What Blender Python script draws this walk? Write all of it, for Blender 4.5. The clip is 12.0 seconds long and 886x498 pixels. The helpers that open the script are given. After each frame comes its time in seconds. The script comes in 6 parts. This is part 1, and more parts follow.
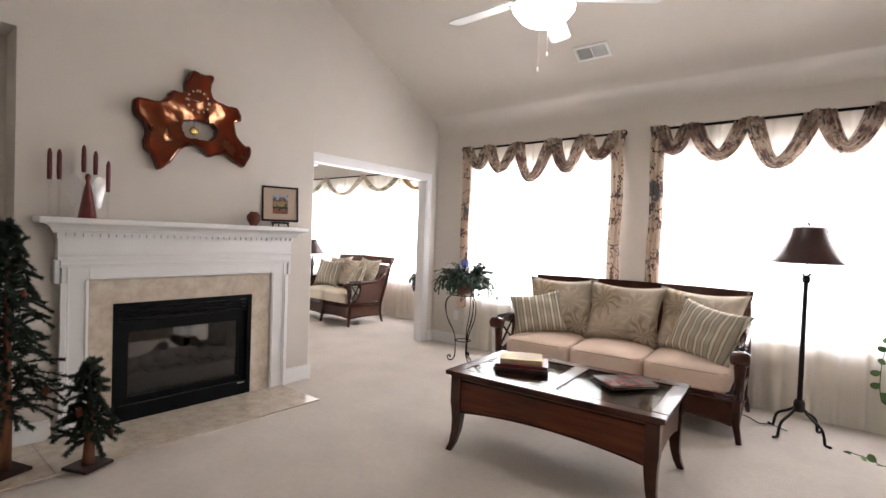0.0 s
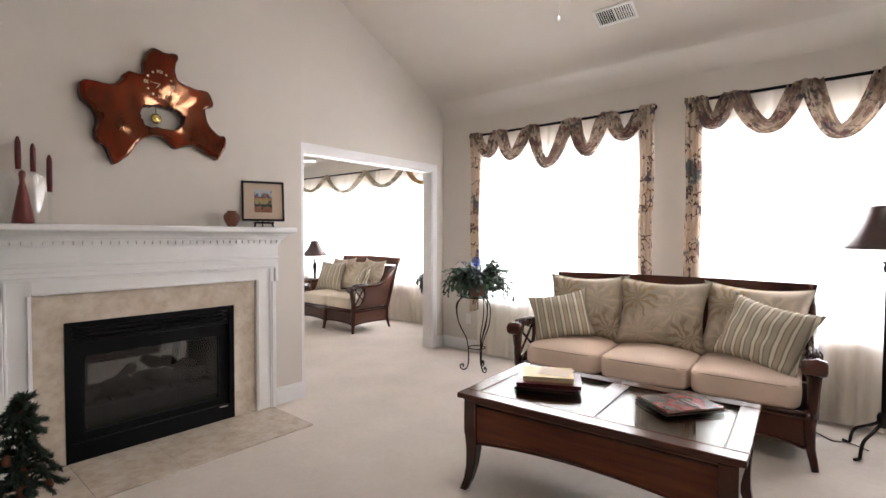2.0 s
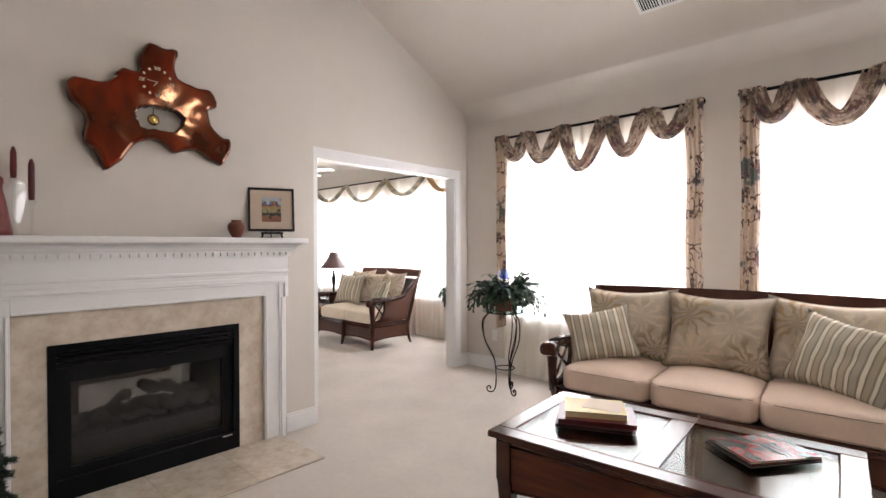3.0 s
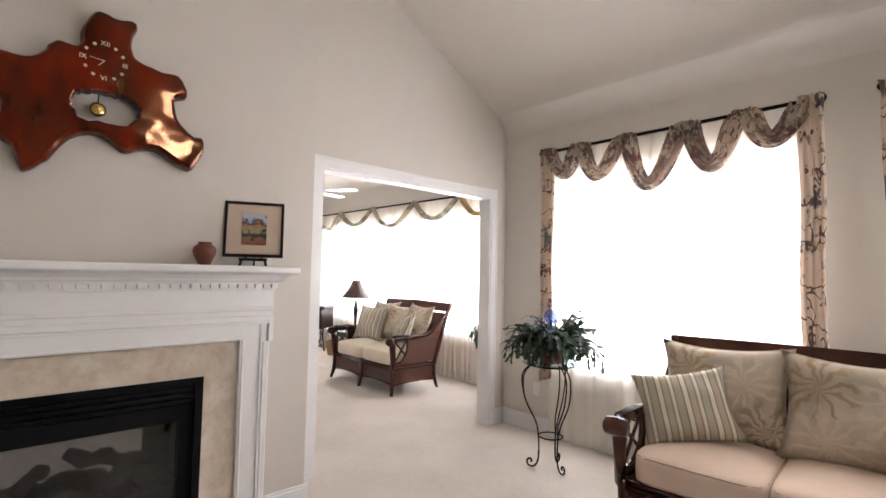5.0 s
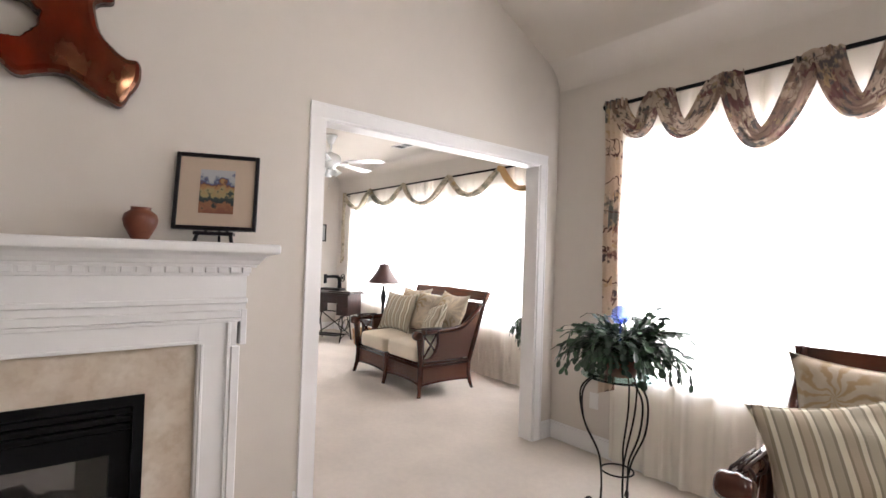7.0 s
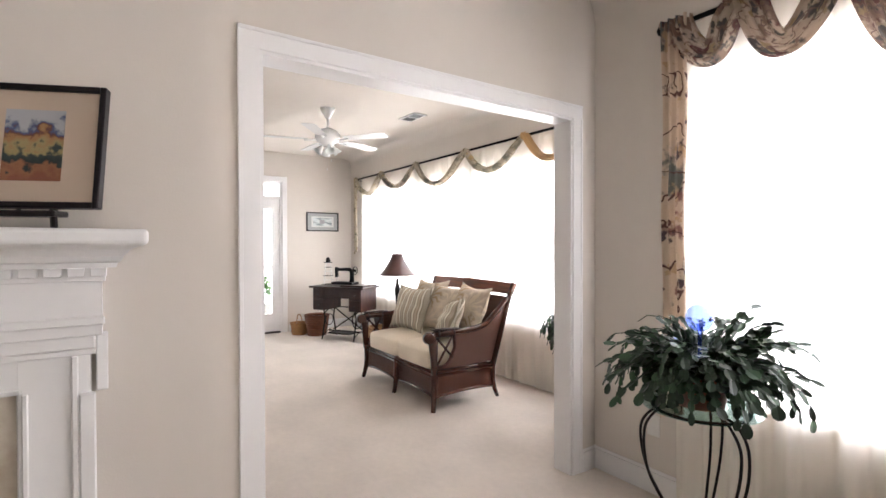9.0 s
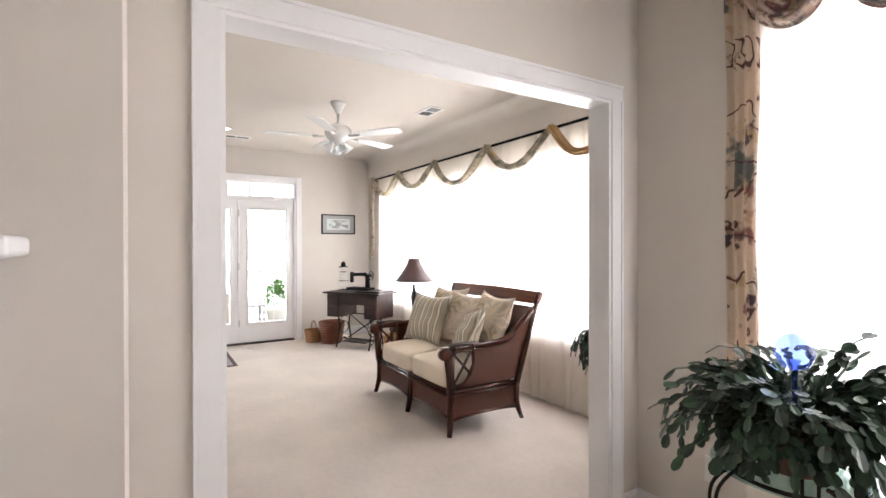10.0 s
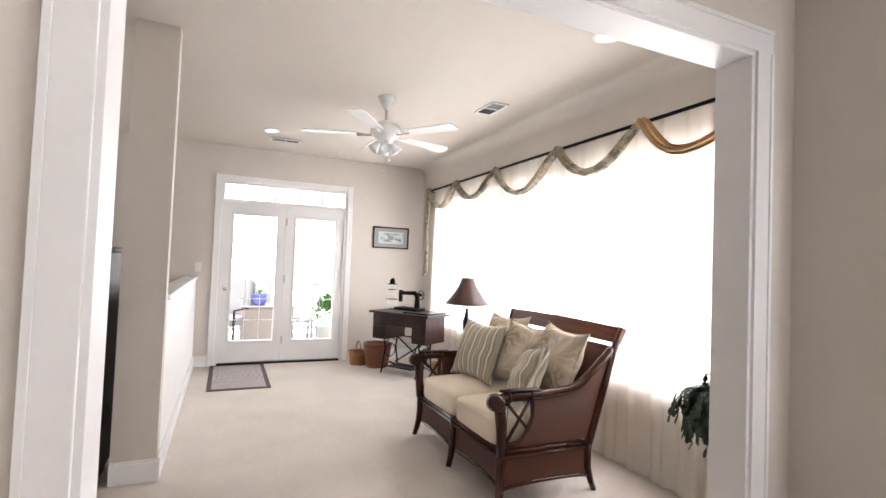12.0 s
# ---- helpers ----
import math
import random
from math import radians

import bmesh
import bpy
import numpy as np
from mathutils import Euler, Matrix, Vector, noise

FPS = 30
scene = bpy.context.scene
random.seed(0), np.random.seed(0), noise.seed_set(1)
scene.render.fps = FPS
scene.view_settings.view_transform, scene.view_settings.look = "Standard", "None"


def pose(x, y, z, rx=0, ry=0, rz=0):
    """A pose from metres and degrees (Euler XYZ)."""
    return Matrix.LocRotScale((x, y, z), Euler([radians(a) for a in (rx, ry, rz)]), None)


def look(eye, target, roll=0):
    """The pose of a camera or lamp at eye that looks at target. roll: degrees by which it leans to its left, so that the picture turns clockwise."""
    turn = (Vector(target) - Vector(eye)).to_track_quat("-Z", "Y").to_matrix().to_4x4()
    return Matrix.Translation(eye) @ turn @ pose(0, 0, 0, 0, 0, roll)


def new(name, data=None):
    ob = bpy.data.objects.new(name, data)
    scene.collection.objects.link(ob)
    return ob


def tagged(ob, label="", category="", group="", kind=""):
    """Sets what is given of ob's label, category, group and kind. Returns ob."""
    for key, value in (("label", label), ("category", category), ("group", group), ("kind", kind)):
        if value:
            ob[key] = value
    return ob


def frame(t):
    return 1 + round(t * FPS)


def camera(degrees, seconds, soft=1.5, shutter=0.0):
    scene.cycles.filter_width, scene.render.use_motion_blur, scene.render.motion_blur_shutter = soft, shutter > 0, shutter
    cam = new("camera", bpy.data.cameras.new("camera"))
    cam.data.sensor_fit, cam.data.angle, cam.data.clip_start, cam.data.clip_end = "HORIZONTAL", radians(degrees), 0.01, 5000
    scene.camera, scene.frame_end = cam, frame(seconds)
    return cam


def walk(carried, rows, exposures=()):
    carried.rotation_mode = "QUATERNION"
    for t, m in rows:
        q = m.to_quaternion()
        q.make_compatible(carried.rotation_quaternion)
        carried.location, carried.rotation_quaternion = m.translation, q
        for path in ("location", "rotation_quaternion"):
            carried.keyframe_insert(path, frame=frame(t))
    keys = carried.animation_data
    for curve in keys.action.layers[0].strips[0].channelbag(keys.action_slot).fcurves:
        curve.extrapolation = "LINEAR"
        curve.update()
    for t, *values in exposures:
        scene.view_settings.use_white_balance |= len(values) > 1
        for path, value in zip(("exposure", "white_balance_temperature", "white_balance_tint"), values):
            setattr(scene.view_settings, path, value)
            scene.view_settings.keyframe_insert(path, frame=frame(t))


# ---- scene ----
cam = camera(85.0, 12.0)
PATH = [
    (0, (-0.969, 1.328, 1.357), (-2.225, 2.884, 1.309), 2.1),
    (0.5, (-1.07, 1.398, 1.347), (-2.333, 2.947, 1.282), 2.1),
    (1, (-1.138, 1.478, 1.343), (-2.399, 3.029, 1.274), 1.7),
    (1.5, (-1.21, 1.626, 1.347), (-2.479, 3.17, 1.277), 0.9),
    (2, (-1.288, 1.766, 1.341), (-2.579, 3.292, 1.284), 0.2),
    (2.5, (-1.438, 1.907, 1.341), (-2.766, 3.402, 1.299), -0.1),
    (3, (-1.539, 2.031, 1.338), (-2.899, 3.497, 1.325), -0.2),
    (3.2, (-1.573, 2.085, 1.337), (-2.946, 3.539, 1.34), -0.2),
    (5, (-2.071, 2.647, 1.379), (-3.535, 4.005, 1.478), 1.2),
    (5.5, (-2.175, 2.776, 1.371), (-3.678, 4.092, 1.475), 1.8),
    (6, (-2.314, 2.919, 1.377), (-3.838, 4.212, 1.468), 2.1),
    (6.5, (-2.452, 3.058, 1.369), (-3.998, 4.326, 1.436), 2.0),
    (7, (-2.638, 3.192, 1.37), (-4.206, 4.433, 1.401), 1.9),
    (9, (-3.169, 3.807, 1.357), (-4.816, 4.941, 1.337), -0.1),
    (9.5, (-3.328, 3.934, 1.362), (-5.004, 5.024, 1.343), -0.2),
    (10, (-3.477, 4.079, 1.374), (-5.179, 5.129, 1.364), -0.1),
    (10.5, (-3.624, 4.24, 1.37), (-5.361, 5.231, 1.379), 0.2),
    (11, (-3.765, 4.348, 1.369), (-5.535, 5.278, 1.401), 0.8),
    (11.5, (-3.933, 4.443, 1.369), (-5.738, 5.304, 1.419), 1.5),
    (12, (-4.057, 4.497, 1.36), (-5.882, 5.311, 1.426), 2.2),
]
walk(cam, [(t, look(eye, target, roll)) for t, eye, target, roll in PATH], [(0, 1.0), (7.2, 0.99), (9.5, 0.90), (12, 0.85)])

# ---- world, sun, lights ----
SKY, SUN, WIN = 0.15, 5.0, 9.5
world = bpy.data.worlds.new("world")
scene.world = world
world.use_nodes = True
wn = world.node_tree.nodes
sky = wn.new("ShaderNodeTexSky")
sky.sky_type, sky.sun_disc, sky.sun_elevation, sky.sun_rotation = "NISHITA", False, radians(56), radians(188)
sky.altitude, sky.air_density, sky.dust_density = 100, 1.0, 3.0
world.node_tree.links.new(sky.outputs[0], wn["Background"].inputs[0])
wn["Background"].inputs[1].default_value = SKY
sun = new("sun", bpy.data.lights.new("sun", "SUN"))
sun.data.energy, sun.data.angle, sun.data.color = SUN, radians(12), (1.0, 0.95, 0.88)
sun.matrix_world = look((-0.8, -6, 9), (0, 0, 0))


def window_light(x0, x1, z0, z1, y, radiance):
    """Stands in for the sky's light in a window's opening, facing into the room (towards -y)."""
    lamp = new("window_light", bpy.data.lights.new("window_light", "AREA"))
    lamp.data.shape, lamp.data.size, lamp.data.size_y = "RECTANGLE", x1 - x0, z1 - z0
    lamp.data.energy = radiance * math.pi * (x1 - x0) * (z1 - z0)
    lamp.data.color = (0.97, 0.965, 1.06)
    lamp.matrix_world = look(((x0 + x1) / 2, y, (z0 + z1) / 2), ((x0 + x1) / 2, y - 1, (z0 + z1) / 2))
    return lamp


# the third main window is never in view, added to light the breast wall
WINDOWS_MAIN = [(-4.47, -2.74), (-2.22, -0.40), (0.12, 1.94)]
WINDOWS_SUN = [(-10.14, -8.47), (-8.37, -7.44), (-7.34, -5.62)]
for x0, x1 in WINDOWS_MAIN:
    # x1 > 0 is the added unseen window, its lamp a weak fill
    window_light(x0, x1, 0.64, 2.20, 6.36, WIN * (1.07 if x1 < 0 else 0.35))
for x0, x1 in WINDOWS_SUN:
    window_light(x0, x1, 0.62, 2.14, 7.26, WIN * 1.02)


# ---- materials ----
def material(name, color, rough=0.5, metal=0.0, spec=0.5, bump=0.0, scale=20.0, vary=0.0, vary_scale=3.0, coat=0.0):
    """A principled surface with slow and fine variation of its colour and a fine relief."""
    m = bpy.data.materials.new(name)
    m.use_nodes = True
    nt = m.node_tree
    b = nt.nodes["Principled BSDF"]
    b.inputs["Base Color"].default_value = (*color, 1)
    b.inputs["Roughness"].default_value, b.inputs["Metallic"].default_value = rough, metal
    b.inputs["Specular IOR Level"].default_value, b.inputs["Coat Weight"].default_value = spec, coat
    b.inputs["Coat Roughness"].default_value = 0.08
    tc = nt.nodes.new("ShaderNodeTexCoord")
    if vary:
        n1, n2 = nt.nodes.new("ShaderNodeTexNoise"), nt.nodes.new("ShaderNodeTexNoise")
        n1.inputs["Scale"].default_value, n2.inputs["Scale"].default_value = vary_scale, vary_scale * 11
        n1.inputs["Detail"].default_value = 4
        add = nt.nodes.new("ShaderNodeMath")
        add.operation = "MULTIPLY_ADD"
        add.inputs[1].default_value = 0.4
        r = nt.nodes.new("ShaderNodeMapRange")
        r.inputs["From Min"].default_value, r.inputs["From Max"].default_value = 0.4, 1.0
        r.inputs["To Min"].default_value, r.inputs["To Max"].default_value = 1 - vary, 1 + vary
        hsv = nt.nodes.new("ShaderNodeHueSaturation")
        hsv.inputs["Color"].default_value = (*color, 1)
        for n in (n1, n2):
            nt.links.new(tc.outputs["Object"], n.inputs["Vector"])
        nt.links.new(n2.outputs["Fac"], add.inputs[0])
        nt.links.new(n1.outputs["Fac"], add.inputs[2])
        nt.links.new(add.outputs[0], r.inputs["Value"])
        nt.links.new(r.outputs[0], hsv.inputs["Value"])
        nt.links.new(hsv.outputs[0], b.inputs["Base Color"])
    if bump:
        n = nt.nodes.new("ShaderNodeTexNoise")
        n.inputs["Scale"].default_value, n.inputs["Detail"].default_value = scale, 5
        nt.links.new(tc.outputs["Object"], n.inputs["Vector"])
        bp = nt.nodes.new("ShaderNodeBump")
        bp.inputs["Strength"].default_value, bp.inputs["Distance"].default_value = bump, 0.01
        nt.links.new(n.outputs["Fac"], bp.inputs["Height"])
        nt.links.new(bp.outputs[0], b.inputs["Normal"])
    return m


def ramp(nt, source, stops, constant=False):
    r = nt.nodes.new("ShaderNodeValToRGB")
    e = r.color_ramp.elements
    while len(e) < len(stops):
        e.new(0.5)
    for k, (p, c) in enumerate(stops):
        e[k].position, e[k].color = p, (*c, 1)
    if constant:
        r.color_ramp.interpolation = "CONSTANT"
    nt.links.new(source, r.inputs[0])
    return r.outputs[0]


def mix(nt, fac, a, b):
    n = nt.nodes.new("ShaderNodeMix")
    n.data_type = "RGBA"
    for socket, v in ((n.inputs[0], fac), (n.inputs[6], a), (n.inputs[7], b)):
        if isinstance(v, tuple):
            socket.default_value = (*v, 1)
        elif isinstance(v, float):
            socket.default_value = v
        else:
            nt.links.new(v, socket)
    return n.outputs[2]


def noise_node(nt, scale, detail=3.0, stretch=(1, 1, 1), offset=0.0, kind="ShaderNodeTexNoise"):
    tc, mp, n = nt.nodes.new("ShaderNodeTexCoord"), nt.nodes.new("ShaderNodeMapping"), nt.nodes.new(kind)
    mp.inputs["Scale"].default_value = stretch
    mp.inputs["Location"].default_value = (offset, offset * 0.7, offset * 1.3)
    nt.links.new(tc.outputs["Object"], mp.inputs[0])
    nt.links.new(mp.outputs[0], n.inputs["Vector"])
    n.inputs["Scale"].default_value = scale
    if kind == "ShaderNodeTexNoise":
        n.inputs["Detail"].default_value = detail
    return n


wall_paint = material("wall_paint", (0.638, 0.589, 0.538), 0.85, bump=0.06, scale=180, vary=0.03, vary_scale=0.8)
ceiling_paint = material("ceiling_paint", (0.625, 0.575, 0.520), 0.9, bump=0.08, scale=150, vary=0.03, vary_scale=0.7)
white_paint = material("white_paint", (0.80, 0.79, 0.79), 0.38, bump=0.02, scale=60, vary=0.02)
carpet_mat = material("carpet", (0.74, 0.665, 0.60), 0.95, spec=0.15, bump=0.9, scale=260, vary=0.10, vary_scale=2.2)
black_metal = material("black_metal", (0.004, 0.004, 0.0045), 0.55, 0.0, 0.15)
iron = material("wrought_iron", (0.018, 0.014, 0.012), 0.5, 0.6, bump=0.3, scale=90)
white_plastic = material("white_plastic", (0.75, 0.74, 0.72), 0.4)
white_gloss = material("white_enamel", (0.78, 0.78, 0.77), 0.25)
brass = material("brass", (0.75, 0.55, 0.2), 0.2, 1.0)
steel = material("steel", (0.55, 0.55, 0.55), 0.3, 1.0)
vent_gray = material("vent_gray", (0.16, 0.16, 0.16), 0.5)
duct_dark = material("duct_dark", (0.03, 0.03, 0.035), 0.7)
candle_wax = material("candle_wax", (0.11, 0.012, 0.014), 0.4, vary=0.1)
terracotta = material("terracotta", (0.16, 0.045, 0.022), 0.4, vary=0.25, vary_scale=18)
basket_tan = material("basket_tan", (0.36, 0.18, 0.07), 0.7, bump=0.8, scale=70, vary=0.25, vary_scale=25)
basket_red = material("basket_red", (0.19, 0.065, 0.03), 0.6, bump=0.8, scale=70, vary=0.2, vary_scale=25)
seat_fabric = material("seat_fabric", (0.82, 0.645, 0.525), 0.9, spec=0.2, bump=0.5, scale=320, vary=0.06, vary_scale=5)
loveseat_fabric = material("loveseat_fabric", (0.84, 0.74, 0.60), 0.9, spec=0.2, bump=0.5, scale=320, vary=0.06, vary_scale=5)
piping_mat = material("piping", (0.46, 0.34, 0.26), 0.8)
dark_cover = material("dark_cover", (0.10, 0.015, 0.018), 0.35, vary=0.15)
paper = material("paper", (0.62, 0.52, 0.33), 0.7, vary=0.05)
yellow_cover = material("yellow_cover", (0.62, 0.50, 0.22), 0.5, vary=0.12, vary_scale=12)
cream_card = material("cream_card", (0.66, 0.55, 0.44), 0.8)
mat_board = material("mat_board", (0.62, 0.50, 0.40), 0.8)
frame_black = material("frame_black", (0.010, 0.007, 0.009), 0.35, spec=0.3)
shade_leather = material("shade_leather", (0.070, 0.033, 0.030), 0.32, bump=0.25, scale=35, vary=0.3, vary_scale=7)
green_stem = material("green_stem", (0.05, 0.09, 0.03), 0.6)
deck_boards = material("deck_boards", (0.40, 0.38, 0.36), 0.8, vary=0.1)
blue_glaze = material("blue_glaze", (0.20, 0.24, 0.62), 0.15)
gray_fabric = material("gray_fabric", (0.34, 0.33, 0.35), 0.8)
lawn = material("lawn", (0.07, 0.10, 0.045), 0.95, bump=0.6, scale=20, vary=0.3, vary_scale=0.5)
siding = material("siding", (0.60, 0.57, 0.52), 0.8, vary=0.04)
roofing = material("roofing", (0.08, 0.08, 0.085), 0.9, bump=0.4, scale=30, vary=0.2)
cord_mat = material("cord", (0.05, 0.035, 0.03), 0.5)


def wood(name, dark, light, rough=0.3, scale=1.0, stretch=(2, 30, 30), coat=0.3):
    m = material(name, dark, rough, coat=coat)
    nt = m.node_tree
    b = nt.nodes["Principled BSDF"]
    n = noise_node(nt, 1.6 * scale, 6, stretch)
    n2 = noise_node(nt, 2.0 * scale, 2)
    c = ramp(nt, n.outputs["Fac"], [(0.3, dark), (0.7, light)])
    c2 = ramp(nt, n2.outputs["Fac"], [(0.3, (0.7, 0.7, 0.7)), (0.75, (1.15, 1.15, 1.15))])
    mul = nt.nodes.new("ShaderNodeMix")
    mul.data_type, mul.blend_type = "RGBA", "MULTIPLY"
    mul.inputs[0].default_value = 1.0
    nt.links.new(c, mul.inputs[6])
    nt.links.new(c2, mul.inputs[7])
    nt.links.new(mul.outputs[2], b.inputs["Base Color"])
    return m


dark_wood = wood("dark_wood", (0.045, 0.013, 0.008), (0.085, 0.025, 0.014), 0.20, stretch=(3, 9, 4), coat=0.35)
warm_wood = wood("warm_wood", (0.085, 0.019, 0.007), (0.18, 0.046, 0.014), 0.35, coat=0.05)
walnut = wood("walnut", (0.024, 0.011, 0.009), (0.052, 0.022, 0.017), 0.45, stretch=(3, 9, 6), coat=0.05)
for m_ in (walnut, warm_wood, dark_wood):
    m_.node_tree.nodes["Principled BSDF"].inputs["Specular IOR Level"].default_value = 0.3
trunk_wood = wood("trunk_wood", (0.16, 0.06, 0.03), (0.30, 0.13, 0.06), 0.8, stretch=(20, 20, 3), coat=0.0)
burl = wood("burl", (0.028, 0.0022, 0.0010), (0.15, 0.011, 0.003), 0.11, 2.0, (1.5, 2.5, 1.2), coat=0.12)
burl.node_tree.nodes["Principled BSDF"].inputs["Specular Tint"].default_value = (1.0, 0.45, 0.22, 1)
burl.node_tree.nodes["Principled BSDF"].inputs["Specular IOR Level"].default_value = 0.75
burl.node_tree.nodes["Principled BSDF"].inputs["IOR"].default_value = 1.55
nt = burl.node_tree
hill = noise_node(nt, 4.2, 1.5)
bp = nt.nodes.new("ShaderNodeBump")
bp.inputs["Strength"].default_value, bp.inputs["Distance"].default_value = 0.42, 0.045
nt.links.new(hill.outputs["Fac"], bp.inputs["Height"])
nt.links.new(bp.outputs[0], nt.nodes["Principled BSDF"].inputs["Normal"])
nt.links.new(bp.outputs[0], nt.nodes["Principled BSDF"].inputs["Coat Normal"])
wood_edge = material("wood_edge", (0.030, 0.009, 0.005), 0.28, bump=0.9, scale=45, coat=0.2)


def woven(name, dark, light, scale):
    """Woven cane: two crossed bands."""
    m = material(name, dark, 0.45, spec=0.3)
    nt = m.node_tree
    b = nt.nodes["Principled BSDF"]
    tc = nt.nodes.new("ShaderNodeTexCoord")
    waves = []
    for axis in ("X", "Z"):
        w = nt.nodes.new("ShaderNodeTexWave")
        w.bands_direction = axis
        w.inputs["Scale"].default_value, w.inputs["Distortion"].default_value = scale, 0.6
        nt.links.new(tc.outputs["Object"], w.inputs[0])
        waves.append(w.outputs["Fac"])
    mx = nt.nodes.new("ShaderNodeMath")
    mx.operation = "MULTIPLY"
    nt.links.new(waves[0], mx.inputs[0])
    nt.links.new(waves[1], mx.inputs[1])
    nt.links.new(ramp(nt, mx.outputs[0], [(0.0, dark), (0.8, light)]), b.inputs["Base Color"])
    bp = nt.nodes.new("ShaderNodeBump")
    bp.inputs["Strength"].default_value, bp.inputs["Distance"].default_value = 0.5, 0.004
    nt.links.new(mx.outputs[0], bp.inputs["Height"])
    nt.links.new(bp.outputs[0], b.inputs["Normal"])
    return m


cane = woven("cane", (0.060, 0.018, 0.008), (0.125, 0.038, 0.016), 75)


def marble():
    m = material("marble", (0.5, 0.43, 0.34), 0.14)
    nt = m.node_tree
    b = nt.nodes["Principled BSDF"]
    n1, n2 = noise_node(nt, 9, 5), noise_node(nt, 26, 4)
    c1 = ramp(nt, n1.outputs["Fac"], [(0.3, (0.53, 0.43, 0.34)), (0.5, (0.62, 0.53, 0.44)), (0.68, (0.72, 0.65, 0.57))])
    c2 = ramp(nt, n2.outputs["Fac"], [(0.35, (0.45, 0.36, 0.26)), (0.55, (0.62, 0.55, 0.45))])
    nt.links.new(mix(nt, 0.35, c1, c2), b.inputs["Base Color"])
    return m


marble_tile = marble()


def tapestry(name, base, blooms, vines, scale=6.0, through_light=0.25):
    """A printed cloth: blooms and leaves in blots on a plain ground, with thin curling vines."""
    m = material(name, base, 0.8, spec=0.2, bump=0.3, scale=300)
    nt = m.node_tree
    b = nt.nodes["Principled BSDF"]
    c = base
    for k, (color, lo) in enumerate(blooms):
        n = noise_node(nt, scale * (1 + 0.35 * k), 4, offset=3.7 * k)
        f = ramp(nt, n.outputs["Fac"], [(lo, (0, 0, 0)), (lo + 0.055, (1, 1, 1))])
        c = mix(nt, f, c, color)
    n = noise_node(nt, scale * 0.9, 2, offset=11)
    line = ramp(nt, n.outputs["Fac"], [(0.480, (0, 0, 0)), (0.488, (1, 1, 1)), (0.502, (1, 1, 1)), (0.510, (0, 0, 0))])
    c = mix(nt, line, c, vines)
    nt.links.new(c, b.inputs["Base Color"])
    tr = nt.nodes.new("ShaderNodeBsdfTranslucent")
    nt.links.new(c, tr.inputs[0])
    ms = nt.nodes.new("ShaderNodeMixShader")
    ms.inputs[0].default_value = through_light
    out = nt.nodes["Material Output"]
    nt.links.new(b.outputs[0], ms.inputs[1])
    nt.links.new(tr.outputs[0], ms.inputs[2])
    nt.links.new(ms.outputs[0], out.inputs[0])
    return m


swag_cloth = tapestry("swag_cloth", (0.50, 0.40, 0.32), [((0.27, 0.19, 0.15), 0.49), ((0.16, 0.085, 0.080), 0.56), ((0.12, 0.11, 0.105), 0.56), ((0.36, 0.27, 0.17), 0.60)], (0.22, 0.15, 0.13), 8.0, 0.22)
tail_cloth = tapestry("tail_cloth", (0.62, 0.50, 0.40), [((0.15, 0.155, 0.15), 0.58), ((0.27, 0.15, 0.135), 0.61), ((0.52, 0.38, 0.25), 0.59), ((0.10, 0.08, 0.09), 0.63)], (0.12, 0.07, 0.065), 5.5, 0.22)
gold_cloth = material("gold_cloth", (0.62, 0.40, 0.20), 0.8, spec=0.2, bump=0.3, scale=300, vary=0.08)
sun_cloth = tapestry("sun_cloth", (0.55, 0.48, 0.37), [((0.30, 0.28, 0.22), 0.54), ((0.52, 0.40, 0.22), 0.60)], (0.22, 0.19, 0.14), 9, 0.3)


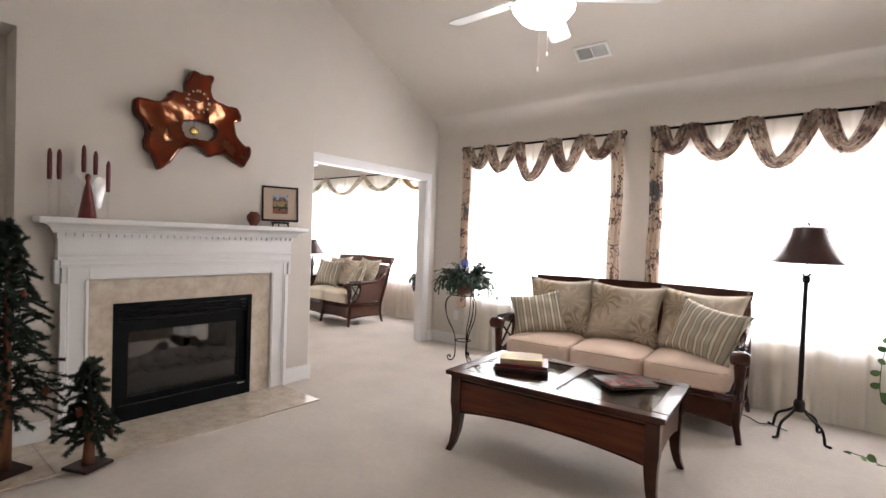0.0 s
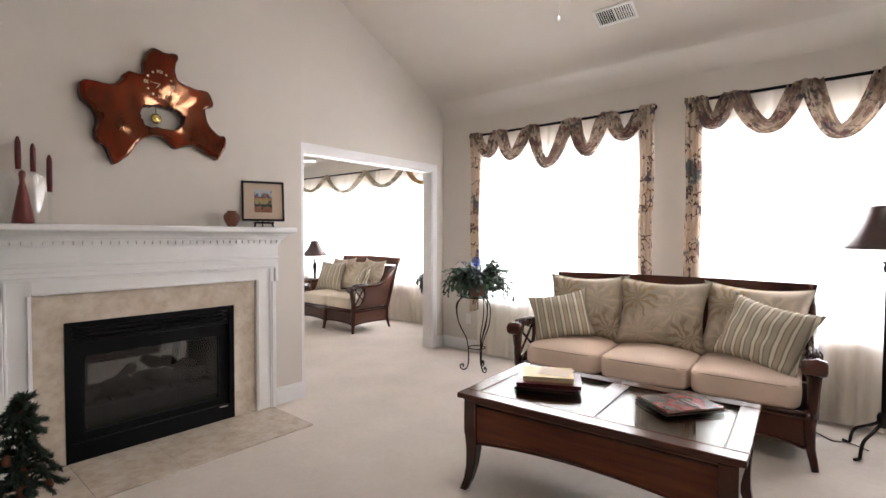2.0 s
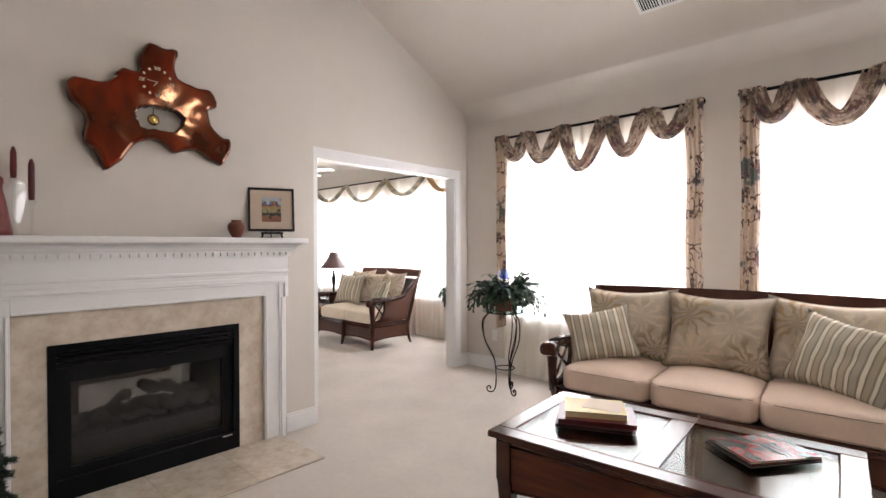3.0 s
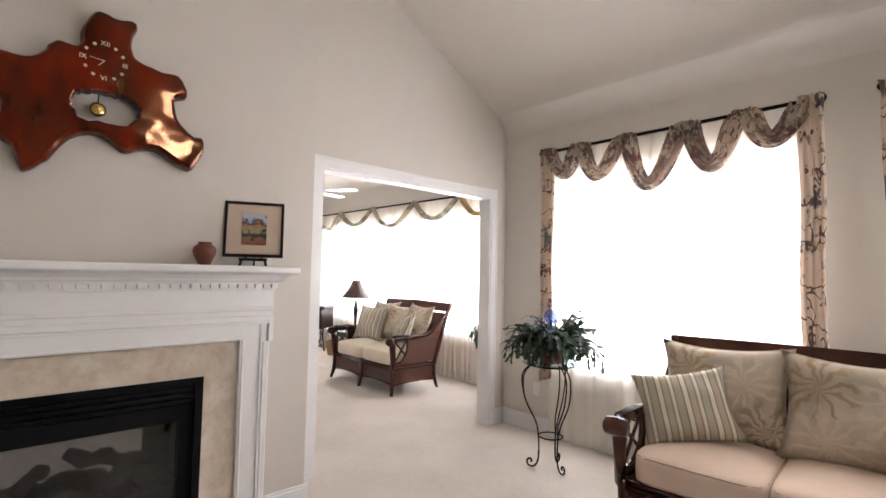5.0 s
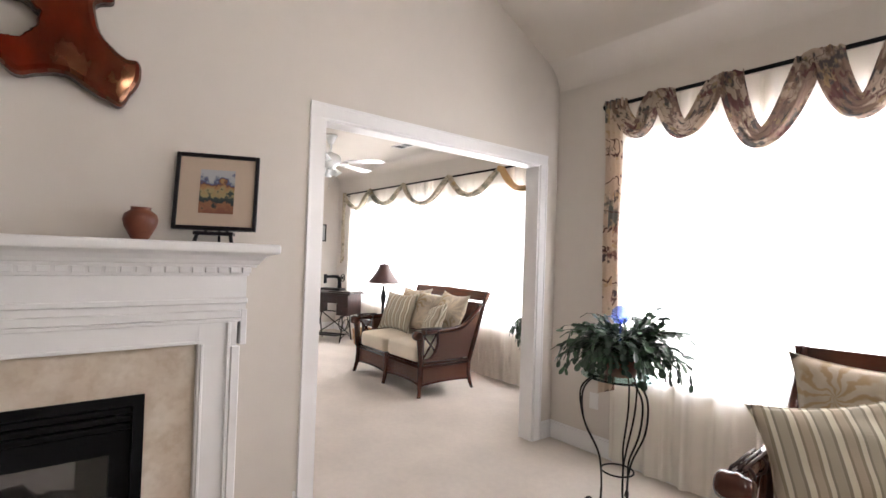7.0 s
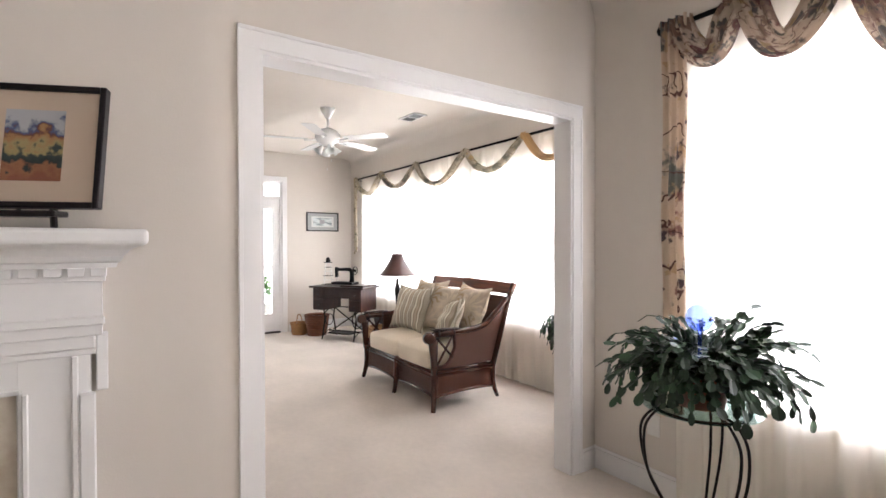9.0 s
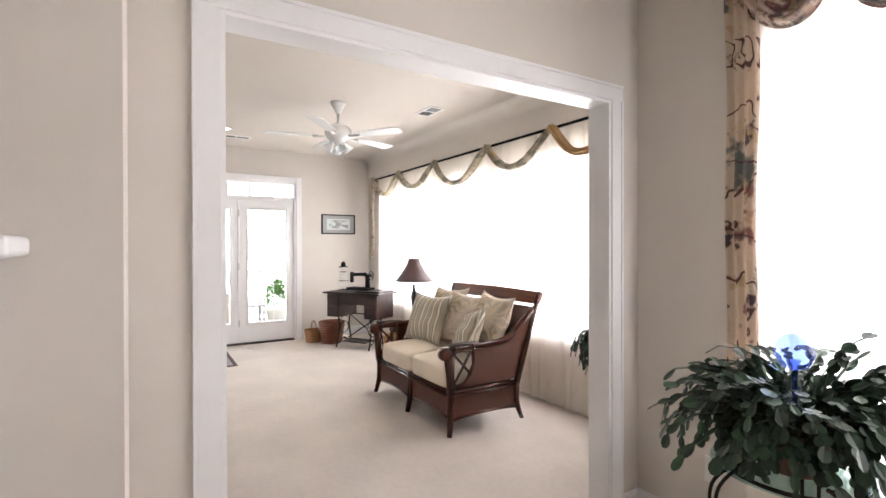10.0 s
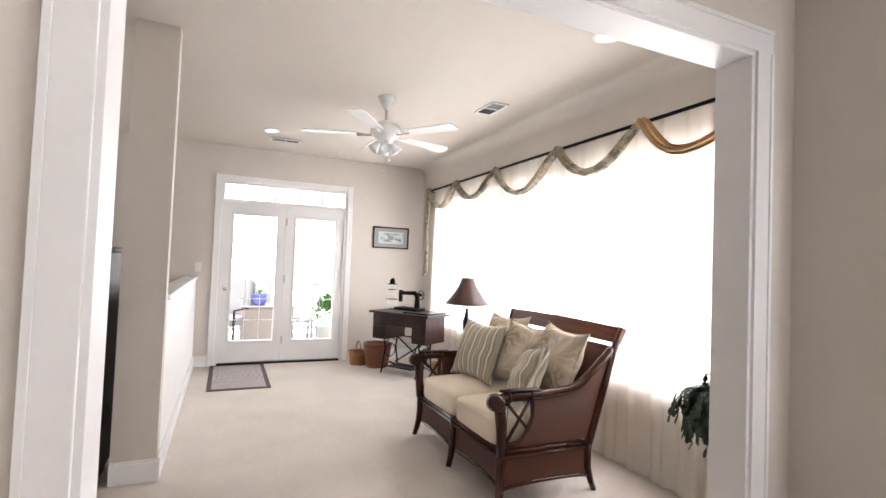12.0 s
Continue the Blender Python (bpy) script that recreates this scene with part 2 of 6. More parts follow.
def palm_cloth():
    """Cushion cloth with faded palm fans: rays round a few centres."""
    m = material("palm_cloth", (0.42, 0.36, 0.27), 0.85, spec=0.2, bump=0.4, scale=300)
    nt = m.node_tree
    b = nt.nodes["Principled BSDF"]
    c = mix(nt, ramp(nt, noise_node(nt, 4, 3).outputs["Fac"], [(0.35, (0, 0, 0)), (0.65, (1, 1, 1))]), (0.40, 0.34, 0.26), (0.62, 0.53, 0.43))
    tc = nt.nodes.new("ShaderNodeTexCoord")
    for cx, cz, col in ((-0.17, 0.10, (0.33, 0.22, 0.10)), (0.12, 0.04, (0.70, 0.60, 0.46)), (0.22, -0.18, (0.29, 0.21, 0.12)), (-0.12, -0.16, (0.66, 0.55, 0.42))):
        mp = nt.nodes.new("ShaderNodeMapping")
        mp.inputs["Location"].default_value = (-cx, 0, -cz)
        wob = nt.nodes.new("ShaderNodeTexNoise")
        wob.inputs["Scale"].default_value = 14
        nt.links.new(tc.outputs["Object"], wob.inputs["Vector"])
        sh = nt.nodes.new("ShaderNodeVectorMath")
        sh.operation = "MULTIPLY_ADD"
        sh.inputs[1].default_value, sh.inputs[2].default_value = (0.10, 0.0, 0.10), (-0.05, 0, -0.05)
        nt.links.new(wob.outputs["Color"], sh.inputs[0])
        ad = nt.nodes.new("ShaderNodeVectorMath")
        nt.links.new(tc.outputs["Object"], ad.inputs[0])
        nt.links.new(sh.outputs[0], ad.inputs[1])
        nt.links.new(ad.outputs[0], mp.inputs[0])
        sp = nt.nodes.new("ShaderNodeSeparateXYZ")
        nt.links.new(mp.outputs[0], sp.inputs[0])
        ang = nt.nodes.new("ShaderNodeMath")
        ang.operation = "ARCTAN2"
        nt.links.new(sp.outputs[2], ang.inputs[0])
        nt.links.new(sp.outputs[0], ang.inputs[1])
        mu = nt.nodes.new("ShaderNodeMath")
        mu.operation = "MULTIPLY"
        mu.inputs[1].default_value = 11
        nt.links.new(ang.outputs[0], mu.inputs[0])
        si = nt.nodes.new("ShaderNodeMath")
        si.operation = "SINE"
        nt.links.new(mu.outputs[0], si.inputs[0])
        le = nt.nodes.new("ShaderNodeVectorMath")
        le.operation = "LENGTH"
        cb = nt.nodes.new("ShaderNodeCombineXYZ")
        nt.links.new(sp.outputs[0], cb.inputs[0])
        nt.links.new(sp.outputs[2], cb.inputs[2])
        nt.links.new(cb.outputs[0], le.inputs[0])
        far = ramp(nt, le.outputs["Value"], [(0.0, (0.7, 0.7, 0.7)), (0.13, (0.75, 0.75, 0.75)), (0.19, (0, 0, 0))])
        ray = ramp(nt, si.outputs[0], [(0.1, (0, 0, 0)), (0.8, (1, 1, 1))])
        f = nt.nodes.new("ShaderNodeMath")
        f.operation = "MULTIPLY"
        nt.links.new(far, f.inputs[0])
        nt.links.new(ray, f.inputs[1])
        c = mix(nt, f.outputs[0], c, col)
    nt.links.new(c, b.inputs["Base Color"])
    return m


palm = palm_cloth()


def striped(name, stops, period):
    m = material(name, (0.4, 0.35, 0.27), 0.85, spec=0.2, bump=0.4, scale=300)
    nt = m.node_tree
    tc, sp = nt.nodes.new("ShaderNodeTexCoord"), nt.nodes.new("ShaderNodeSeparateXYZ")
    nt.links.new(tc.outputs["Object"], sp.inputs[0])
    mu = nt.nodes.new("ShaderNodeMath")
    mu.operation = "MULTIPLY_ADD"
    mu.inputs[1].default_value, mu.inputs[2].default_value = 1 / period, 10.0
    nt.links.new(sp.outputs[0], mu.inputs[0])
    fr = nt.nodes.new("ShaderNodeMath")
    fr.operation = "FRACT"
    nt.links.new(mu.outputs[0], fr.inputs[0])
    nt.links.new(ramp(nt, fr.outputs[0], stops, True), nt.nodes["Principled BSDF"].inputs["Base Color"])
    return m


stripe = striped("stripe_cloth", [(0.0, (0.76, 0.72, 0.60)), (0.16, (0.33, 0.28, 0.21)), (0.22, (0.52, 0.44, 0.34)), (0.42, (0.35, 0.30, 0.22)), (0.50, (0.74, 0.70, 0.59)), (0.62, (0.32, 0.29, 0.23)), (0.68, (0.48, 0.43, 0.34)), (0.92, (0.32, 0.28, 0.22))], 0.125)


def sheer_cloth():
    m = bpy.data.materials.new("sheer_cloth")
    m.use_nodes = True
    nt = m.node_tree
    nt.nodes.remove(nt.nodes["Principled BSDF"])
    out = nt.nodes["Material Output"]
    tp, tl, df = nt.nodes.new("ShaderNodeBsdfTransparent"), nt.nodes.new("ShaderNodeBsdfTranslucent"), nt.nodes.new("ShaderNodeBsdfDiffuse")
    tl.inputs[0].default_value, df.inputs[0].default_value = (0.93, 0.89, 0.82, 1), (0.93, 0.88, 0.80, 1)
    m1, m2 = nt.nodes.new("ShaderNodeMixShader"), nt.nodes.new("ShaderNodeMixShader")
    m1.inputs[0].default_value, m2.inputs[0].default_value = 0.66, 0.88
    nt.links.new(tl.outputs[0], m1.inputs[1])
    nt.links.new(df.outputs[0], m1.inputs[2])
    nt.links.new(tp.outputs[0], m2.inputs[1])
    nt.links.new(m1.outputs[0], m2.inputs[2])
    nt.links.new(m2.outputs[0], out.inputs[0])
    return m


sheer = sheer_cloth()


def glass_mat(name, tint=(1, 1, 1), rough=0.0, reflect=0.08, graze=0.8):
    """Thin clear glass: lets light through and mirrors a little of it, more at grazing angles."""
    m = bpy.data.materials.new(name)
    m.use_nodes = True
    nt = m.node_tree
    nt.nodes.remove(nt.nodes["Principled BSDF"])
    out = nt.nodes["Material Output"]
    tp, gl, lw, mx = nt.nodes.new("ShaderNodeBsdfTransparent"), nt.nodes.new("ShaderNodeBsdfGlossy"), nt.nodes.new("ShaderNodeLayerWeight"), nt.nodes.new("ShaderNodeMixShader")
    tp.inputs[0].default_value = (*tint, 1)
    gl.inputs["Roughness"].default_value = rough
    lw.inputs[0].default_value = 0.5
    pw, fr = nt.nodes.new("ShaderNodeMath"), nt.nodes.new("ShaderNodeMath")
    pw.operation, fr.operation = "POWER", "MULTIPLY_ADD"
    pw.inputs[1].default_value = 5.0
    fr.inputs[1].default_value, fr.inputs[2].default_value = graze, reflect
    nt.links.new(lw.outputs["Facing"], pw.inputs[0])
    nt.links.new(pw.outputs[0], fr.inputs[0])
    nt.links.new(fr.outputs[0], mx.inputs[0])
    nt.links.new(tp.outputs[0], mx.inputs[1])
    nt.links.new(gl.outputs[0], mx.inputs[2])
    nt.links.new(mx.outputs[0], out.inputs[0])
    return m


clear_glass = glass_mat("clear_glass", (0.97, 0.98, 0.98), 0.0, 0.03)
table_glass = glass_mat("table_glass", (0.80, 0.83, 0.81), 0.0, 0.05, 0.5)
green_glass = glass_mat("green_glass", (0.72, 0.88, 0.86), 0.0, 0.05)
smoked_glass = glass_mat("smoked_glass", (0.54, 0.54, 0.55), 0.0, 0.06)
blue_glass = glass_mat("blue_glass", (0.46, 0.56, 0.96), 0.03, 0.10)


def glow(name, color, strength):
    m = bpy.data.materials.new(name)
    m.use_nodes = True
    b = m.node_tree.nodes["Principled BSDF"]
    b.inputs["Base Color"].default_value = (0.8, 0.8, 0.78, 1)
    b.inputs["Emission Color"].default_value, b.inputs["Emission Strength"].default_value = (*color, 1), strength
    return m


frosted = glow("frosted_wing", (0, 0, 0), 0.0)
frosted.node_tree.nodes["Principled BSDF"].inputs["Alpha"].default_value = 0.55
lamp_glow = glow("lamp_glow", (1.0, 0.93, 0.82), 6.0)
bowl_glow = glow("bowl_glow", (1.0, 0.95, 0.90), 18.0)
fan_glass = material("fan_glass", (0.82, 0.84, 0.84), 0.3)


def leaf_mat(name, a, b2, rough=0.35):
    m = material(name, a, rough)
    nt = m.node_tree
    b = nt.nodes["Principled BSDF"]
    geo = nt.nodes.new("ShaderNodeNewGeometry")
    c = ramp(nt, geo.outputs["Random Per Island"], [(0.0, a), (0.7, b2), (1.0, tuple(min(1, v * 1.7) for v in b2))])
    nt.links.new(c, b.inputs["Base Color"])
    return m


cactus_leaf = leaf_mat("cactus_leaf", (0.007, 0.020, 0.009), (0.022, 0.052, 0.024), 0.5)
pine_needle = leaf_mat("pine_needle", (0.009, 0.020, 0.012), (0.026, 0.046, 0.026), 0.7)
pothos_leaf = leaf_mat("pothos_leaf", (0.05, 0.13, 0.03), (0.12, 0.24, 0.07), 0.3)


# ---- mesh tools ----
def part(name, bm, mat, parent=None, label="", smooth=False, kind="", category=""):
    """Links a bmesh as one mesh object, under a thing or a part where one is given."""
    me = bpy.data.meshes.new(name)
    bmesh.ops.recalc_face_normals(bm, faces=bm.faces)
    bm.to_mesh(me)
    bm.free()
    for m in (mat if isinstance(mat, (list, tuple)) else [mat]):
        me.materials.append(m)
    if smooth:
        me.polygons.foreach_set("use_smooth", [True] * len(me.polygons))
    ob = new(name, me)
    if parent:
        ob.parent = parent
    return tagged(ob, label=label, kind=kind, category=category)


def thing(name, place, turn=0.0, label="", category="", group=""):
    ob = new(name)
    ob.empty_display_size = 0.1
    ob.location, ob.rotation_euler = place, (0, 0, radians(turn))
    return tagged(ob, label, category, group)


def shared(name, like, parent, place, label=""):
    """Another piece on the same mesh."""
    ob = new(name, like.data)
    ob.parent, ob.location = parent, place
    return tagged(ob, label=label)


def box(bm, x0, x1, y0, y1, z0, z1, bevel=0.0, seg=1):
    vs = [bm.verts.new((x, y, z)) for x in (x0, x1) for y in (y0, y1) for z in (z0, z1)]
    fs = [bm.faces.new([vs[i] for i in q]) for q in ((0, 1, 3, 2), (4, 6, 7, 5), (0, 4, 5, 1), (2, 3, 7, 6), (0, 2, 6, 4), (1, 5, 7, 3))]
    if bevel:
        es = {e for f in fs for e in f.edges}
        bmesh.ops.bevel(bm, geom=list(es), offset=bevel, segments=seg, profile=0.5, affect="EDGES", clamp_overlap=True)
    return bm


def boxes(*specs):
    bm = bmesh.new()
    for s in specs:
        box(bm, *s)
    return bm


def lathe(profile, seg=24, squash=1.0, bm=None, at=(0, 0, 0), caps=True):
    """Turns (radius, z) pairs about z."""
    bm = bm or bmesh.new()
    rings = []
    for r, z in profile:
        if r < 1e-5:
            rings.append([bm.verts.new((at[0], at[1], at[2] + z))])
        else:
            rings.append([bm.verts.new((at[0] + r * math.cos(2 * math.pi * k / seg), at[1] + r * squash * math.sin(2 * math.pi * k / seg), at[2] + z)) for k in range(seg)])
    for a, b in zip(rings, rings[1:]):
        for k in range(seg):
            q = [a[k % len(a)], a[(k + 1) % len(a)], b[(k + 1) % len(b)], b[k % len(b)]]
            q = list(dict.fromkeys(q))
            if len(q) > 2:
                bm.faces.new(q)
    for ring, r in ((rings[0], profile[0][0]), (rings[-1], profile[-1][0])):
        if caps and len(ring) > 2:
            bm.faces.new(ring)
    return bm


def tube(points, radius, seg=8, bm=None, flat=1.0, closed=False):
    """A round bar along points; radius: one for all, or one each. flat squashes it sideways."""
    bm = bm or bmesh.new()
    pts = [Vector(p) for p in points]
    n = len(pts)
    rad = radius if isinstance(radius, (list, tuple)) else [radius] * n
    rings, side = [], None
    for i, p in enumerate(pts):
        a, b = (pts[i - 1], pts[(i + 1) % n]) if closed else (pts[max(i - 1, 0)], pts[min(i + 1, n - 1)])
        d = (b - a).normalized()
        if side is None:
            side = d.orthogonal().normalized()
        side = (side - d * side.dot(d)).normalized()
        up = d.cross(side)
        rings.append([bm.verts.new(p + side * rad[i] * math.cos(2 * math.pi * k / seg) + up * rad[i] * flat * math.sin(2 * math.pi * k / seg)) for k in range(seg)])
    pairs = list(zip(rings, rings[1:])) + ([(rings[-1], rings[0])] if closed else [])
    for a, b in pairs:
        for k in range(seg):
            bm.faces.new([a[k], a[(k + 1) % seg], b[(k + 1) % seg], b[k]])
    if not closed:
        bm.faces.new(rings[0])
        bm.faces.new(rings[-1])
    return bm


def curve(points, n=24, closed=False):
    """A smooth line through points."""
    p = [Vector(q) for q in points]
    m = len(p)
    out = []
    spans = m if closed else m - 1
    for i in range(spans):
        a, b, c, d = (p[(i - 1) % m], p[i], p[(i + 1) % m], p[(i + 2) % m]) if closed else (p[max(i - 1, 0)], p[i], p[i + 1], p[min(i + 2, m - 1)])
        k = max(2, n // spans)
        for j in range(k):
            t = j / k
            out.append(0.5 * ((2 * b) + (c - a) * t + (2 * a - 5 * b + 4 * c - d) * t * t + (3 * b - a - 3 * c + d) * t ** 3))
    if not closed:
        out.append(p[-1])
    return out


def extrude_outline(points, axis, lo, hi, bm=None):
    """A flat outline of (u, v) pairs, made solid between lo and hi along axis ('x': u=y, v=z; 'y': u=x, v=z; 'z': u=x, v=y)."""
    bm = bm or bmesh.new()
    put = {"x": lambda u, v, w: (w, u, v), "y": lambda u, v, w: (u, w, v), "z": lambda u, v, w: (u, v, w)}[axis]
    a = [bm.verts.new(put(u, v, lo)) for u, v in points]
    b = [bm.verts.new(put(u, v, hi)) for u, v in points]
    bm.faces.new(a)
    bm.faces.new(b)
    for i in range(len(a)):
        j = (i + 1) % len(a)
        bm.faces.new([a[i], a[j], b[j], b[i]])
    return bm


def softbox(w, d, h, p=6.0, crown=0.0, cuts=7, bulge=0.0):
    """A stuffed block, rounded at its edges, centred on its base."""
    bm = bmesh.new()
    bmesh.ops.create_cube(bm, size=2)
    bmesh.ops.subdivide_edges(bm, edges=bm.edges, cuts=cuts, use_grid_fill=True)
    for v in bm.verts:
        c = v.co.copy()
        m = max(abs(c.x), abs(c.y), abs(c.z))
        s = (abs(c.x) ** p + abs(c.y) ** p + abs(c.z) ** p) ** (1 / p)
        c *= m / s
        z = c.z * h / 2 + h / 2
        if c.z > 0:
            z += crown * (1 - c.x ** 2) * (1 - c.y ** 2) * c.z
        v.co = (c.x * w / 2 * (1 + bulge * (1 - c.z ** 2)), c.y * d / 2 * (1 + bulge * (1 - c.z ** 2)), z)
    return bm


def pillow(w, h, t, n=16, seed=0):
    """A stuffed pillow standing in the x-z plane, centred, its corners drawn out."""
    bm = bmesh.new()
    rings = {}
    for s in (-1, 1):
        for i in range(n + 1):
            for j in range(n + 1):
                u, v = 2 * i / n - 1, 2 * j / n - 1
                edge = abs(u) == 1 or abs(v) == 1
                if edge and s == 1:
                    continue
                x = w / 2 * u * (1 - 0.15 * (1 - v * v) ** 1.0 * abs(u))
                z = h / 2 * v * (1 - 0.15 * (1 - u * u) ** 1.0 * abs(v))
                y = s * t / 2 * ((1 - abs(u) ** 2.6) * (1 - abs(v) ** 2.6)) ** 0.55
                wob = noise.noise(Vector((u * 2.2 + seed * 5, v * 2.2, s))) * 0.018
                if not edge:
                    y += wob
                rings[(s, i, j)] = bm.verts.new((x, y, z))
    def at(s, i, j):
        return rings.get((s, i, j)) or rings[(-1, i, j)]
    for s in (-1, 1):
        for i in range(n):
            for j in range(n):
                bm.faces.new([at(s, i, j), at(s, i + 1, j), at(s, i + 1, j + 1), at(s, i, j + 1)])
    return bm


def pillow_seam(w, h, parent, mat):
    n, pts = 10, []
    for side in range(4):
        for k in range(n):
            t = 2 * k / n - 1
            u, v = ((t, -1), (1, t), (-t, 1), (-1, -t))[side]
            pts.append((w / 2 * u * (1 - 0.15 * (1 - v * v) * abs(u)), 0, h / 2 * v * (1 - 0.15 * (1 - u * u) * abs(v))))
    return part("piping", tube(pts, 0.0035, 6, closed=True), mat, parent, smooth=True)


def wall(name, axis, face, thick, u0, u1, z0, z1, holes, mat, label, cut=None):
    """A wall with rectangular holes (u0, u1, z0, z1). axis 'x': it stands at x = face .. face + thick and runs along y; 'y': likewise."""
    us = sorted({u0, u1, *[h[0] for h in holes], *[h[1] for h in holes]})
    zs = sorted({z0, z1, *[h[2] for h in holes], *[h[3] for h in holes]})
    bm = bmesh.new()
    solid = lambda i, j: 0 <= i < len(us) - 1 and 0 <= j < len(zs) - 1 and not any(h[0] <= (us[i] + us[i + 1]) / 2 <= h[1] and h[2] <= (zs[j] + zs[j + 1]) / 2 <= h[3] for h in holes)
    def quad(pts):
        bm.faces.new([bm.verts.new((w, u, z) if axis == "x" else (u, w, z)) for u, w, z in pts])
    a, b = face, face + thick
    for i in range(len(us) - 1):
        for j in range(len(zs) - 1):
            if not solid(i, j):
                continue
            p, q, r, s = us[i], us[i + 1], zs[j], zs[j + 1]
            for w in (a, b):
                quad([(p, w, r), (q, w, r), (q, w, s), (p, w, s)])
            if not solid(i - 1, j):
                quad([(p, a, r), (p, b, r), (p, b, s), (p, a, s)])
            if not solid(i + 1, j):
                quad([(q, a, r), (q, b, r), (q, b, s), (q, a, s)])
            if not solid(i, j - 1):
                quad([(p, a, r), (q, a, r), (q, b, r), (p, b, r)])
            if not solid(i, j + 1):
                quad([(p, a, s), (q, a, s), (q, b, s), (p, b, s)])
    bmesh.ops.remove_doubles(bm, verts=bm.verts, dist=1e-5)
    for co, no in cut or []:
        res = bmesh.ops.bisect_plane(bm, geom=bm.verts[:] + bm.edges[:] + bm.faces[:], plane_co=co, plane_no=no, clear_outer=True)
        es = [e for e in res["geom_cut"] if isinstance(e, bmesh.types.BMEdge)]
        bmesh.ops.edgeloop_fill(bm, edges=es)
    return part(name, bm, mat, None, label, kind="structure")


# ---- large structure ----
EAVE_Y, EAVE_Z, PITCH, RIDGE_Y = 6.24, 2.82, 0.49, 3.0
RIDGE_Z = EAVE_Z + PITCH * (EAVE_Y - RIDGE_Y)
SOUTH_Y = 2 * RIDGE_Y - EAVE_Y
EAST_X = 2.4
OPEN_Y0, OPEN_Y1, OPEN_Z = 4.275, 6.03, 2.09
SUN_N, SUN_W, SUN_Z, HALL_S = 7.14, -10.72, 2.77, 2.2
gable_cut = [((0, EAVE_Y, EAVE_Z + 0.02), (0, PITCH, 1)), ((0, SOUTH_Y, EAVE_Z + 0.02), (0, -PITCH, 1))]

part("floor", boxes((SUN_W - 0.12, EAST_X + 0.12, SOUTH_Y - 0.12, SUN_N + 0.12, -0.15, 0.0)), carpet_mat, None, "cream wall-to-wall cut pile carpet", kind="structure")
wall("wall_west", "x", -5.19, 0.12, SOUTH_Y, EAVE_Y, 0, 4.6, [(OPEN_Y0, OPEN_Y1, 0, OPEN_Z), (2.463, 3.456, 0.0, 0.83)], wall_paint, "beige painted gable wall with a wide cased opening", gable_cut)
wall("wall_north", "y", EAVE_Y, 0.14, -5.19, EAST_X + 0.12, 0, EAVE_Z + 0.05, [(a, b, 0.62, 2.22) for a, b in WINDOWS_MAIN], wall_paint, "beige painted wall with two wide windows and an added unseen third")
wall("wall_south", "y", SOUTH_Y - 0.12, 0.12, -5.19, EAST_X + 0.12, 0, EAVE_Z + 0.05, [], wall_paint, "plain beige painted wall")
wall("wall_east", "x", EAST_X, 0.12, SOUTH_Y, EAVE_Y, 0, 4.6, [], wall_paint, "plain beige painted gable wall", gable_cut)
BREAST = -4.73
wall("wall_chimney_breast", "x", BREAST - 0.34, 0.34, 0.3, 4.04, 0, 4.6, [(1.0, 1.955, 0, 2.5), (2.463, 3.456, 0.0, 0.83)], wall_paint, "beige painted chimney breast with an alcove beside it", gable_cut)
part("wall_alcove_back", boxes((-5.068, -5.0, 1.0, 1.955, 0, 2.5)), wall_paint, None, "beige painted back of the alcove", kind="structure")

bm = bmesh.new()
for s, y_eave in ((1, EAVE_Y + 0.14), (-1, SOUTH_Y - 0.14)):
    z_e = RIDGE_Z - PITCH * abs(y_eave - RIDGE_Y)
    vs = [bm.verts.new((x, y, z)) for x in (-5.19, EAST_X + 0.12) for y, z in ((RIDGE_Y, RIDGE_Z), (y_eave, z_e), (y_eave, z_e + 0.12), (RIDGE_Y, RIDGE_Z + 0.12))]
    for q in ((0, 1, 2, 3), (4, 5, 6, 7), (0, 1, 5, 4), (2, 3, 7, 6), (1, 2, 6, 5), (0, 3, 7, 4)):
        bm.faces.new([vs[i] for i in q])
part("ceiling", bm, ceiling_paint, None, "beige painted vaulted ceiling", kind="structure")
part("ceiling", boxes((SUN_W - 0.12, -5.19, HALL_S - 0.12, SUN_N + 0.14, SUN_Z, SUN_Z + 0.12)), ceiling_paint, None, "beige painted flat ceiling of the sunroom", kind="structure")

def cove(name, x0, x1, y, z, slope, reach):
    """The soft plastered turn between a wall that faces -y and the ceiling."""
    bm, rows, n = bmesh.new(), [], 22
    a, b = Vector((y - 0.001, z - reach)), Vector((y - reach, z + slope * reach - 0.001))
    c = Vector((y - 0.012, z - 0.012))
    for i in range(n):
        s = i / (n - 1)
        p = a * (1 - s) ** 2 + c * 2 * s * (1 - s) + b * s ** 2
        rows.append([bm.verts.new((x, p.x, p.y)) for x in (x0, x1)])
    for p, q in zip(rows, rows[1:]):
        bm.faces.new([p[0], p[1], q[1], q[0]])
    part(name, bm, wall_paint, None, "beige painted rounded turn from wall to ceiling", smooth=True, kind="structure")
cove("ceiling_cove", -5.07, EAST_X, EAVE_Y, EAVE_Z, PITCH, 0.13)
cove("ceiling_cove", SUN_W, -5.19, SUN_N, SUN_Z, 0.0, 0.13)
wall("wall_sunroom_north", "y", SUN_N, 0.14, SUN_W - 0.12, -5.07, 0, SUN_Z, [(a, b, 0.60, 2.16) for a, b in WINDOWS_SUN], wall_paint, "beige painted sunroom wall with a row of windows")
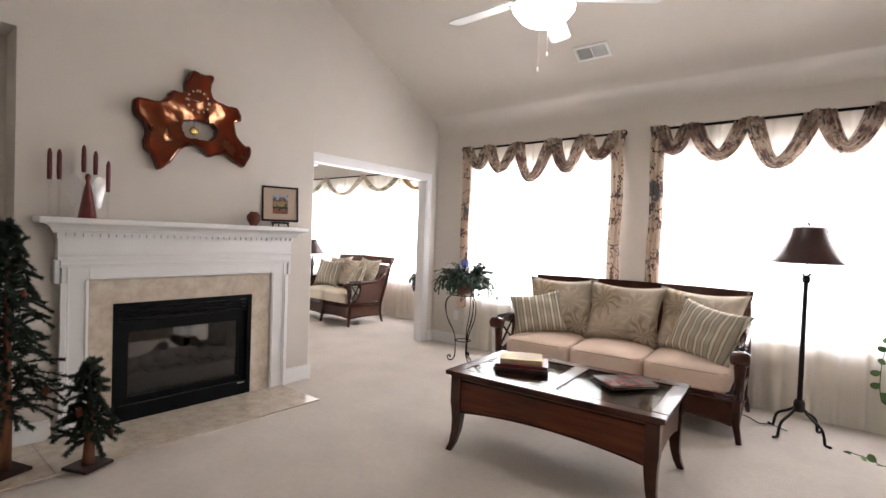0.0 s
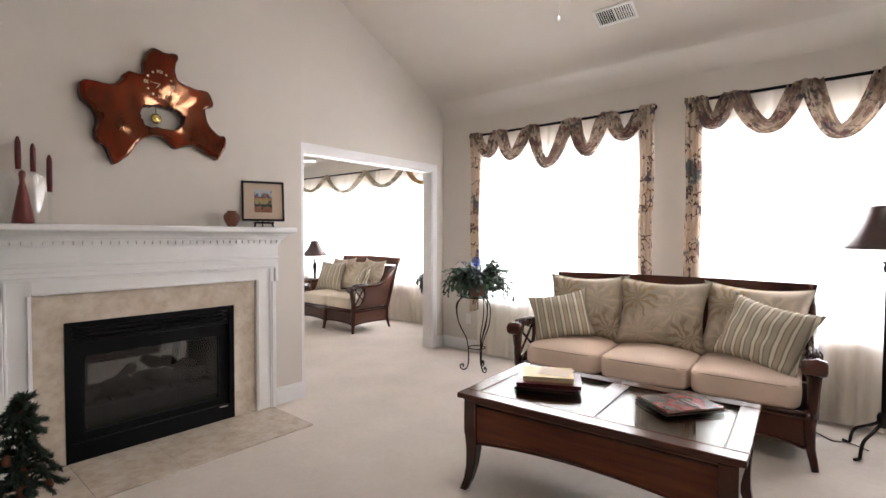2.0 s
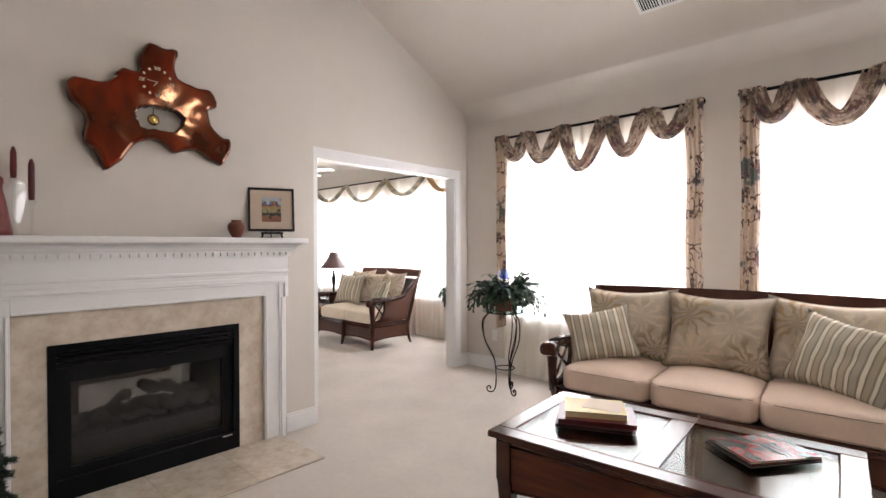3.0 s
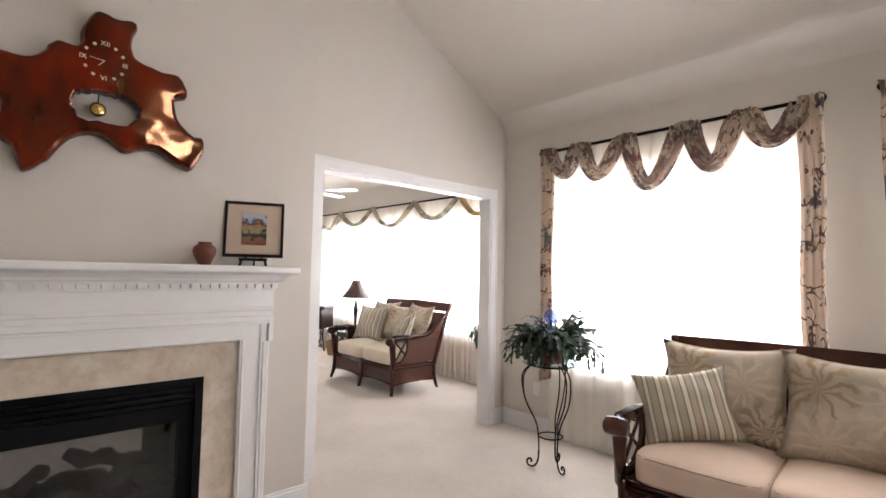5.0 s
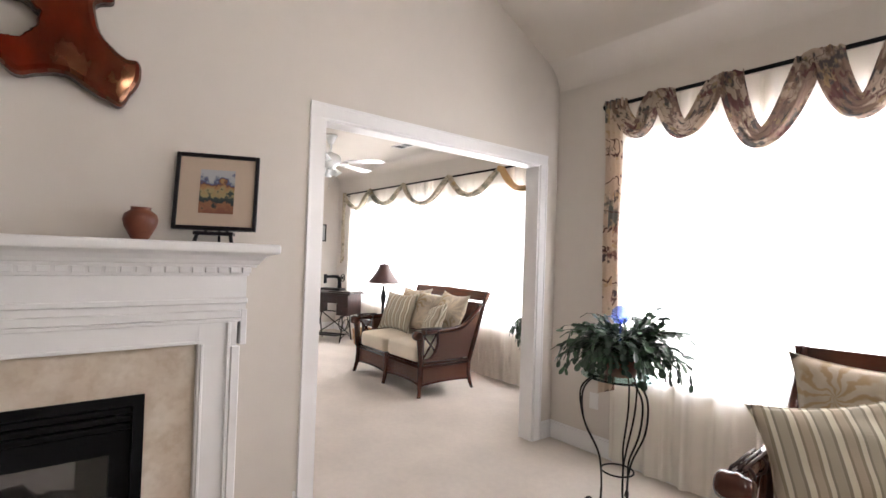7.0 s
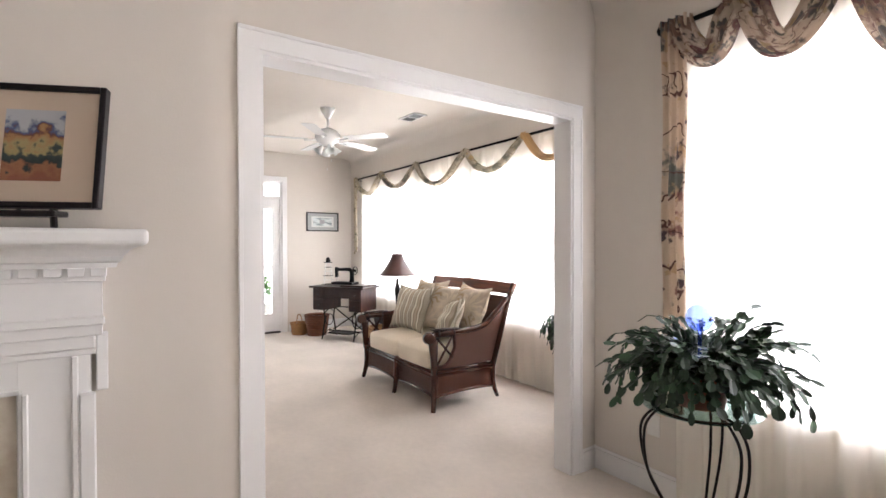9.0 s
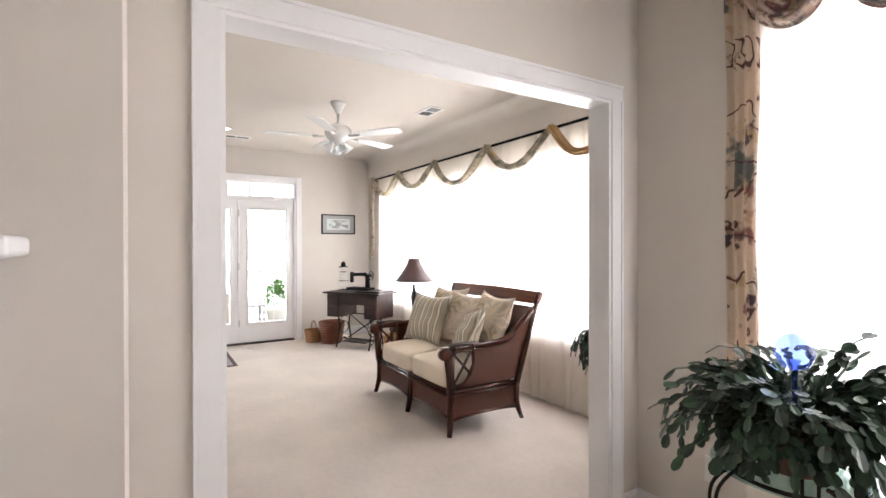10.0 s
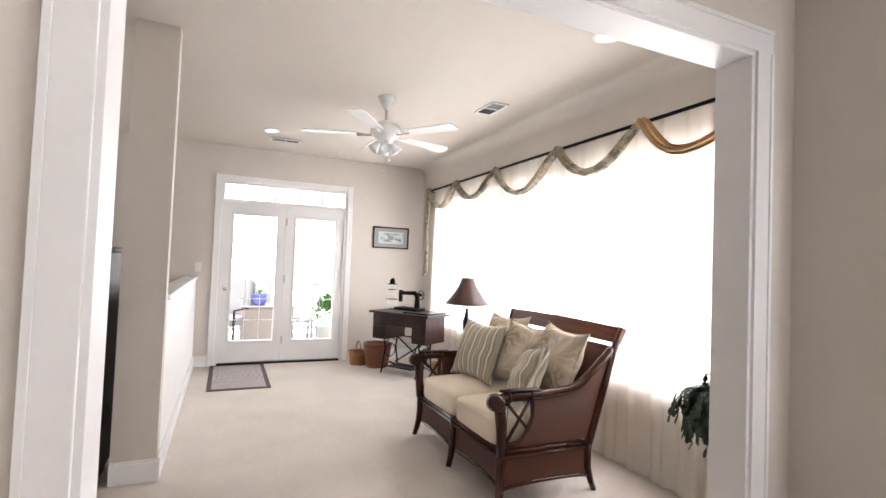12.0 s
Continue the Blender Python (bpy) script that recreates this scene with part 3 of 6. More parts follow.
wall("wall_sunroom_west", "x", SUN_W - 0.12, 0.12, HALL_S, SUN_N, 0, SUN_Z, [(4.41, 5.99, 0.0, 2.32)], wall_paint, "beige painted sunroom wall with glazed double doors")
wall("wall_sunroom_south", "y", HALL_S - 0.12, 0.12, SUN_W - 0.12, -5.19, 0, SUN_Z, [], wall_paint, "plain beige painted wall")
wall("wall_sunroom_east", "x", -5.19, 0.12, EAVE_Y + 0.14, SUN_N, 0, SUN_Z, [], wall_paint, "beige painted return of the sunroom wall")
wall("wall_post", "y", 3.93, 0.24, -7.55, -7.44, 0, SUN_Z, [], wall_paint, "beige painted end of a wall beside the half wall")
part("half_wall", boxes((SUN_W, -7.55, 4.05, 4.17, 0, 1.07)), white_paint, None, "painted half wall beside the stairs", kind="structure")
part("half_wall_cap", boxes((SUN_W, -7.55, 4.03, 4.19, 1.07, 1.105, 0.008)), white_paint, None, "white painted cap of the half wall", kind="structure")

# baseboards
BB = 0.135
def baseboard(x0, x1, y0, y1):
    bm = boxes((x0, x1, y0, y1, 0, BB - 0.02))
    dx, dy = (0.006, 0) if x1 - x0 < y1 - y0 else (0, 0.006)
    box(bm, x0 + dx, x1 - dx, y0 + dy, y1 - dy, BB - 0.02, BB, 0.003)
    part("baseboard", bm, white_paint, None, "white painted baseboard", kind="structure")
baseboard(-5.07, -5.052, 6.115, 6.222)
baseboard(-5.07, EAST_X, 6.222, 6.24)
baseboard(-5.07, -5.052, 4.058, 4.19)
baseboard(-5.07, BREAST, 4.04, 4.058)
baseboard(BREAST, BREAST + 0.018, 3.80, 4.058)
baseboard(BREAST, BREAST + 0.018, 1.955, 2.14)
baseboard(EAST_X - 0.018, EAST_X, SOUTH_Y, 6.222)
baseboard(SUN_W, -5.19, 7.122, 7.14)
baseboard(SUN_W, SUN_W + 0.018, 6.09, 7.122)
baseboard(SUN_W, SUN_W + 0.018, 4.19, 4.33)
baseboard(SUN_W, -7.44, 4.17, 4.188)
baseboard(-7.44, -7.422, 3.93, 4.188)
baseboard(-5.208, -5.19, 6.12, 7.122)

# cased opening
def casing(face, y0, y1, z1, out):
    """White moulded casing round an opening, on the wall's face; out: +1 or -1, the way it stands proud."""
    w = 0.078
    def strips(name, a0, a1, b0, b1, horizontal):
        bm = bmesh.new()
        for k, (lo, hi, depth) in enumerate(((0.0, 0.82, 0.014), (0.82, 1.0, 0.018))):
            x0, x1 = sorted((face, face + out * depth))
            if horizontal:
                box(bm, x0, x1, a0, a1, b0 + lo * w, b0 + hi * w, 0.001)
            elif a0 < a1:
                box(bm, x0, x1, a0 + lo * w, a0 + hi * w, b0, b1, 0.001)
            else:
                box(bm, x0, x1, a0 - hi * w, a0 - lo * w, b0, b1, 0.001)
        part(name, bm, white_paint, None, "white painted moulded casing of the opening", kind="structure")
    strips("trim", y0 - w, y1 + w, z1, z1 + w, True)
    strips("trim", y1, y1 + 1, 0, z1, False)
    strips("trim", y0, y0 - 1, 0, z1, False)
casing(-5.07, OPEN_Y0, OPEN_Y1, OPEN_Z, 1)
casing(-5.19, OPEN_Y0, OPEN_Y1, OPEN_Z, -1)
for spec in ((-5.194, -5.066, OPEN_Y0 - 0.002, OPEN_Y0 + 0.014, 0, OPEN_Z), (-5.194, -5.066, OPEN_Y1 - 0.014, OPEN_Y1 + 0.002, 0, OPEN_Z), (-5.194, -5.066, OPEN_Y0 + 0.014, OPEN_Y1 - 0.014, OPEN_Z - 0.014, OPEN_Z + 0.002)):
    part("jamb", boxes(spec), white_paint, None, "white painted jamb lining", kind="structure")


# windows: frame, sashes and panes
def window(x0, x1, y, z0, z1):
    t = tagged(new("window"), "white framed window behind sheer curtains", "window", kind="structure")
    t.location = ((x0 + x1) / 2, y, z0)
    w, h = x1 - x0, z1 - z0
    part("window_frame", boxes((-w / 2, -w / 2 + 0.04, -0.05, 0.05, 0, h), (w / 2 - 0.04, w / 2, -0.05, 0.05, 0, h), (-w / 2 + 0.04, w / 2 - 0.04, -0.05, 0.05, 0, 0.04), (-w / 2 + 0.04, w / 2 - 0.04, -0.05, 0.05, h - 0.04, h)), white_paint, t)
    part("window_sill", boxes((-w / 2 - 0.04, w / 2 + 0.04, -0.095, -0.05, -0.03, 0.0, 0.004)), white_paint, t)
    pane = part("pane", boxes((-w / 2 + 0.04, w / 2 - 0.04, 0.03, 0.036, 0.04, h - 0.04)), clear_glass, t)
    pane.visible_shadow = False
# includes the added third window, which stays out of view
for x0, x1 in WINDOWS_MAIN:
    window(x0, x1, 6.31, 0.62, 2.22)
for x0, x1 in WINDOWS_SUN:
    window(x0, x1, 7.21, 0.60, 2.16)


# glazed double doors with a transom
def double_doors():
    t = tagged(new("double_door"), "closed white double doors with tall glass panes and a transom", "door", kind="structure")
    t.location = (SUN_W, 0, 0)
    y0, y1 = 4.41, 5.99
    part("door_frame", boxes((-0.12, 0.0, y0, y0 + 0.03, 0, 2.32), (-0.12, 0.0, y1 - 0.03, y1, 0, 2.32), (-0.12, 0.0, y0 + 0.03, y1 - 0.03, 2.29, 2.32), (-0.10, -0.01, y0 + 0.03, y1 - 0.03, 2.05, 2.10)), white_paint, t)
    w = 0.078
    for k, spec in enumerate(((0.0, 0.02, y0 - w, y0, 0, 2.32 + w), (0.0, 0.02, y1, y1 + w, 0, 2.32 + w), (0.0, 0.02, y0, y1, 2.32, 2.32 + w))):
        part("trim", boxes(spec + (0.004,)), white_paint, t)
    part("threshold", boxes((-0.11, 0.015, y0 + 0.03, y1 - 0.03, 0, 0.022, 0.004)), material("bronze", (0.02, 0.016, 0.012), 0.4, 0.5), t, "dark bronze threshold")
    mid = (y0 + y1) / 2
    for a, b in ((y0 + 0.03, mid - 0.004), (mid + 0.004, y1 - 0.03)):
        g0, g1, gz0, gz1 = a + 0.115, b - 0.105, 0.29, 1.91
        d = part("door", boxes((-0.075, -0.03, a, g0, 0.025, 2.048), (-0.075, -0.03, g1, b, 0.025, 2.048), (-0.075, -0.03, g0, g1, 0.025, gz0), (-0.075, -0.03, g0, g1, gz1, 2.048)), white_paint, t)
        part("glazing_bead", boxes((-0.08, -0.02, g0 - 0.02, g0 + 0.008, gz0 - 0.02, gz1 + 0.02, 0.004), (-0.08, -0.02, g1 - 0.008, g1 + 0.02, gz0 - 0.02, gz1 + 0.02, 0.004), (-0.08, -0.02, g0 + 0.008, g1 - 0.008, gz0 - 0.02, gz0 + 0.008, 0.004), (-0.08, -0.02, g0 + 0.008, g1 - 0.008, gz1 - 0.008, gz1 + 0.02, 0.004)), white_paint, d)
        p = part("pane", boxes((-0.056, -0.05, g0, g1, gz0, gz1)), clear_glass, d)
        p.visible_shadow = False
        for k in (1, 2):
            yy = g0 + (g1 - g0) * k / 3
            part("muntin", boxes((-0.049, -0.043, yy - 0.004, yy + 0.004, gz0, gz1)), white_paint, d)
        for k in range(1, 6):
            zz = gz0 + (gz1 - gz0) * k / 6
            part("muntin", boxes((-0.0485, -0.0435, g0, g1, zz - 0.004, zz + 0.004)), white_paint, d)
    part("astragal", boxes((-0.08, -0.022, mid - 0.018, mid + 0.012, 0.025, 2.048, 0.003)), white_paint, t)
    h = part("door_handle", lathe([(0.0, 0), (0.025, 0.0), (0.025, 0.006), (0.01, 0.012), (0.01, 0.03), (0.026, 0.045), (0.026, 0.06), (0.0, 0.068)], 16), steel, t, "brushed steel door knob", smooth=True)
    h.matrix_local = pose(-0.03, y0 + 0.085, 0.96, 0, 90, 0)
    for z in (0.25, 1.05, 1.80):
        part("hinge", boxes((-0.0218, -0.014, mid - 0.010, mid + 0.010, z, z + 0.10)), steel, t)
    for k in range(5):
        a = y0 + 0.03 + (y1 - y0 - 0.06) * k / 5
        b = a + (y1 - y0 - 0.06) / 5
        p = part("pane", boxes((-0.056, -0.05, a + 0.012, b - 0.012, 2.112, 2.278)), clear_glass, t)
        p.visible_shadow = False
        if k:
            part("muntin", boxes((-0.075, -0.03, a - 0.012, a + 0.012, 2.10, 2.29)), white_paint, t)
double_doors()


# sheer curtains
def sheer_curtain(x0, x1, y, z1, seed, label):
    rnd = random.Random(seed)
    bm = bmesh.new()
    n, m = int((x1 - x0) / 0.012), 10
    ph = [(rnd.uniform(55, 75), rnd.uniform(0, 6), 0.010), (rnd.uniform(20, 34), rnd.uniform(0, 6), 0.013), (rnd.uniform(95, 120), rnd.uniform(0, 6), 0.004)]
    grid = []
    for i in range(n + 1):
        x = x0 + (x1 - x0) * i / n
        col = []
        for j in range(m + 1):
            z = 0.015 + (z1 - 0.015) * j / m
            low = 1.3 - 0.5 * j / m
            y2 = y + low * sum(a * math.sin(f * x + p + 0.5 * math.sin(1.7 * z + p)) for f, p, a in ph)
            col.append(bm.verts.new((x + 0.006 * math.sin(31 * x + 2 * z), y2, z)))
        grid.append(col)
    for i in range(n):
        for j in range(m):
            bm.faces.new([grid[i][j], grid[i + 1][j], grid[i + 1][j + 1], grid[i][j + 1]])
    return tagged(part("sheer_curtain", bm, sheer, None, label, smooth=True), category="curtain")
sheer_curtain(-4.53, -3.60, 6.185, 2.445, 1, "ivory sheer curtain reaching down to the carpet")
sheer_curtain(-3.64, -2.68, 6.178, 2.445, 2, "ivory sheer curtain reaching down to the carpet")
sheer_curtain(-2.29, -1.30, 6.185, 2.445, 3, "ivory sheer curtain reaching down to the carpet")
sheer_curtain(-1.34, -0.34, 6.178, 2.445, 4, "ivory sheer curtain reaching down to the carpet")
# curtain of the added window, softens its fill light out of view
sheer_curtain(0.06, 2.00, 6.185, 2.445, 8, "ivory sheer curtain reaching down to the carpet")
sheer_curtain(-10.22, -8.40, 7.085, 2.38, 5, "ivory sheer curtain across the sunroom windows")
sheer_curtain(-8.44, -7.36, 7.078, 2.38, 6, "ivory sheer curtain across the sunroom windows")
sheer_curtain(-7.40, -5.54, 7.085, 2.38, 7, "ivory sheer curtain across the sunroom windows")


# rods with swags
def rod(x0, x1, y, z, wall_y, radius, label):
    t = thing("curtain_rod", (0, 0, 0), 0, label, "curtain rod")
    part("rod", tube([(x0, y, z), (x1, y, z)], radius, 10), black_metal, t, smooth=True)
    for x in (x0, x1):
        s = -1 if x == x0 else 1
        part("finial", lathe([(0.0, -0.028), (0.018, -0.02), (0.026, 0), (0.018, 0.02), (0.0, 0.028)], 14, at=(x + s * 0.02, y, z)), black_metal, t, smooth=True)
        part("bracket", tube([(x - s * 0.05, y, z - 0.005), (x - s * 0.05, y + 0.03, z - 0.02), (x - s * 0.05, wall_y - 0.002, z - 0.03)], 0.006, 8), black_metal, t)
    return t


def ribbon(path, across, width, pleats, depth, seed, steps_across=16):
    """A band of cloth along path, spread along the unit vector across(i), with pleats that run along it."""
    bm = bmesh.new()
    rnd = random.Random(seed)
    ph = rnd.uniform(0, 6)
    n = len(path)
    grid = []
    for i, p in enumerate(path):
        a, wdt, s = across(i), width(i / (n - 1)), i / (n - 1)
        row = []
        for k in range(steps_across + 1):
            v = k / steps_across - 0.5
            y = -depth(s) * math.cos(math.pi * v) + 0.024 * math.sin(pleats * 2 * math.pi * v + ph + 2.5 * s) + 0.004 * math.sin(17 * v + 9 * s + ph)
            row.append(bm.verts.new((p[0] + a[0] * wdt * v, p[1] + y, p[2] + a[1] * wdt * v)))
        grid.append(row)
    for i in range(n - 1):
        for k in range(steps_across):
            bm.faces.new([grid[i][k], grid[i + 1][k], grid[i + 1][k + 1], grid[i][k + 1]])
    return bm


def swag_scarf(nodes, bottoms, y, z, cloth, tails, label, band):
    """A scarf wound over a rod: wide where it lies on the rod, gathered thin at the foot of each loop, with tails at the ends."""
    t = thing("scarf_valance", (0, 0, 0), 0, label, "valance")
    for k, ((xa, xb), (xm, zm)) in enumerate(zip(zip(nodes, nodes[1:]), bottoms)):
        n = 34
        foot = band * 0.82
        drop = z - zm - foot * 0.45 + 0.02
        path, lean = [], (xm - (xa + xb) / 2)
        for i in range(n + 1):
            s = i / n
            e = (1 - abs(2 * s - 1) ** 2.0) ** 0.95
            x = xa + band * 0.26 + (xb - xa - band * 0.52) * s + lean * math.sin(math.pi * s) ** 2
            path.append((x, y - 0.004 - 0.030 * math.sin(math.pi * s) ** 0.5 + (0.030 if s > 0.90 else 0) * (s - 0.9) / 0.1, z + 0.006 - drop * e))
        def across(i, path=path, n=n):
            a, b = path[max(i - 1, 0)], path[min(i + 1, n)]
            d = Vector((b[0] - a[0], b[2] - a[2])).normalized()
            u, end = Vector((-d.y, d.x)), min(1.0, 5.0 * min(i, n - i) / n)
            flat = Vector((1, 0)) * (1 if u.x > 0 else -1)
            u = (u * end + flat * (1 - end) * 0.9).normalized()
            return (u.x, u.y)
        def width(s, foot=foot):
            return foot + (band * 1.05 - foot) * abs(2 * s - 1) ** 1.3
        part("swag", ribbon(path, across, width, 3 + k % 2, lambda s: 0.020 + 0.016 * math.sin(math.pi * s), k + 11), gold_cloth if cloth is sun_cloth and k == 4 else cloth, t, smooth=True)
    for k, x in enumerate(nodes):
        bm = bmesh.new()
        rows, m = [], 12
        for j in range(15):
            a = -0.75 + 1.5 * j / 14
            row = []
            for i in range(m + 1):
                v = i / m - 0.5
                rr = 0.020 + 0.005 * math.sin(9 * v + k) + 0.0025 * math.sin(37 * v + 2 * k)
                row.append(bm.verts.new((x + band * 0.92 * v + 0.01 * v * math.sin(k + 4 * a), y - rr * math.cos(a * math.pi * 0.62), z + rr * math.sin(a * math.pi * 0.62) * (1.0 if a > 0 else 1.9))))
            rows.append(row)
        for p, q in zip(rows, rows[1:]):
            for i in range(m):
                bm.faces.new([p[i], p[i + 1], q[i + 1], q[i]])
        part("fold_over_rod", bm, gold_cloth if cloth is sun_cloth and k == 4 else cloth, t, smooth=True)
    for x, w, z0, seed in tails:
        bm = bmesh.new()
        n, m = 28, 14
        grid = []
        for j in range(m + 1):
            zz = z + 0.02 - (z + 0.02 - z0) * j / m
            row = []
            for i in range(n + 1):
                v = i / n - 0.5
                row.append(bm.verts.new((x + w * v * (1 - 0.10 * math.sin(3.1 * j / m)) + 0.006 * math.sin(2.2 * zz * 3 + seed), y - 0.02 + 0.016 * math.sin(3.2 * 2 * math.pi * v + seed + 0.5 * zz), zz + (0.05 * v if j == m else 0))))
            grid.append(row)
        for j in range(m):
            for i in range(n):
                bm.faces.new([grid[j][i], grid[j][i + 1], grid[j + 1][i + 1], grid[j + 1][i]])
        part("tail", bm, tail_cloth if cloth is swag_cloth else cloth, t, smooth=True)
    return t


rod(-4.565, -2.635, 6.15, 2.45, 6.24, 0.012, "black iron curtain rod with ball finials")
rod(-2.33, -0.30, 6.15, 2.45, 6.24, 0.012, "black iron curtain rod with ball finials")
rod(-10.31, -5.45, 7.05, 2.385, 7.14, 0.012, "black iron curtain rod above the sunroom windows")
swag_scarf([-4.51, -4.20, -3.81, -3.38, -3.02, -2.66], [(-4.32, 2.20), (-4.01, 2.14), (-3.61, 2.02), (-3.20, 2.10), (-2.85, 2.20)], 6.13, 2.455, swag_cloth, [(-4.49, 0.13, 0.50, 1), (-2.66, 0.13, 0.45, 2)], "tan floral scarf valance looped over the rod with long tails", 0.135)
swag_scarf([-2.30, -2.02, -1.57, -1.10, -0.72, -0.34], [(-2.15, 2.21), (-1.78, 2.12), (-1.36, 2.03), (-0.92, 2.12), (-0.52, 2.20)], 6.13, 2.455, swag_cloth, [(-2.29, 0.13, 0.45, 3), (-0.36, 0.13, 0.45, 4)], "tan floral scarf valance looped over the rod with long tails", 0.135)
swag_scarf([-10.26, -9.40, -8.45, -7.42, -6.50, -5.55], [(-9.75, 2.10), (-8.88, 2.12), (-7.92, 2.06), (-6.96, 2.10), (-6.1, 2.10)], 7.03, 2.39, sun_cloth, [(-10.26, 0.09, 1.22, 5), (-5.52, 0.10, 0.6, 6)], "pale olive and gold scarf valance looped over the long rod", 0.075)


# ---- fireplace ----
def fireplace():
    F = BREAST
    t = thing("fireplace_mantel", (F, 2.965, 0), 0, "white painted fireplace mantel with dentil moulding and a marble surround", "fireplace")
    L, R = -0.885, 0.885
    for spec in ((0.002, 0.022, -0.645, -0.502, 0.0, 1.0), (0.002, 0.022, 0.491, 0.665, 0.0, 1.0), (0.002, 0.022, -0.502, 0.491, 0.83, 1.0)):
        part("marble_slab", boxes(spec), marble_tile, t, "polished cream marble slab")
    for side in (-1, 1):
        o = 0.0 if side < 0 else 0.01
        def mirrored(x0, x1, u0, u1, z0, z1, *more):
            return (x0, x1, *sorted((side * u0 + o, side * u1 + o)), z0, z1, *more)
        part("pilaster", boxes(mirrored(0.0, 0.045, 0.646, 0.79, 0, 1.13, 0.003)), white_paint, t)
        part("pilaster_moulding", boxes(mirrored(0.0445, 0.058, 0.765, 0.80, 0, 0.985, 0.004)), white_paint, t)
        part("pilaster_bead", boxes(mirrored(0.0445, 0.054, 0.75, 0.7645, 0, 1.08, 0.003)), white_paint, t)
        part("inner_bead", boxes(mirrored(0.0445, 0.052, 0.655, 0.668, 0, 1.0, 0.003)), white_paint, t)
        part("ear_moulding", boxes(mirrored(0.0, 0.048, 0.8005, 0.826, 0.985, 1.1295, 0.003)), white_paint, t)
    for name, spec in (("frieze", (0.0, 0.0445, -0.645, 0.665, 1.0, 1.13)), ("inner_bead", (0.044, 0.052, -0.6445, 0.6645, 1.0, 1.014, 0.003)), ("entablature", (0.0, 0.062, -0.815, 0.825, 1.13, 1.2655, 0.0005)),
                       ("frieze_moulding", (0.044, 0.0575, -0.80, 0.81, 1.095, 1.1295, 0.004)), ("frieze_bead", (0.044, 0.052, -0.80, 0.81, 1.08, 1.0945, 0.002)), ("entablature_bead", (0.0615, 0.072, -0.82, 0.83, 1.155, 1.178, 0.004))):
        part(name, boxes(spec), white_paint, t)
    part("dentil_band", boxes((0.0, 0.070, -0.822, 0.832, 1.2655, 1.30, 0.001)), white_paint, t)
    tooth = None
    for k in range(37):
        yy = -0.808 + 1.626 * k / 36
        if tooth is None:
            tooth = part("dentil", boxes((0.0702, 0.086, -0.0168, 0.0168, 0, 0.021, 0.001)), white_paint, t)
            tooth.location = (0, yy, 1.2785)
        else:
            shared("dentil", tooth, t, (0, yy, 1.2785))
    prof = [(0.0, 1.30), (0.085, 1.30), (0.088, 1.312), (0.095, 1.315), (0.10, 1.328), (0.115, 1.345), (0.135, 1.354), (0.15, 1.357), (0.0, 1.357)]
    bm = bmesh.new()
    rows = []
    for s in (0, 1):
        row = []
        for x, z in prof:
            e = max(0.0, x - 0.07)
            row.append(bm.verts.new((x, (-0.83 - e) if s == 0 else (0.84 + e), z)))
        rows.append(row)
    for i in range(len(prof)):
        j = (i + 1) % len(prof)
        bm.faces.new([rows[0][i], rows[0][j], rows[1][j], rows[1][i]])
    for r in rows:
        bm.faces.new(r)
    part("crown_moulding", bm, white_paint, t)
    part("shelf", boxes((0.0, 0.185, -0.93, 0.92, 1.357, 1.395, 0.010, 3)), white_paint, t)
    # black firebox insert
    f = thing("gas_fireplace", (F, 2.9595, 0), 0, "black metal gas fireplace insert with a glass front and logs", "fireplace insert")
    h = 0.4955
    part("frame", boxes((0.0, 0.028, -h, -h + 0.035, 0.0, 0.83), (0.0, 0.028, h - 0.035, h, 0.0, 0.83), (0.0, 0.028, -h + 0.035, h - 0.035, 0.795, 0.83), (0.0, 0.028, -h + 0.035, h - 0.035, 0.0, 0.12)), black_metal, f)
    for k in range(3):
        part("louvre", boxes((0.002 - 0.006 * k, 0.022 - 0.004 * k, -h + 0.035, h - 0.035, 0.765 - 0.03 * k, 0.788 - 0.03 * k, 0.004)), black_metal, f)
    part("inner_frame", boxes((-0.03, 0.0, -h + 0.035, -h + 0.10, 0.12, 0.70), (-0.03, 0.0, h - 0.10, h - 0.035, 0.12, 0.70), (-0.03, 0.0, -h + 0.10, h - 0.10, 0.62, 0.70), (-0.03, 0.0, -h + 0.10, h - 0.10, 0.12, 0.17)), black_metal, f)
    part("rear_frame", boxes((-0.335, -0.30, -h + 0.002, -0.31, 0.0, 0.825), (-0.335, -0.30, 0.31, h - 0.002, 0.0, 0.825), (-0.335, -0.30, -0.31, 0.31, 0.625, 0.825), (-0.335, -0.30, -0.31, 0.31, 0.0, 0.14)), black_metal, f, "black metal frame of the rear opening")
    part("rear_glass", boxes((-0.320, -0.316, -0.31, 0.31, 0.14, 0.625)), clear_glass, f).visible_shadow = False
    part("liner", boxes((-0.298, -0.032, -h + 0.05, -h + 0.06, 0.05, 0.78), (-0.298, -0.032, h - 0.06, h - 0.05, 0.05, 0.78), (-0.298, -0.032, -h + 0.06, h - 0.06, 0.05, 0.06), (-0.298, -0.032, -h + 0.06, h - 0.06, 0.77, 0.78)), material("fire_liner", (0.015, 0.015, 0.015), 0.6), f, "black firebox liner")
    log_mat = material("log", (0.010, 0.008, 0.007), 0.95, spec=0.05, bump=0.3, scale=18)
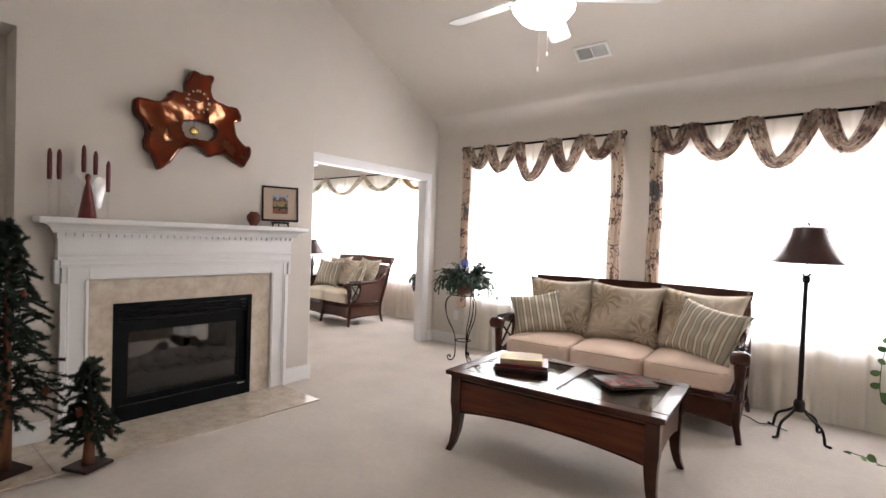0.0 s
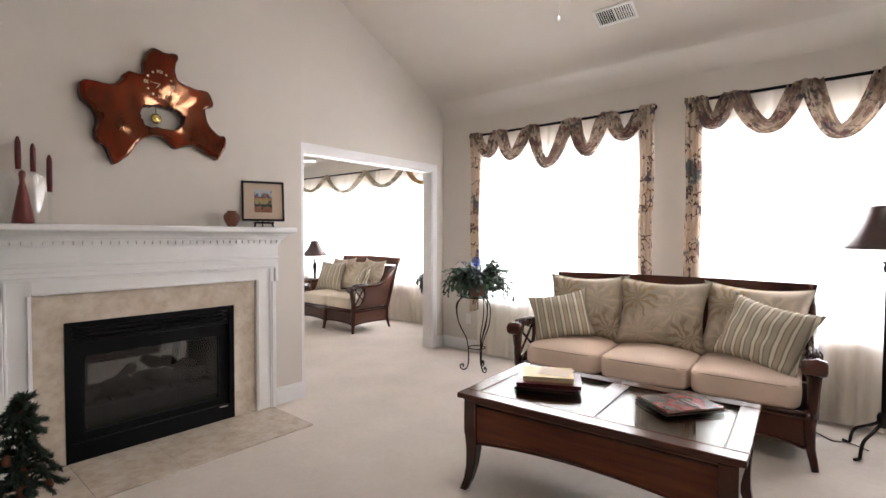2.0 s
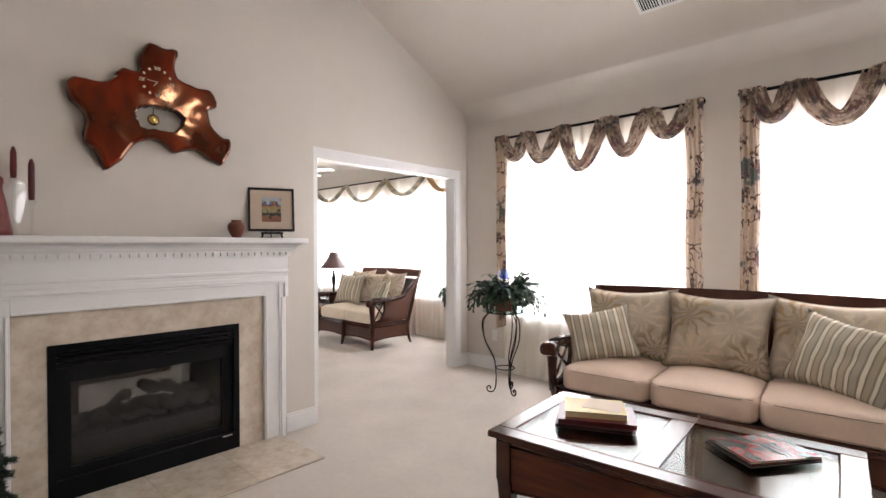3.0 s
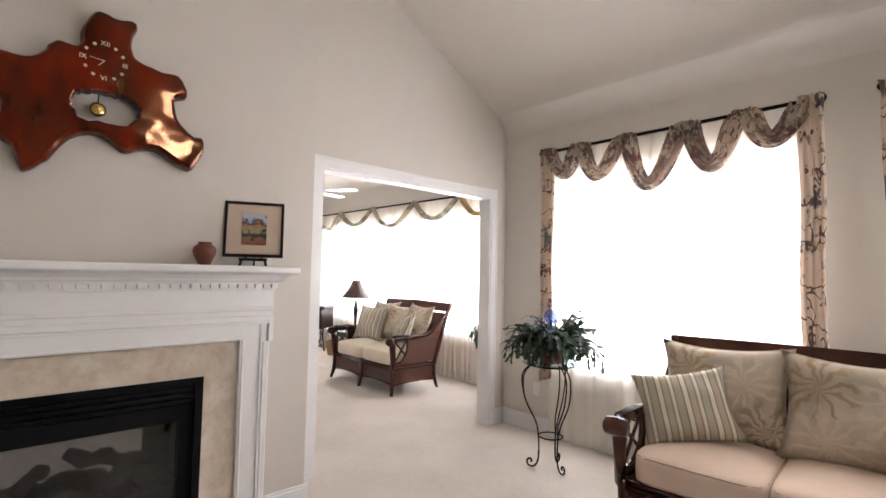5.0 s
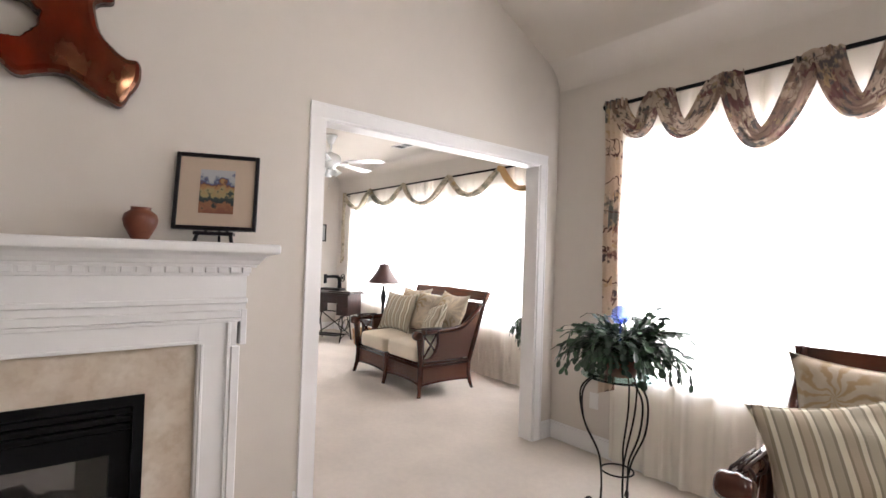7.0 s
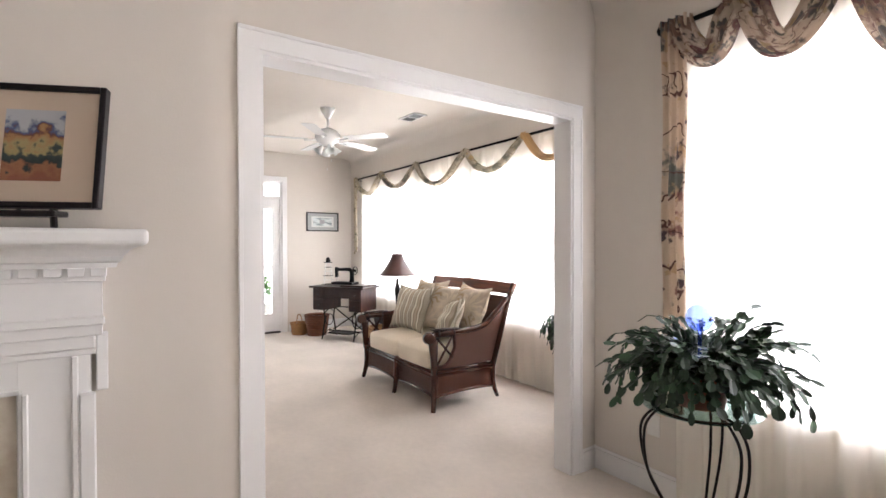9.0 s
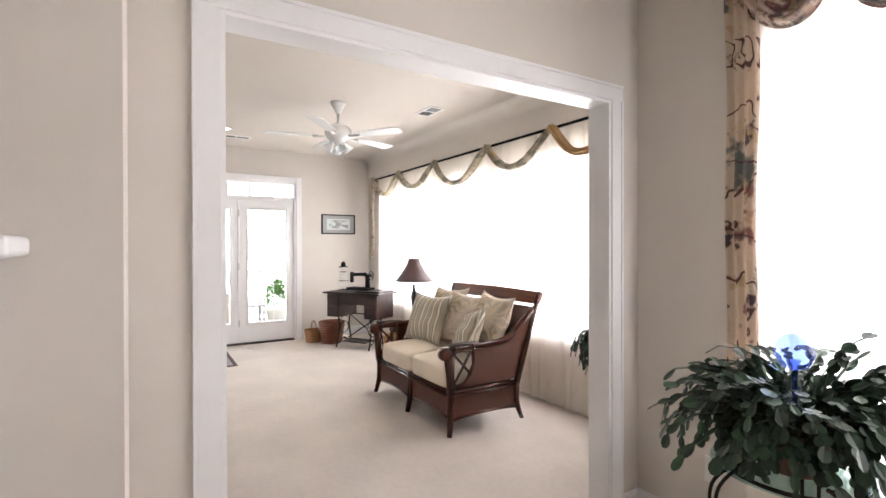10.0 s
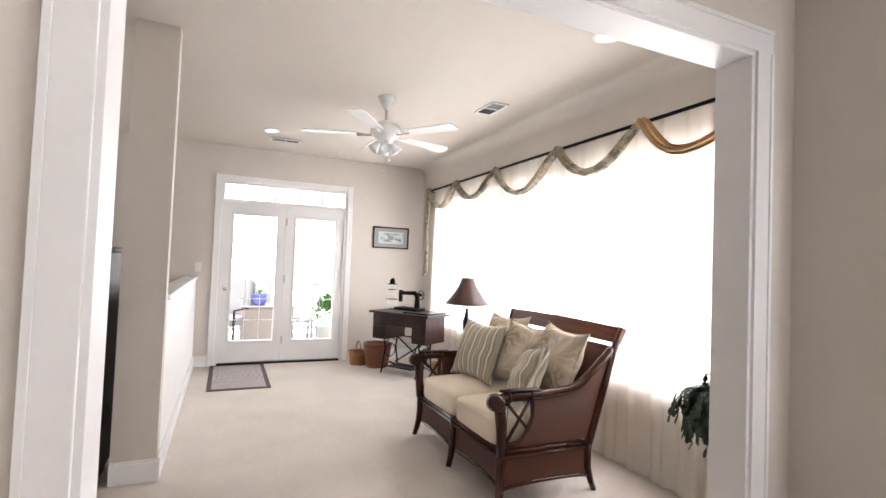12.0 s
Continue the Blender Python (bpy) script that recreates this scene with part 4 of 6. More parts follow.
    for k, (ya, yb, x, z0, z1, r) in enumerate(((-0.36, 0.30, -0.20, 0.33, 0.33, 0.060), (-0.33, -0.10, -0.13, 0.33, 0.47, 0.036), (-0.24, 0.06, -0.16, 0.36, 0.40, 0.045), (0.02, 0.34, -0.13, 0.38, 0.36, 0.050), (-0.02, 0.30, -0.20, 0.49, 0.40, 0.042), (-0.40, -0.20, -0.10, 0.34, 0.38, 0.045))):
        pts = [(x + 0.02 * math.sin(i * 1.3 + k), ya + (yb - ya) * i / 10, z0 + (z1 - z0) * i / 10 + 0.012 * math.sin(i * 1.4 + k * 2)) for i in range(11)]
        part("log", tube(pts, [r * (0.85 + 0.2 * math.sin(i * 2.1 + k)) for i in range(11)], 10), log_mat, f, smooth=True)
    part("burner_tray", boxes((-0.29, -0.04, -0.42, 0.42, 0.0605, 0.30, 0.01)), black_metal, f)
    part("grate", boxes(*[(-0.27, -0.06, y - 0.008, y + 0.008, 0.3005, 0.318) for y in (-0.36, -0.24, -0.12, 0.0, 0.12, 0.24, 0.36)]), black_metal, f)
    part("glass", boxes((-0.018, -0.014, -h + 0.10, h - 0.10, 0.17, 0.62)), smoked_glass, f).visible_shadow = False
    part("badge", boxes((0.0285, 0.0295, h - 0.11, h - 0.05, 0.105, 0.113)), steel, f)
fireplace()

# marble hearth, flush tiles
for k in range(5):
    y0 = 1.62 + 0.426 * k
    part("hearth", boxes((BREAST + 0.001 if k in (0, 4) else BREAST + 0.024, -4.155, y0 + 0.0003, y0 + 0.4257, 0.0, 0.012, 0.002)), marble_tile, None, "polished cream marble hearth tile", kind="structure")


# ---- seating ----
def sofa(W, seats, place, turn, fabric, label, front_legs, base_back=0.36):
    """A rattan settee: arched apron, flared legs, arms that end in bound scrolls and sweep up into a leaning back. Front towards -y."""
    t = thing("sofa", place, turn, label, "sofa")
    h, yf, yb = W / 2, -0.40, base_back
    rake = (0.36 - yb) * 1.0
    # apron, front and sides, with arched lower edges
    rise, cut = (0.040, 0.0) if seats == 3 else (0.022, 0.075)
    def apron(u0, u1, n=14, lift=rise):
        low = [(u0 + (u1 - u0) * i / n, 0.115 + lift * math.sin(math.pi * i / n) ** 0.7) for i in range(n + 1)]
        return low + [(u1, 0.30), (u0, 0.30)]
    spans = seats if front_legs > 2 else 1
    xs = [-h + 0.06 + (W - 0.12) * k / (front_legs - 1) for k in range(front_legs)]
    for a, b in zip(xs, xs[1:]):
        part("apron", extrude_outline(apron(a + 0.02, b - 0.02), "y", yf + 0.012, yf + 0.03), cane, t, "woven cane apron with an arched edge")
        part("apron_trim", tube([(a + 0.02 + (b - a - 0.04) * i / 14, yf + 0.006, 0.115 + rise * math.sin(math.pi * i / 14) ** 0.7) for i in range(15)], 0.010, 8), dark_wood, t, smooth=True)
    for s in (-1, 1):
        x = s * (h - 0.045)
        part("apron", extrude_outline(apron(yf + 0.03, yb - 0.01, lift=rise * 0.75), "x", min(x, x - s * 0.018), max(x, x - s * 0.018)), cane, t, "woven cane side apron")
        part("apron_trim", tube([(x + s * 0.004, yf + 0.02 + (yb - yf - 0.03) * i / 14, 0.113 + rise * 0.75 * math.sin(math.pi * i / 14) ** 0.7) for i in range(15)], 0.010, 8), dark_wood, t, smooth=True)
        for z in (0.288, 0.318):
            part("side_rail", tube([(x + s * 0.006, yf, z), (x + s * 0.006, yb + 0.01, z)], 0.012, 8), dark_wood, t, smooth=True)
    for z in (0.288, 0.318):
        part("front_rail", tube([(-h + 0.04, yf, z), (h - 0.04, yf, z)], 0.012, 8), dark_wood, t, smooth=True)
    part("seat_deck", boxes((-h + 0.07, h - 0.07, yf + 0.035, yb - 0.02, 0.27, 0.315)), walnut, t)
    for x in xs:
        e = 0.0 if abs(x) < h - 0.1 else (0.03 if x > 0 else -0.03)
        part("leg", tube([(x + e, yf - 0.020, 0.0), (x + e * 0.7, yf - 0.008, 0.05), (x + e * 0.2, yf + 0.004, 0.12), (x, yf + 0.012, 0.20), (x, yf + 0.012, 0.33)], [0.020, 0.021, 0.025, 0.030, 0.030], 10), dark_wood, t, smooth=True)
    for s in (-1, 1):
        inset = 0.05 if seats == 2 else 0.0
        part("leg", tube([(s * (h - 0.02 - inset), yb + 0.075, 0.0), (s * (h - 0.03 - inset * 0.7), yb + 0.04, 0.07), (s * (h - 0.05), yb + 0.0, 0.16), (s * (h - 0.05), yb, 0.30)], [0.017, 0.020, 0.025, 0.026], 10), dark_wood, t, smooth=True)
        x = s * (h - 0.045)
        # front post, tapered, and the arm
        part("arm_post", tube([(x, yf + 0.005, 0.30), (x, yf - 0.002, 0.45), (x, yf - 0.01, 0.585)], [0.028, 0.032, 0.043], 10), dark_wood, t, smooth=True)
        arm = curve([(x, yf - 0.055, 0.612), (x, yf + 0.02, 0.622), (x, yf + 0.25, 0.625), (x, yf + 0.50, 0.650), (x * 0.998, yb - 0.06 + rake * 0.5, 0.735), (x * 0.99, yb + 0.055 + rake * 0.8, 0.865)], 30)
        part("arm_rail", tube(arm, [0.044 if seats == 3 else 0.036] * 4 + [0.030] * (len(arm) - 4), 10, flat=0.85), dark_wood, t, smooth=True)
        e = 0.060 if seats == 3 else 0.042
        part("scroll", lathe([(0.0, -e), (0.034, -e), (0.044, -e + 0.008), (0.049, -e + 0.022), (0.050, 0), (0.049, e - 0.022), (0.044, e - 0.008), (0.034, e), (0.0, e)], 22), dark_wood, t, "bound rattan scroll", smooth=True).matrix_local = pose(x, yf - 0.045, 0.600, 0, 90, 0)
        for k, dy in enumerate((0.03, 0.18)):
            part("binding", tube([(x + 0.04 * math.cos(a), yf + dy, 0.624 + 0.036 * math.sin(a)) for a in [2 * math.pi * i / 14 for i in range(14)]], 0.006, 6, closed=True), walnut, t, smooth=True)
        for dx in (-0.018, 0.0, 0.018):
            part("arm_cane", tube([(x + dx, yf - 0.01, 0.658), (x + dx, yf + 0.12, 0.661), (x + dx, yf + 0.24, 0.658)], 0.0065, 6), walnut, t, smooth=True)
        # closed woven side behind an open front with crossed canes
        side = [(yf + 0.03, 0.335), (yb + 0.0, 0.335), (yb + 0.045 + rake * 0.4, 0.60), (yb + 0.05 + rake * 0.75, 0.83), (yb - 0.05 + rake * 0.5, 0.73), (yf + 0.50, 0.642), (yf + 0.27 - cut, 0.612), (yf + 0.275 - cut, 0.50), (yf + 0.235 - cut, 0.42), (yf + 0.12, 0.36), (yf + 0.03, 0.355)]
        part("side_panel", extrude_outline(side, "x", min(x, x - s * 0.016), max(x, x - s * 0.016)), cane, t, "woven cane side panel")
        part("side_curve", tube(curve([(x, yf + 0.275 - cut, 0.61), (x, yf + 0.28 - cut, 0.50), (x, yf + 0.24 - cut, 0.42), (x, yf + 0.13 - cut * 0.3, 0.365), (x, yf + 0.02, 0.36)], 16), 0.011, 8), dark_wood, t, smooth=True)
        for a, b in (((yf + 0.03, 0.37), (yf + 0.26 - cut, 0.60)), ((yf + 0.03, 0.59), (yf + 0.26 - cut, 0.42))):
            part("cross_cane", tube([(x, a[0], a[1]), (x, b[0], b[1])], 0.010, 8), dark_wood, t, smooth=True)
        part("back_stile", tube([(x, yb, 0.30), (x, yb + 0.035 + rake * 0.33, 0.55), (x * 0.992, yb + 0.075 + rake * 0.8, 0.85), (x * 0.985, yb + 0.115 + rake, 1.0)], [0.026, 0.026, 0.024, 0.022], 10), dark_wood, t, smooth=True)
    def lean(z):
        return yb + 0.03 + (z - 0.5) * 0.165 + rake * (z - 0.3) / 0.7
    part("top_rail", extrude_outline([(-h + 0.035, 0.90), (h - 0.035, 0.90), (h - 0.02, 1.0), (h * 0.5, 1.008), (0, 1.010), (-h * 0.5, 1.008), (-h + 0.02, 1.0)], "y", -0.017, 0.017), warm_wood if seats == 2 else dark_wood, t, "dark polished top rail").matrix_local = Matrix.Translation((0, lean(0.95), 0)) @ Matrix.Translation((0, 0, 0.95)) @ pose(0, 0, 0, -9.4 - 70 * rake) @ Matrix.Translation((0, 0, -0.95))
    part("back_panel", boxes((-h + 0.06, h - 0.06, -0.008, 0.008, -0.28, 0.276)), cane, t, "woven cane back").matrix_local = pose(0, lean(0.62), 0.62, -9.4 - 70 * rake)
    part("back_rail", tube([(-h + 0.05, lean(0.34), 0.335), (h - 0.05, lean(0.34), 0.335)], 0.014, 8), dark_wood, t, smooth=True)
    inner = W - 0.20
    cw = inner / seats
    for k in range(seats):
        x = -inner / 2 + cw * (k + 0.5)
        c = part("seat_cushion", softbox(cw - 0.006, 0.70 - rake * 0.4, 0.165, 9, 0.035, 9, 0.015), fabric, t, "cream woven seat cushion with a boxed edge", smooth=True)
        c.location = (x, -0.055 - rake * 0.2, 0.315)
        for z in (0.025, 0.145):
            a, b = (cw - 0.02) / 2, 0.345 - rake * 0.2
            pts = []
            for q in range(40):
                ang = 2 * math.pi * q / 40
                ca, sa = math.cos(ang), math.sin(ang)
                m = (abs(ca) ** 9 + abs(sa) ** 9) ** (1 / 9)
                pts.append((a * 1.01 * ca / m, b * 1.012 * sa / m, z))
            p = part("piping", tube(pts, 0.0032, 6, closed=True), piping_mat if seats == 3 else fabric, c, smooth=True)
    return t


SOFA, LOVE = ((-2.405, 5.565, 0), 3.7), ((-7.055, 6.355, 0), 0.0)
sofa(1.98, 3, *SOFA, seat_fabric, "dark rattan three-seat sofa with cream cushions on the carpet", 3)
sofa(1.36, 2, *LOVE, loveseat_fabric, "dark rattan loveseat with cream cushions in the sunroom", 3, 0.22)


def cushion(base, x, y, z, w, h, t, tilt, yaw, roll, cloth, label, seed, category="pillow"):
    """A pillow leaning on a seat; x, y, z are its centre on the seat's own axes."""
    (px, py, pz), turn = base
    m = pose(px, py, pz, 0, 0, turn) @ pose(x, y, z) @ pose(0, 0, 0, 0, 0, yaw) @ pose(0, 0, 0, -tilt) @ pose(0, 0, 0, 0, roll, 0)
    c = tagged(new("pillow"), label, category, "pillows on the sofa" if base is SOFA else "pillows on the loveseat")
    c.matrix_world = m
    part("cover", pillow(w, h, t, 16, seed), cloth, c, smooth=True)
    pillow_seam(w, h, c, cloth)
    return c


back_label = "faded palm print back pillow resting on the sofa seat"
cushion(SOFA, -0.60, 0.19, 0.735, 0.68, 0.56, 0.22, 16, 3, -1, palm, back_label, 1)
cushion(SOFA, 0.00, 0.17, 0.730, 0.68, 0.56, 0.22, 17, 0, 1, palm, back_label, 2)
cushion(SOFA, 0.61, 0.19, 0.728, 0.68, 0.55, 0.22, 16, -3, 2, palm, back_label, 3)
cushion(SOFA, -0.73, -0.05, 0.675, 0.50, 0.41, 0.16, 28, 20, -12, stripe, "olive and cream striped throw pillow leaning in the sofa corner", 4)
cushion(SOFA, 0.68, -0.04, 0.690, 0.58, 0.46, 0.17, 24, -24, 10, stripe, "olive and cream striped throw pillow leaning on the sofa arm", 5)
love_label = "sage palm print pillow resting on the loveseat"
cushion(LOVE, -0.36, 0.19, 0.745, 0.52, 0.50, 0.18, 20, 3, -2, palm, love_label, 6)
cushion(LOVE, 0.03, 0.13, 0.735, 0.50, 0.48, 0.18, 22, 10, 3, palm, love_label, 10)
cushion(LOVE, 0.375, 0.15, 0.745, 0.53, 0.50, 0.20, 20, -8, 2, palm, love_label, 7)
cushion(LOVE, -0.33, -0.04, 0.71, 0.54, 0.47, 0.16, 20, 8, 0, stripe, "olive and cream striped throw pillow on the loveseat", 8)
cushion(LOVE, 0.395, -0.08, 0.69, 0.45, 0.38, 0.15, 26, -24, -14, stripe, "small striped throw pillow leaning on the loveseat arm", 9)


# ---- coffee table ----
def coffee_table():
    t = thing("coffee_table", (-2.235, 4.16, 0), 3.4, "dark carved wood coffee table with two glass insets", "coffee table")
    L, D, H = 1.30, 0.76, 0.515
    a, b = L / 2, D / 2
    r = 0.085
    for name, spec in (("top_rail", (-a, a, -b, -b + r)), ("top_rail", (-a, a, b - r, b)), ("top_rail", (-a, -a + r, -b + r, b - r)), ("top_rail", (a - r, a, -b + r, b - r)), ("top_bar", (-0.05, 0.05, -b + r, b - r))):
        part(name, boxes((*spec, H - 0.028, H, 0.005, 2)), dark_wood, t)
    part("edge_moulding", boxes((-a + 0.025, a - 0.025, -b + 0.025, b - 0.025, H - 0.045, H - 0.0285, 0.005)), dark_wood, t)
    for x0, x1 in ((-a + r, -0.05), (0.05, a - r)):
        part("glass", boxes((x0 + 0.002, x1 - 0.002, -b + r + 0.002, b - r - 0.002, H - 0.012, H - 0.004)), table_glass, t, "clear bevelled glass inset").visible_shadow = False
        for s in ((x0, x1, -b + r, -b + r + 0.006), (x0, x1, b - r - 0.006, b - r)):
            part("glass_rim", boxes((s[0], s[1], s[2], s[3], H - 0.004, H + 0.0015)), dark_wood, t)
    part("display_base", boxes((-a + 0.07, a - 0.07, -b + 0.07, b - 0.07, 0.43, 0.44)), walnut, t, "dark wood panel beneath the glass")
    def skirt(n, ln):
        low = [(-ln + 2 * ln * i / n, 0.245 + 0.045 * (1 - (2 * i / n - 1) ** 2)) for i in range(n + 1)]
        return low + [(ln, H - 0.045), (-ln, H - 0.045)]
    for s in (-1, 1):
        y = s * (b - 0.055)
        part("apron", extrude_outline(skirt(18, a - 0.08), "y", y - 0.010, y + 0.010), warm_wood, t, "warm brown apron with an arched edge")
        part("apron_bead", tube([(-a + 0.08 + 2 * (a - 0.08) * i / 18, y + s * 0.011, 0.249 + 0.045 * (1 - (2 * i / 18 - 1) ** 2)) for i in range(19)], 0.007, 6), dark_wood, t, smooth=True)
        part("apron_bead", tube([(-a + 0.09, y + s * 0.011, 0.452), (a - 0.09, y + s * 0.011, 0.452)], 0.006, 6), dark_wood, t, smooth=True)
        x = s * (a - 0.055)
        part("apron", extrude_outline([(u * (b - 0.08) / (a - 0.08), v) for u, v in skirt(14, a - 0.08)], "x", x - 0.010, x + 0.010), warm_wood, t, "warm brown end apron")
    for sx in (-1, 1):
        for sy in (-1, 1):
            prof = [(0.045, 0.0), (0.020, 0.05), (0.002, 0.12), (-0.006, 0.20), (-0.006, 0.28), (0.0, 0.30), (0.0, H - 0.045)]
            bm = bmesh.new()
            rows = []
            for k, (o, z) in enumerate(prof):
                w = 0.019 + 0.016 * min(1, z / 0.28)
                cx, cy = sx * (a - 0.062 + o * 0.7), sy * (b - 0.062 + o * 0.7)
                rows.append([bm.verts.new((cx + i * w, cy + j * w, z)) for i, j in ((-1, -1), (1, -1), (1, 1), (-1, 1))])
            for p, q in zip(rows, rows[1:]):
                for k in range(4):
                    bm.faces.new([p[k], p[(k + 1) % 4], q[(k + 1) % 4], q[k]])
            bm.faces.new(rows[0])
            bm.faces.new(rows[-1])
            bmesh.ops.bevel(bm, geom=[e for e in bm.edges if abs(e.verts[0].co.z - e.verts[1].co.z) > 0.01], offset=0.005, segments=2, affect="EDGES", profile=0.5)
            part("leg", bm, dark_wood, t)
coffee_table()
TT = 0.5165


def book(place, turn, w, d, h, cover, pages, label, name="book"):
    t = thing(name, place, turn, label, "book")
    part("page_block", boxes((-w / 2 + 0.004, w / 2 - 0.004, -d / 2 + 0.004, d / 2 - 0.003, 0.003, h - 0.003)), pages, t)
    part("cover", boxes((-w / 2, w / 2, -d / 2, d / 2, 0, 0.003), (-w / 2, w / 2, -d / 2, d / 2, h - 0.003, h), (-w / 2, -w / 2 + 0.003, -d / 2, d / 2, 0.003, h - 0.003)), cover, t)
    return t


book((-2.56, 4.165, TT), 24, 0.33, 0.27, 0.014, walnut, walnut, "thin dark album at the bottom of the stack on the table")
book((-2.55, 4.17, TT + 0.0145), 27, 0.34, 0.25, 0.024, dark_cover, dark_cover, "dark red leather album stacked on the coffee table")
b = book((-2.565, 4.185, TT + 0.039), 29, 0.27, 0.21, 0.026, yellow_cover, paper, "worn yellow covered book on top of the stack")
tagged(part("leaflet", boxes((-0.07, 0.10, -0.06, 0.09, 0.0, 0.0015)), cream_card), "cream paper leaflet lying on the yellow book", "leaflet").matrix_world = pose(-2.545, 4.20, TT + 0.0655, 0, 0, 12)


def magazine_cover():
    m = material("magazine_cover", (0.1, 0.1, 0.1), 0.25)
    nt = m.node_tree
    n = noise_node(nt, 10, 3, (1, 1.6, 1))
    c = ramp(nt, n.outputs["Fac"], [(0.44, (0.06, 0.06, 0.065)), (0.52, (0.20, 0.03, 0.03)), (0.58, (0.26, 0.07, 0.065)), (0.64, (0.09, 0.085, 0.09))])
    nt.links.new(c, nt.nodes["Principled BSDF"].inputs["Base Color"])
    return m
mag = magazine_cover()
g = book((-1.915, 4.28, TT), -37, 0.235, 0.31, 0.010, frame_black, paper, "magazine lying under another on the coffee table", "magazine")
m2 = book((-1.91, 4.285, TT + 0.0105), -38, 0.225, 0.30, 0.012, mag, paper, "grey and red glossy magazine on the coffee table", "magazine")
for k, wdt in enumerate((0.11, 0.09, 0.06)):
    part("printed_line", boxes((-0.02, -0.02 + wdt, 0.045 - 0.028 * k, 0.057 - 0.028 * k, 0.0121, 0.0126)), frame_black, m2)


# ---- lamps ----
def flared_shade(r0, r1, h, n=40):
    """A shade with a bell-shaped side."""
    prof = [(r0 + (r1 - r0) * (1 - i / 12) ** 1.5, h * i / 12) for i in range(13)]
    bm = bmesh.new()
    rows = []
    for r, z in prof + [(r - 0.003, z) for r, z in reversed(prof)]:
        rows.append([bm.verts.new((r * math.cos(2 * math.pi * k / n), r * math.sin(2 * math.pi * k / n), z)) for k in range(n)])
    for p, q in zip(rows, rows[1:] + rows[:1]):
        for k in range(n):
            bm.faces.new([p[k], p[(k + 1) % n], q[(k + 1) % n], q[k]])
    return bm


def finial_leaf(parent, z):
    part("finial", lathe([(0.0, 0), (0.006, 0.002), (0.008, 0.012), (0.004, 0.022), (0.0, 0.028)], 10, at=(0, 0, z)), iron, parent, smooth=True)
    for k in range(3):
        a = 2 * math.pi * k / 3
        part("finial_leaf", tube([(0, 0, z + 0.015), (0.014 * math.cos(a), 0.014 * math.sin(a), z + 0.028), (0.030 * math.cos(a), 0.030 * math.sin(a), z + 0.026)], [0.004, 0.005, 0.001], 6, flat=0.5), iron, parent)


def floor_lamp(place):
    t = thing("floor_lamp", place, 10, "black wrought iron floor lamp with a brown leather bell shade", "floor lamp")
    part("pole", lathe([(0.017, 0.24), (0.016, 0.6), (0.014, 1.165)], 14), iron, t, smooth=True)
    part("hub", lathe([(0.0, 0.175), (0.03, 0.18), (0.036, 0.20), (0.036, 0.245), (0.028, 0.265), (0.0, 0.27)], 14), iron, t, smooth=True)
    part("collar", lathe([(0.0, 1.12), (0.022, 1.125), (0.026, 1.15), (0.020, 1.175), (0.0, 1.18)], 14), iron, t, smooth=True)
    for k in range(4):
        a = math.pi / 4 + math.pi / 2 * k
        c, s = math.cos(a), math.sin(a)
        part("leg", tube(curve([(0.02 * c, 0.02 * s, 0.21), (0.08 * c, 0.08 * s, 0.165), (0.16 * c, 0.16 * s, 0.115), (0.185 * c, 0.185 * s, 0.06), (0.195 * c, 0.195 * s, 0.012), (0.235 * c, 0.235 * s, 0.010)], 22), 0.0095, 8), iron, t, smooth=True)
        part("leaf", tube([(0.015 * c, 0.015 * s, 1.17), (0.035 * c, 0.035 * s, 1.19), (0.058 * c, 0.058 * s, 1.185)], [0.006, 0.007, 0.001], 6, flat=0.4), iron, t, smooth=True)
    part("stem", lathe([(0.005, 1.17), (0.005, 1.535)], 8), steel, t, smooth=True)
    sh = part("shade", flared_shade(0.10, 0.228, 0.262), shade_leather, t, "brown laced leather bell shade", smooth=True)
    sh.location = (0, 0, 1.265)
    part("shade_lacing", tube([(0.1 + 0.128 * (1 - i / 12) ** 1.5 + 0.003, 0, 1.265 + 0.262 * i / 12) for i in range(13)], 0.005, 6), walnut, t, smooth=True)
    finial_leaf(t, 1.535)
    return t


lamp = floor_lamp((-1.115, 5.725, 0))
cord = [pose(-1.115, 5.725, 0, 0, 0, 10).inverted() @ Vector(p) for p in ((-1.18, 5.75, 0.008), (-1.28, 5.83, 0.006), (-1.36, 5.80, 0.006), (-1.45, 5.90, 0.006), (-1.60, 5.98, 0.006))]
part("power_cord", tube(curve(cord, 24), 0.004, 6), cord_mat, lamp, "dark lamp cord trailing on the carpet", smooth=True)

tl = thing("table_lamp", (-8.36, 6.70, 0.482), 0, "bronze table lamp with a dark bell shade on the end table", "table lamp")
part("base", lathe([(0.0, 0), (0.07, 0.0), (0.075, 0.012), (0.03, 0.03), (0.018, 0.07), (0.020, 0.20), (0.035, 0.28), (0.038, 0.33), (0.018, 0.40), (0.014, 0.43), (0.02, 0.45), (0.0, 0.46)], 18), iron, tl, smooth=True)
part("stem", lathe([(0.005, 0.44), (0.005, 0.77)], 8), steel, tl, smooth=True)
part("shade", flared_shade(0.065, 0.225, 0.262), shade_leather, tl, "dark brown leather bell shade", smooth=True).location = (0, 0, 0.496)
finial_leaf(tl, 0.758)

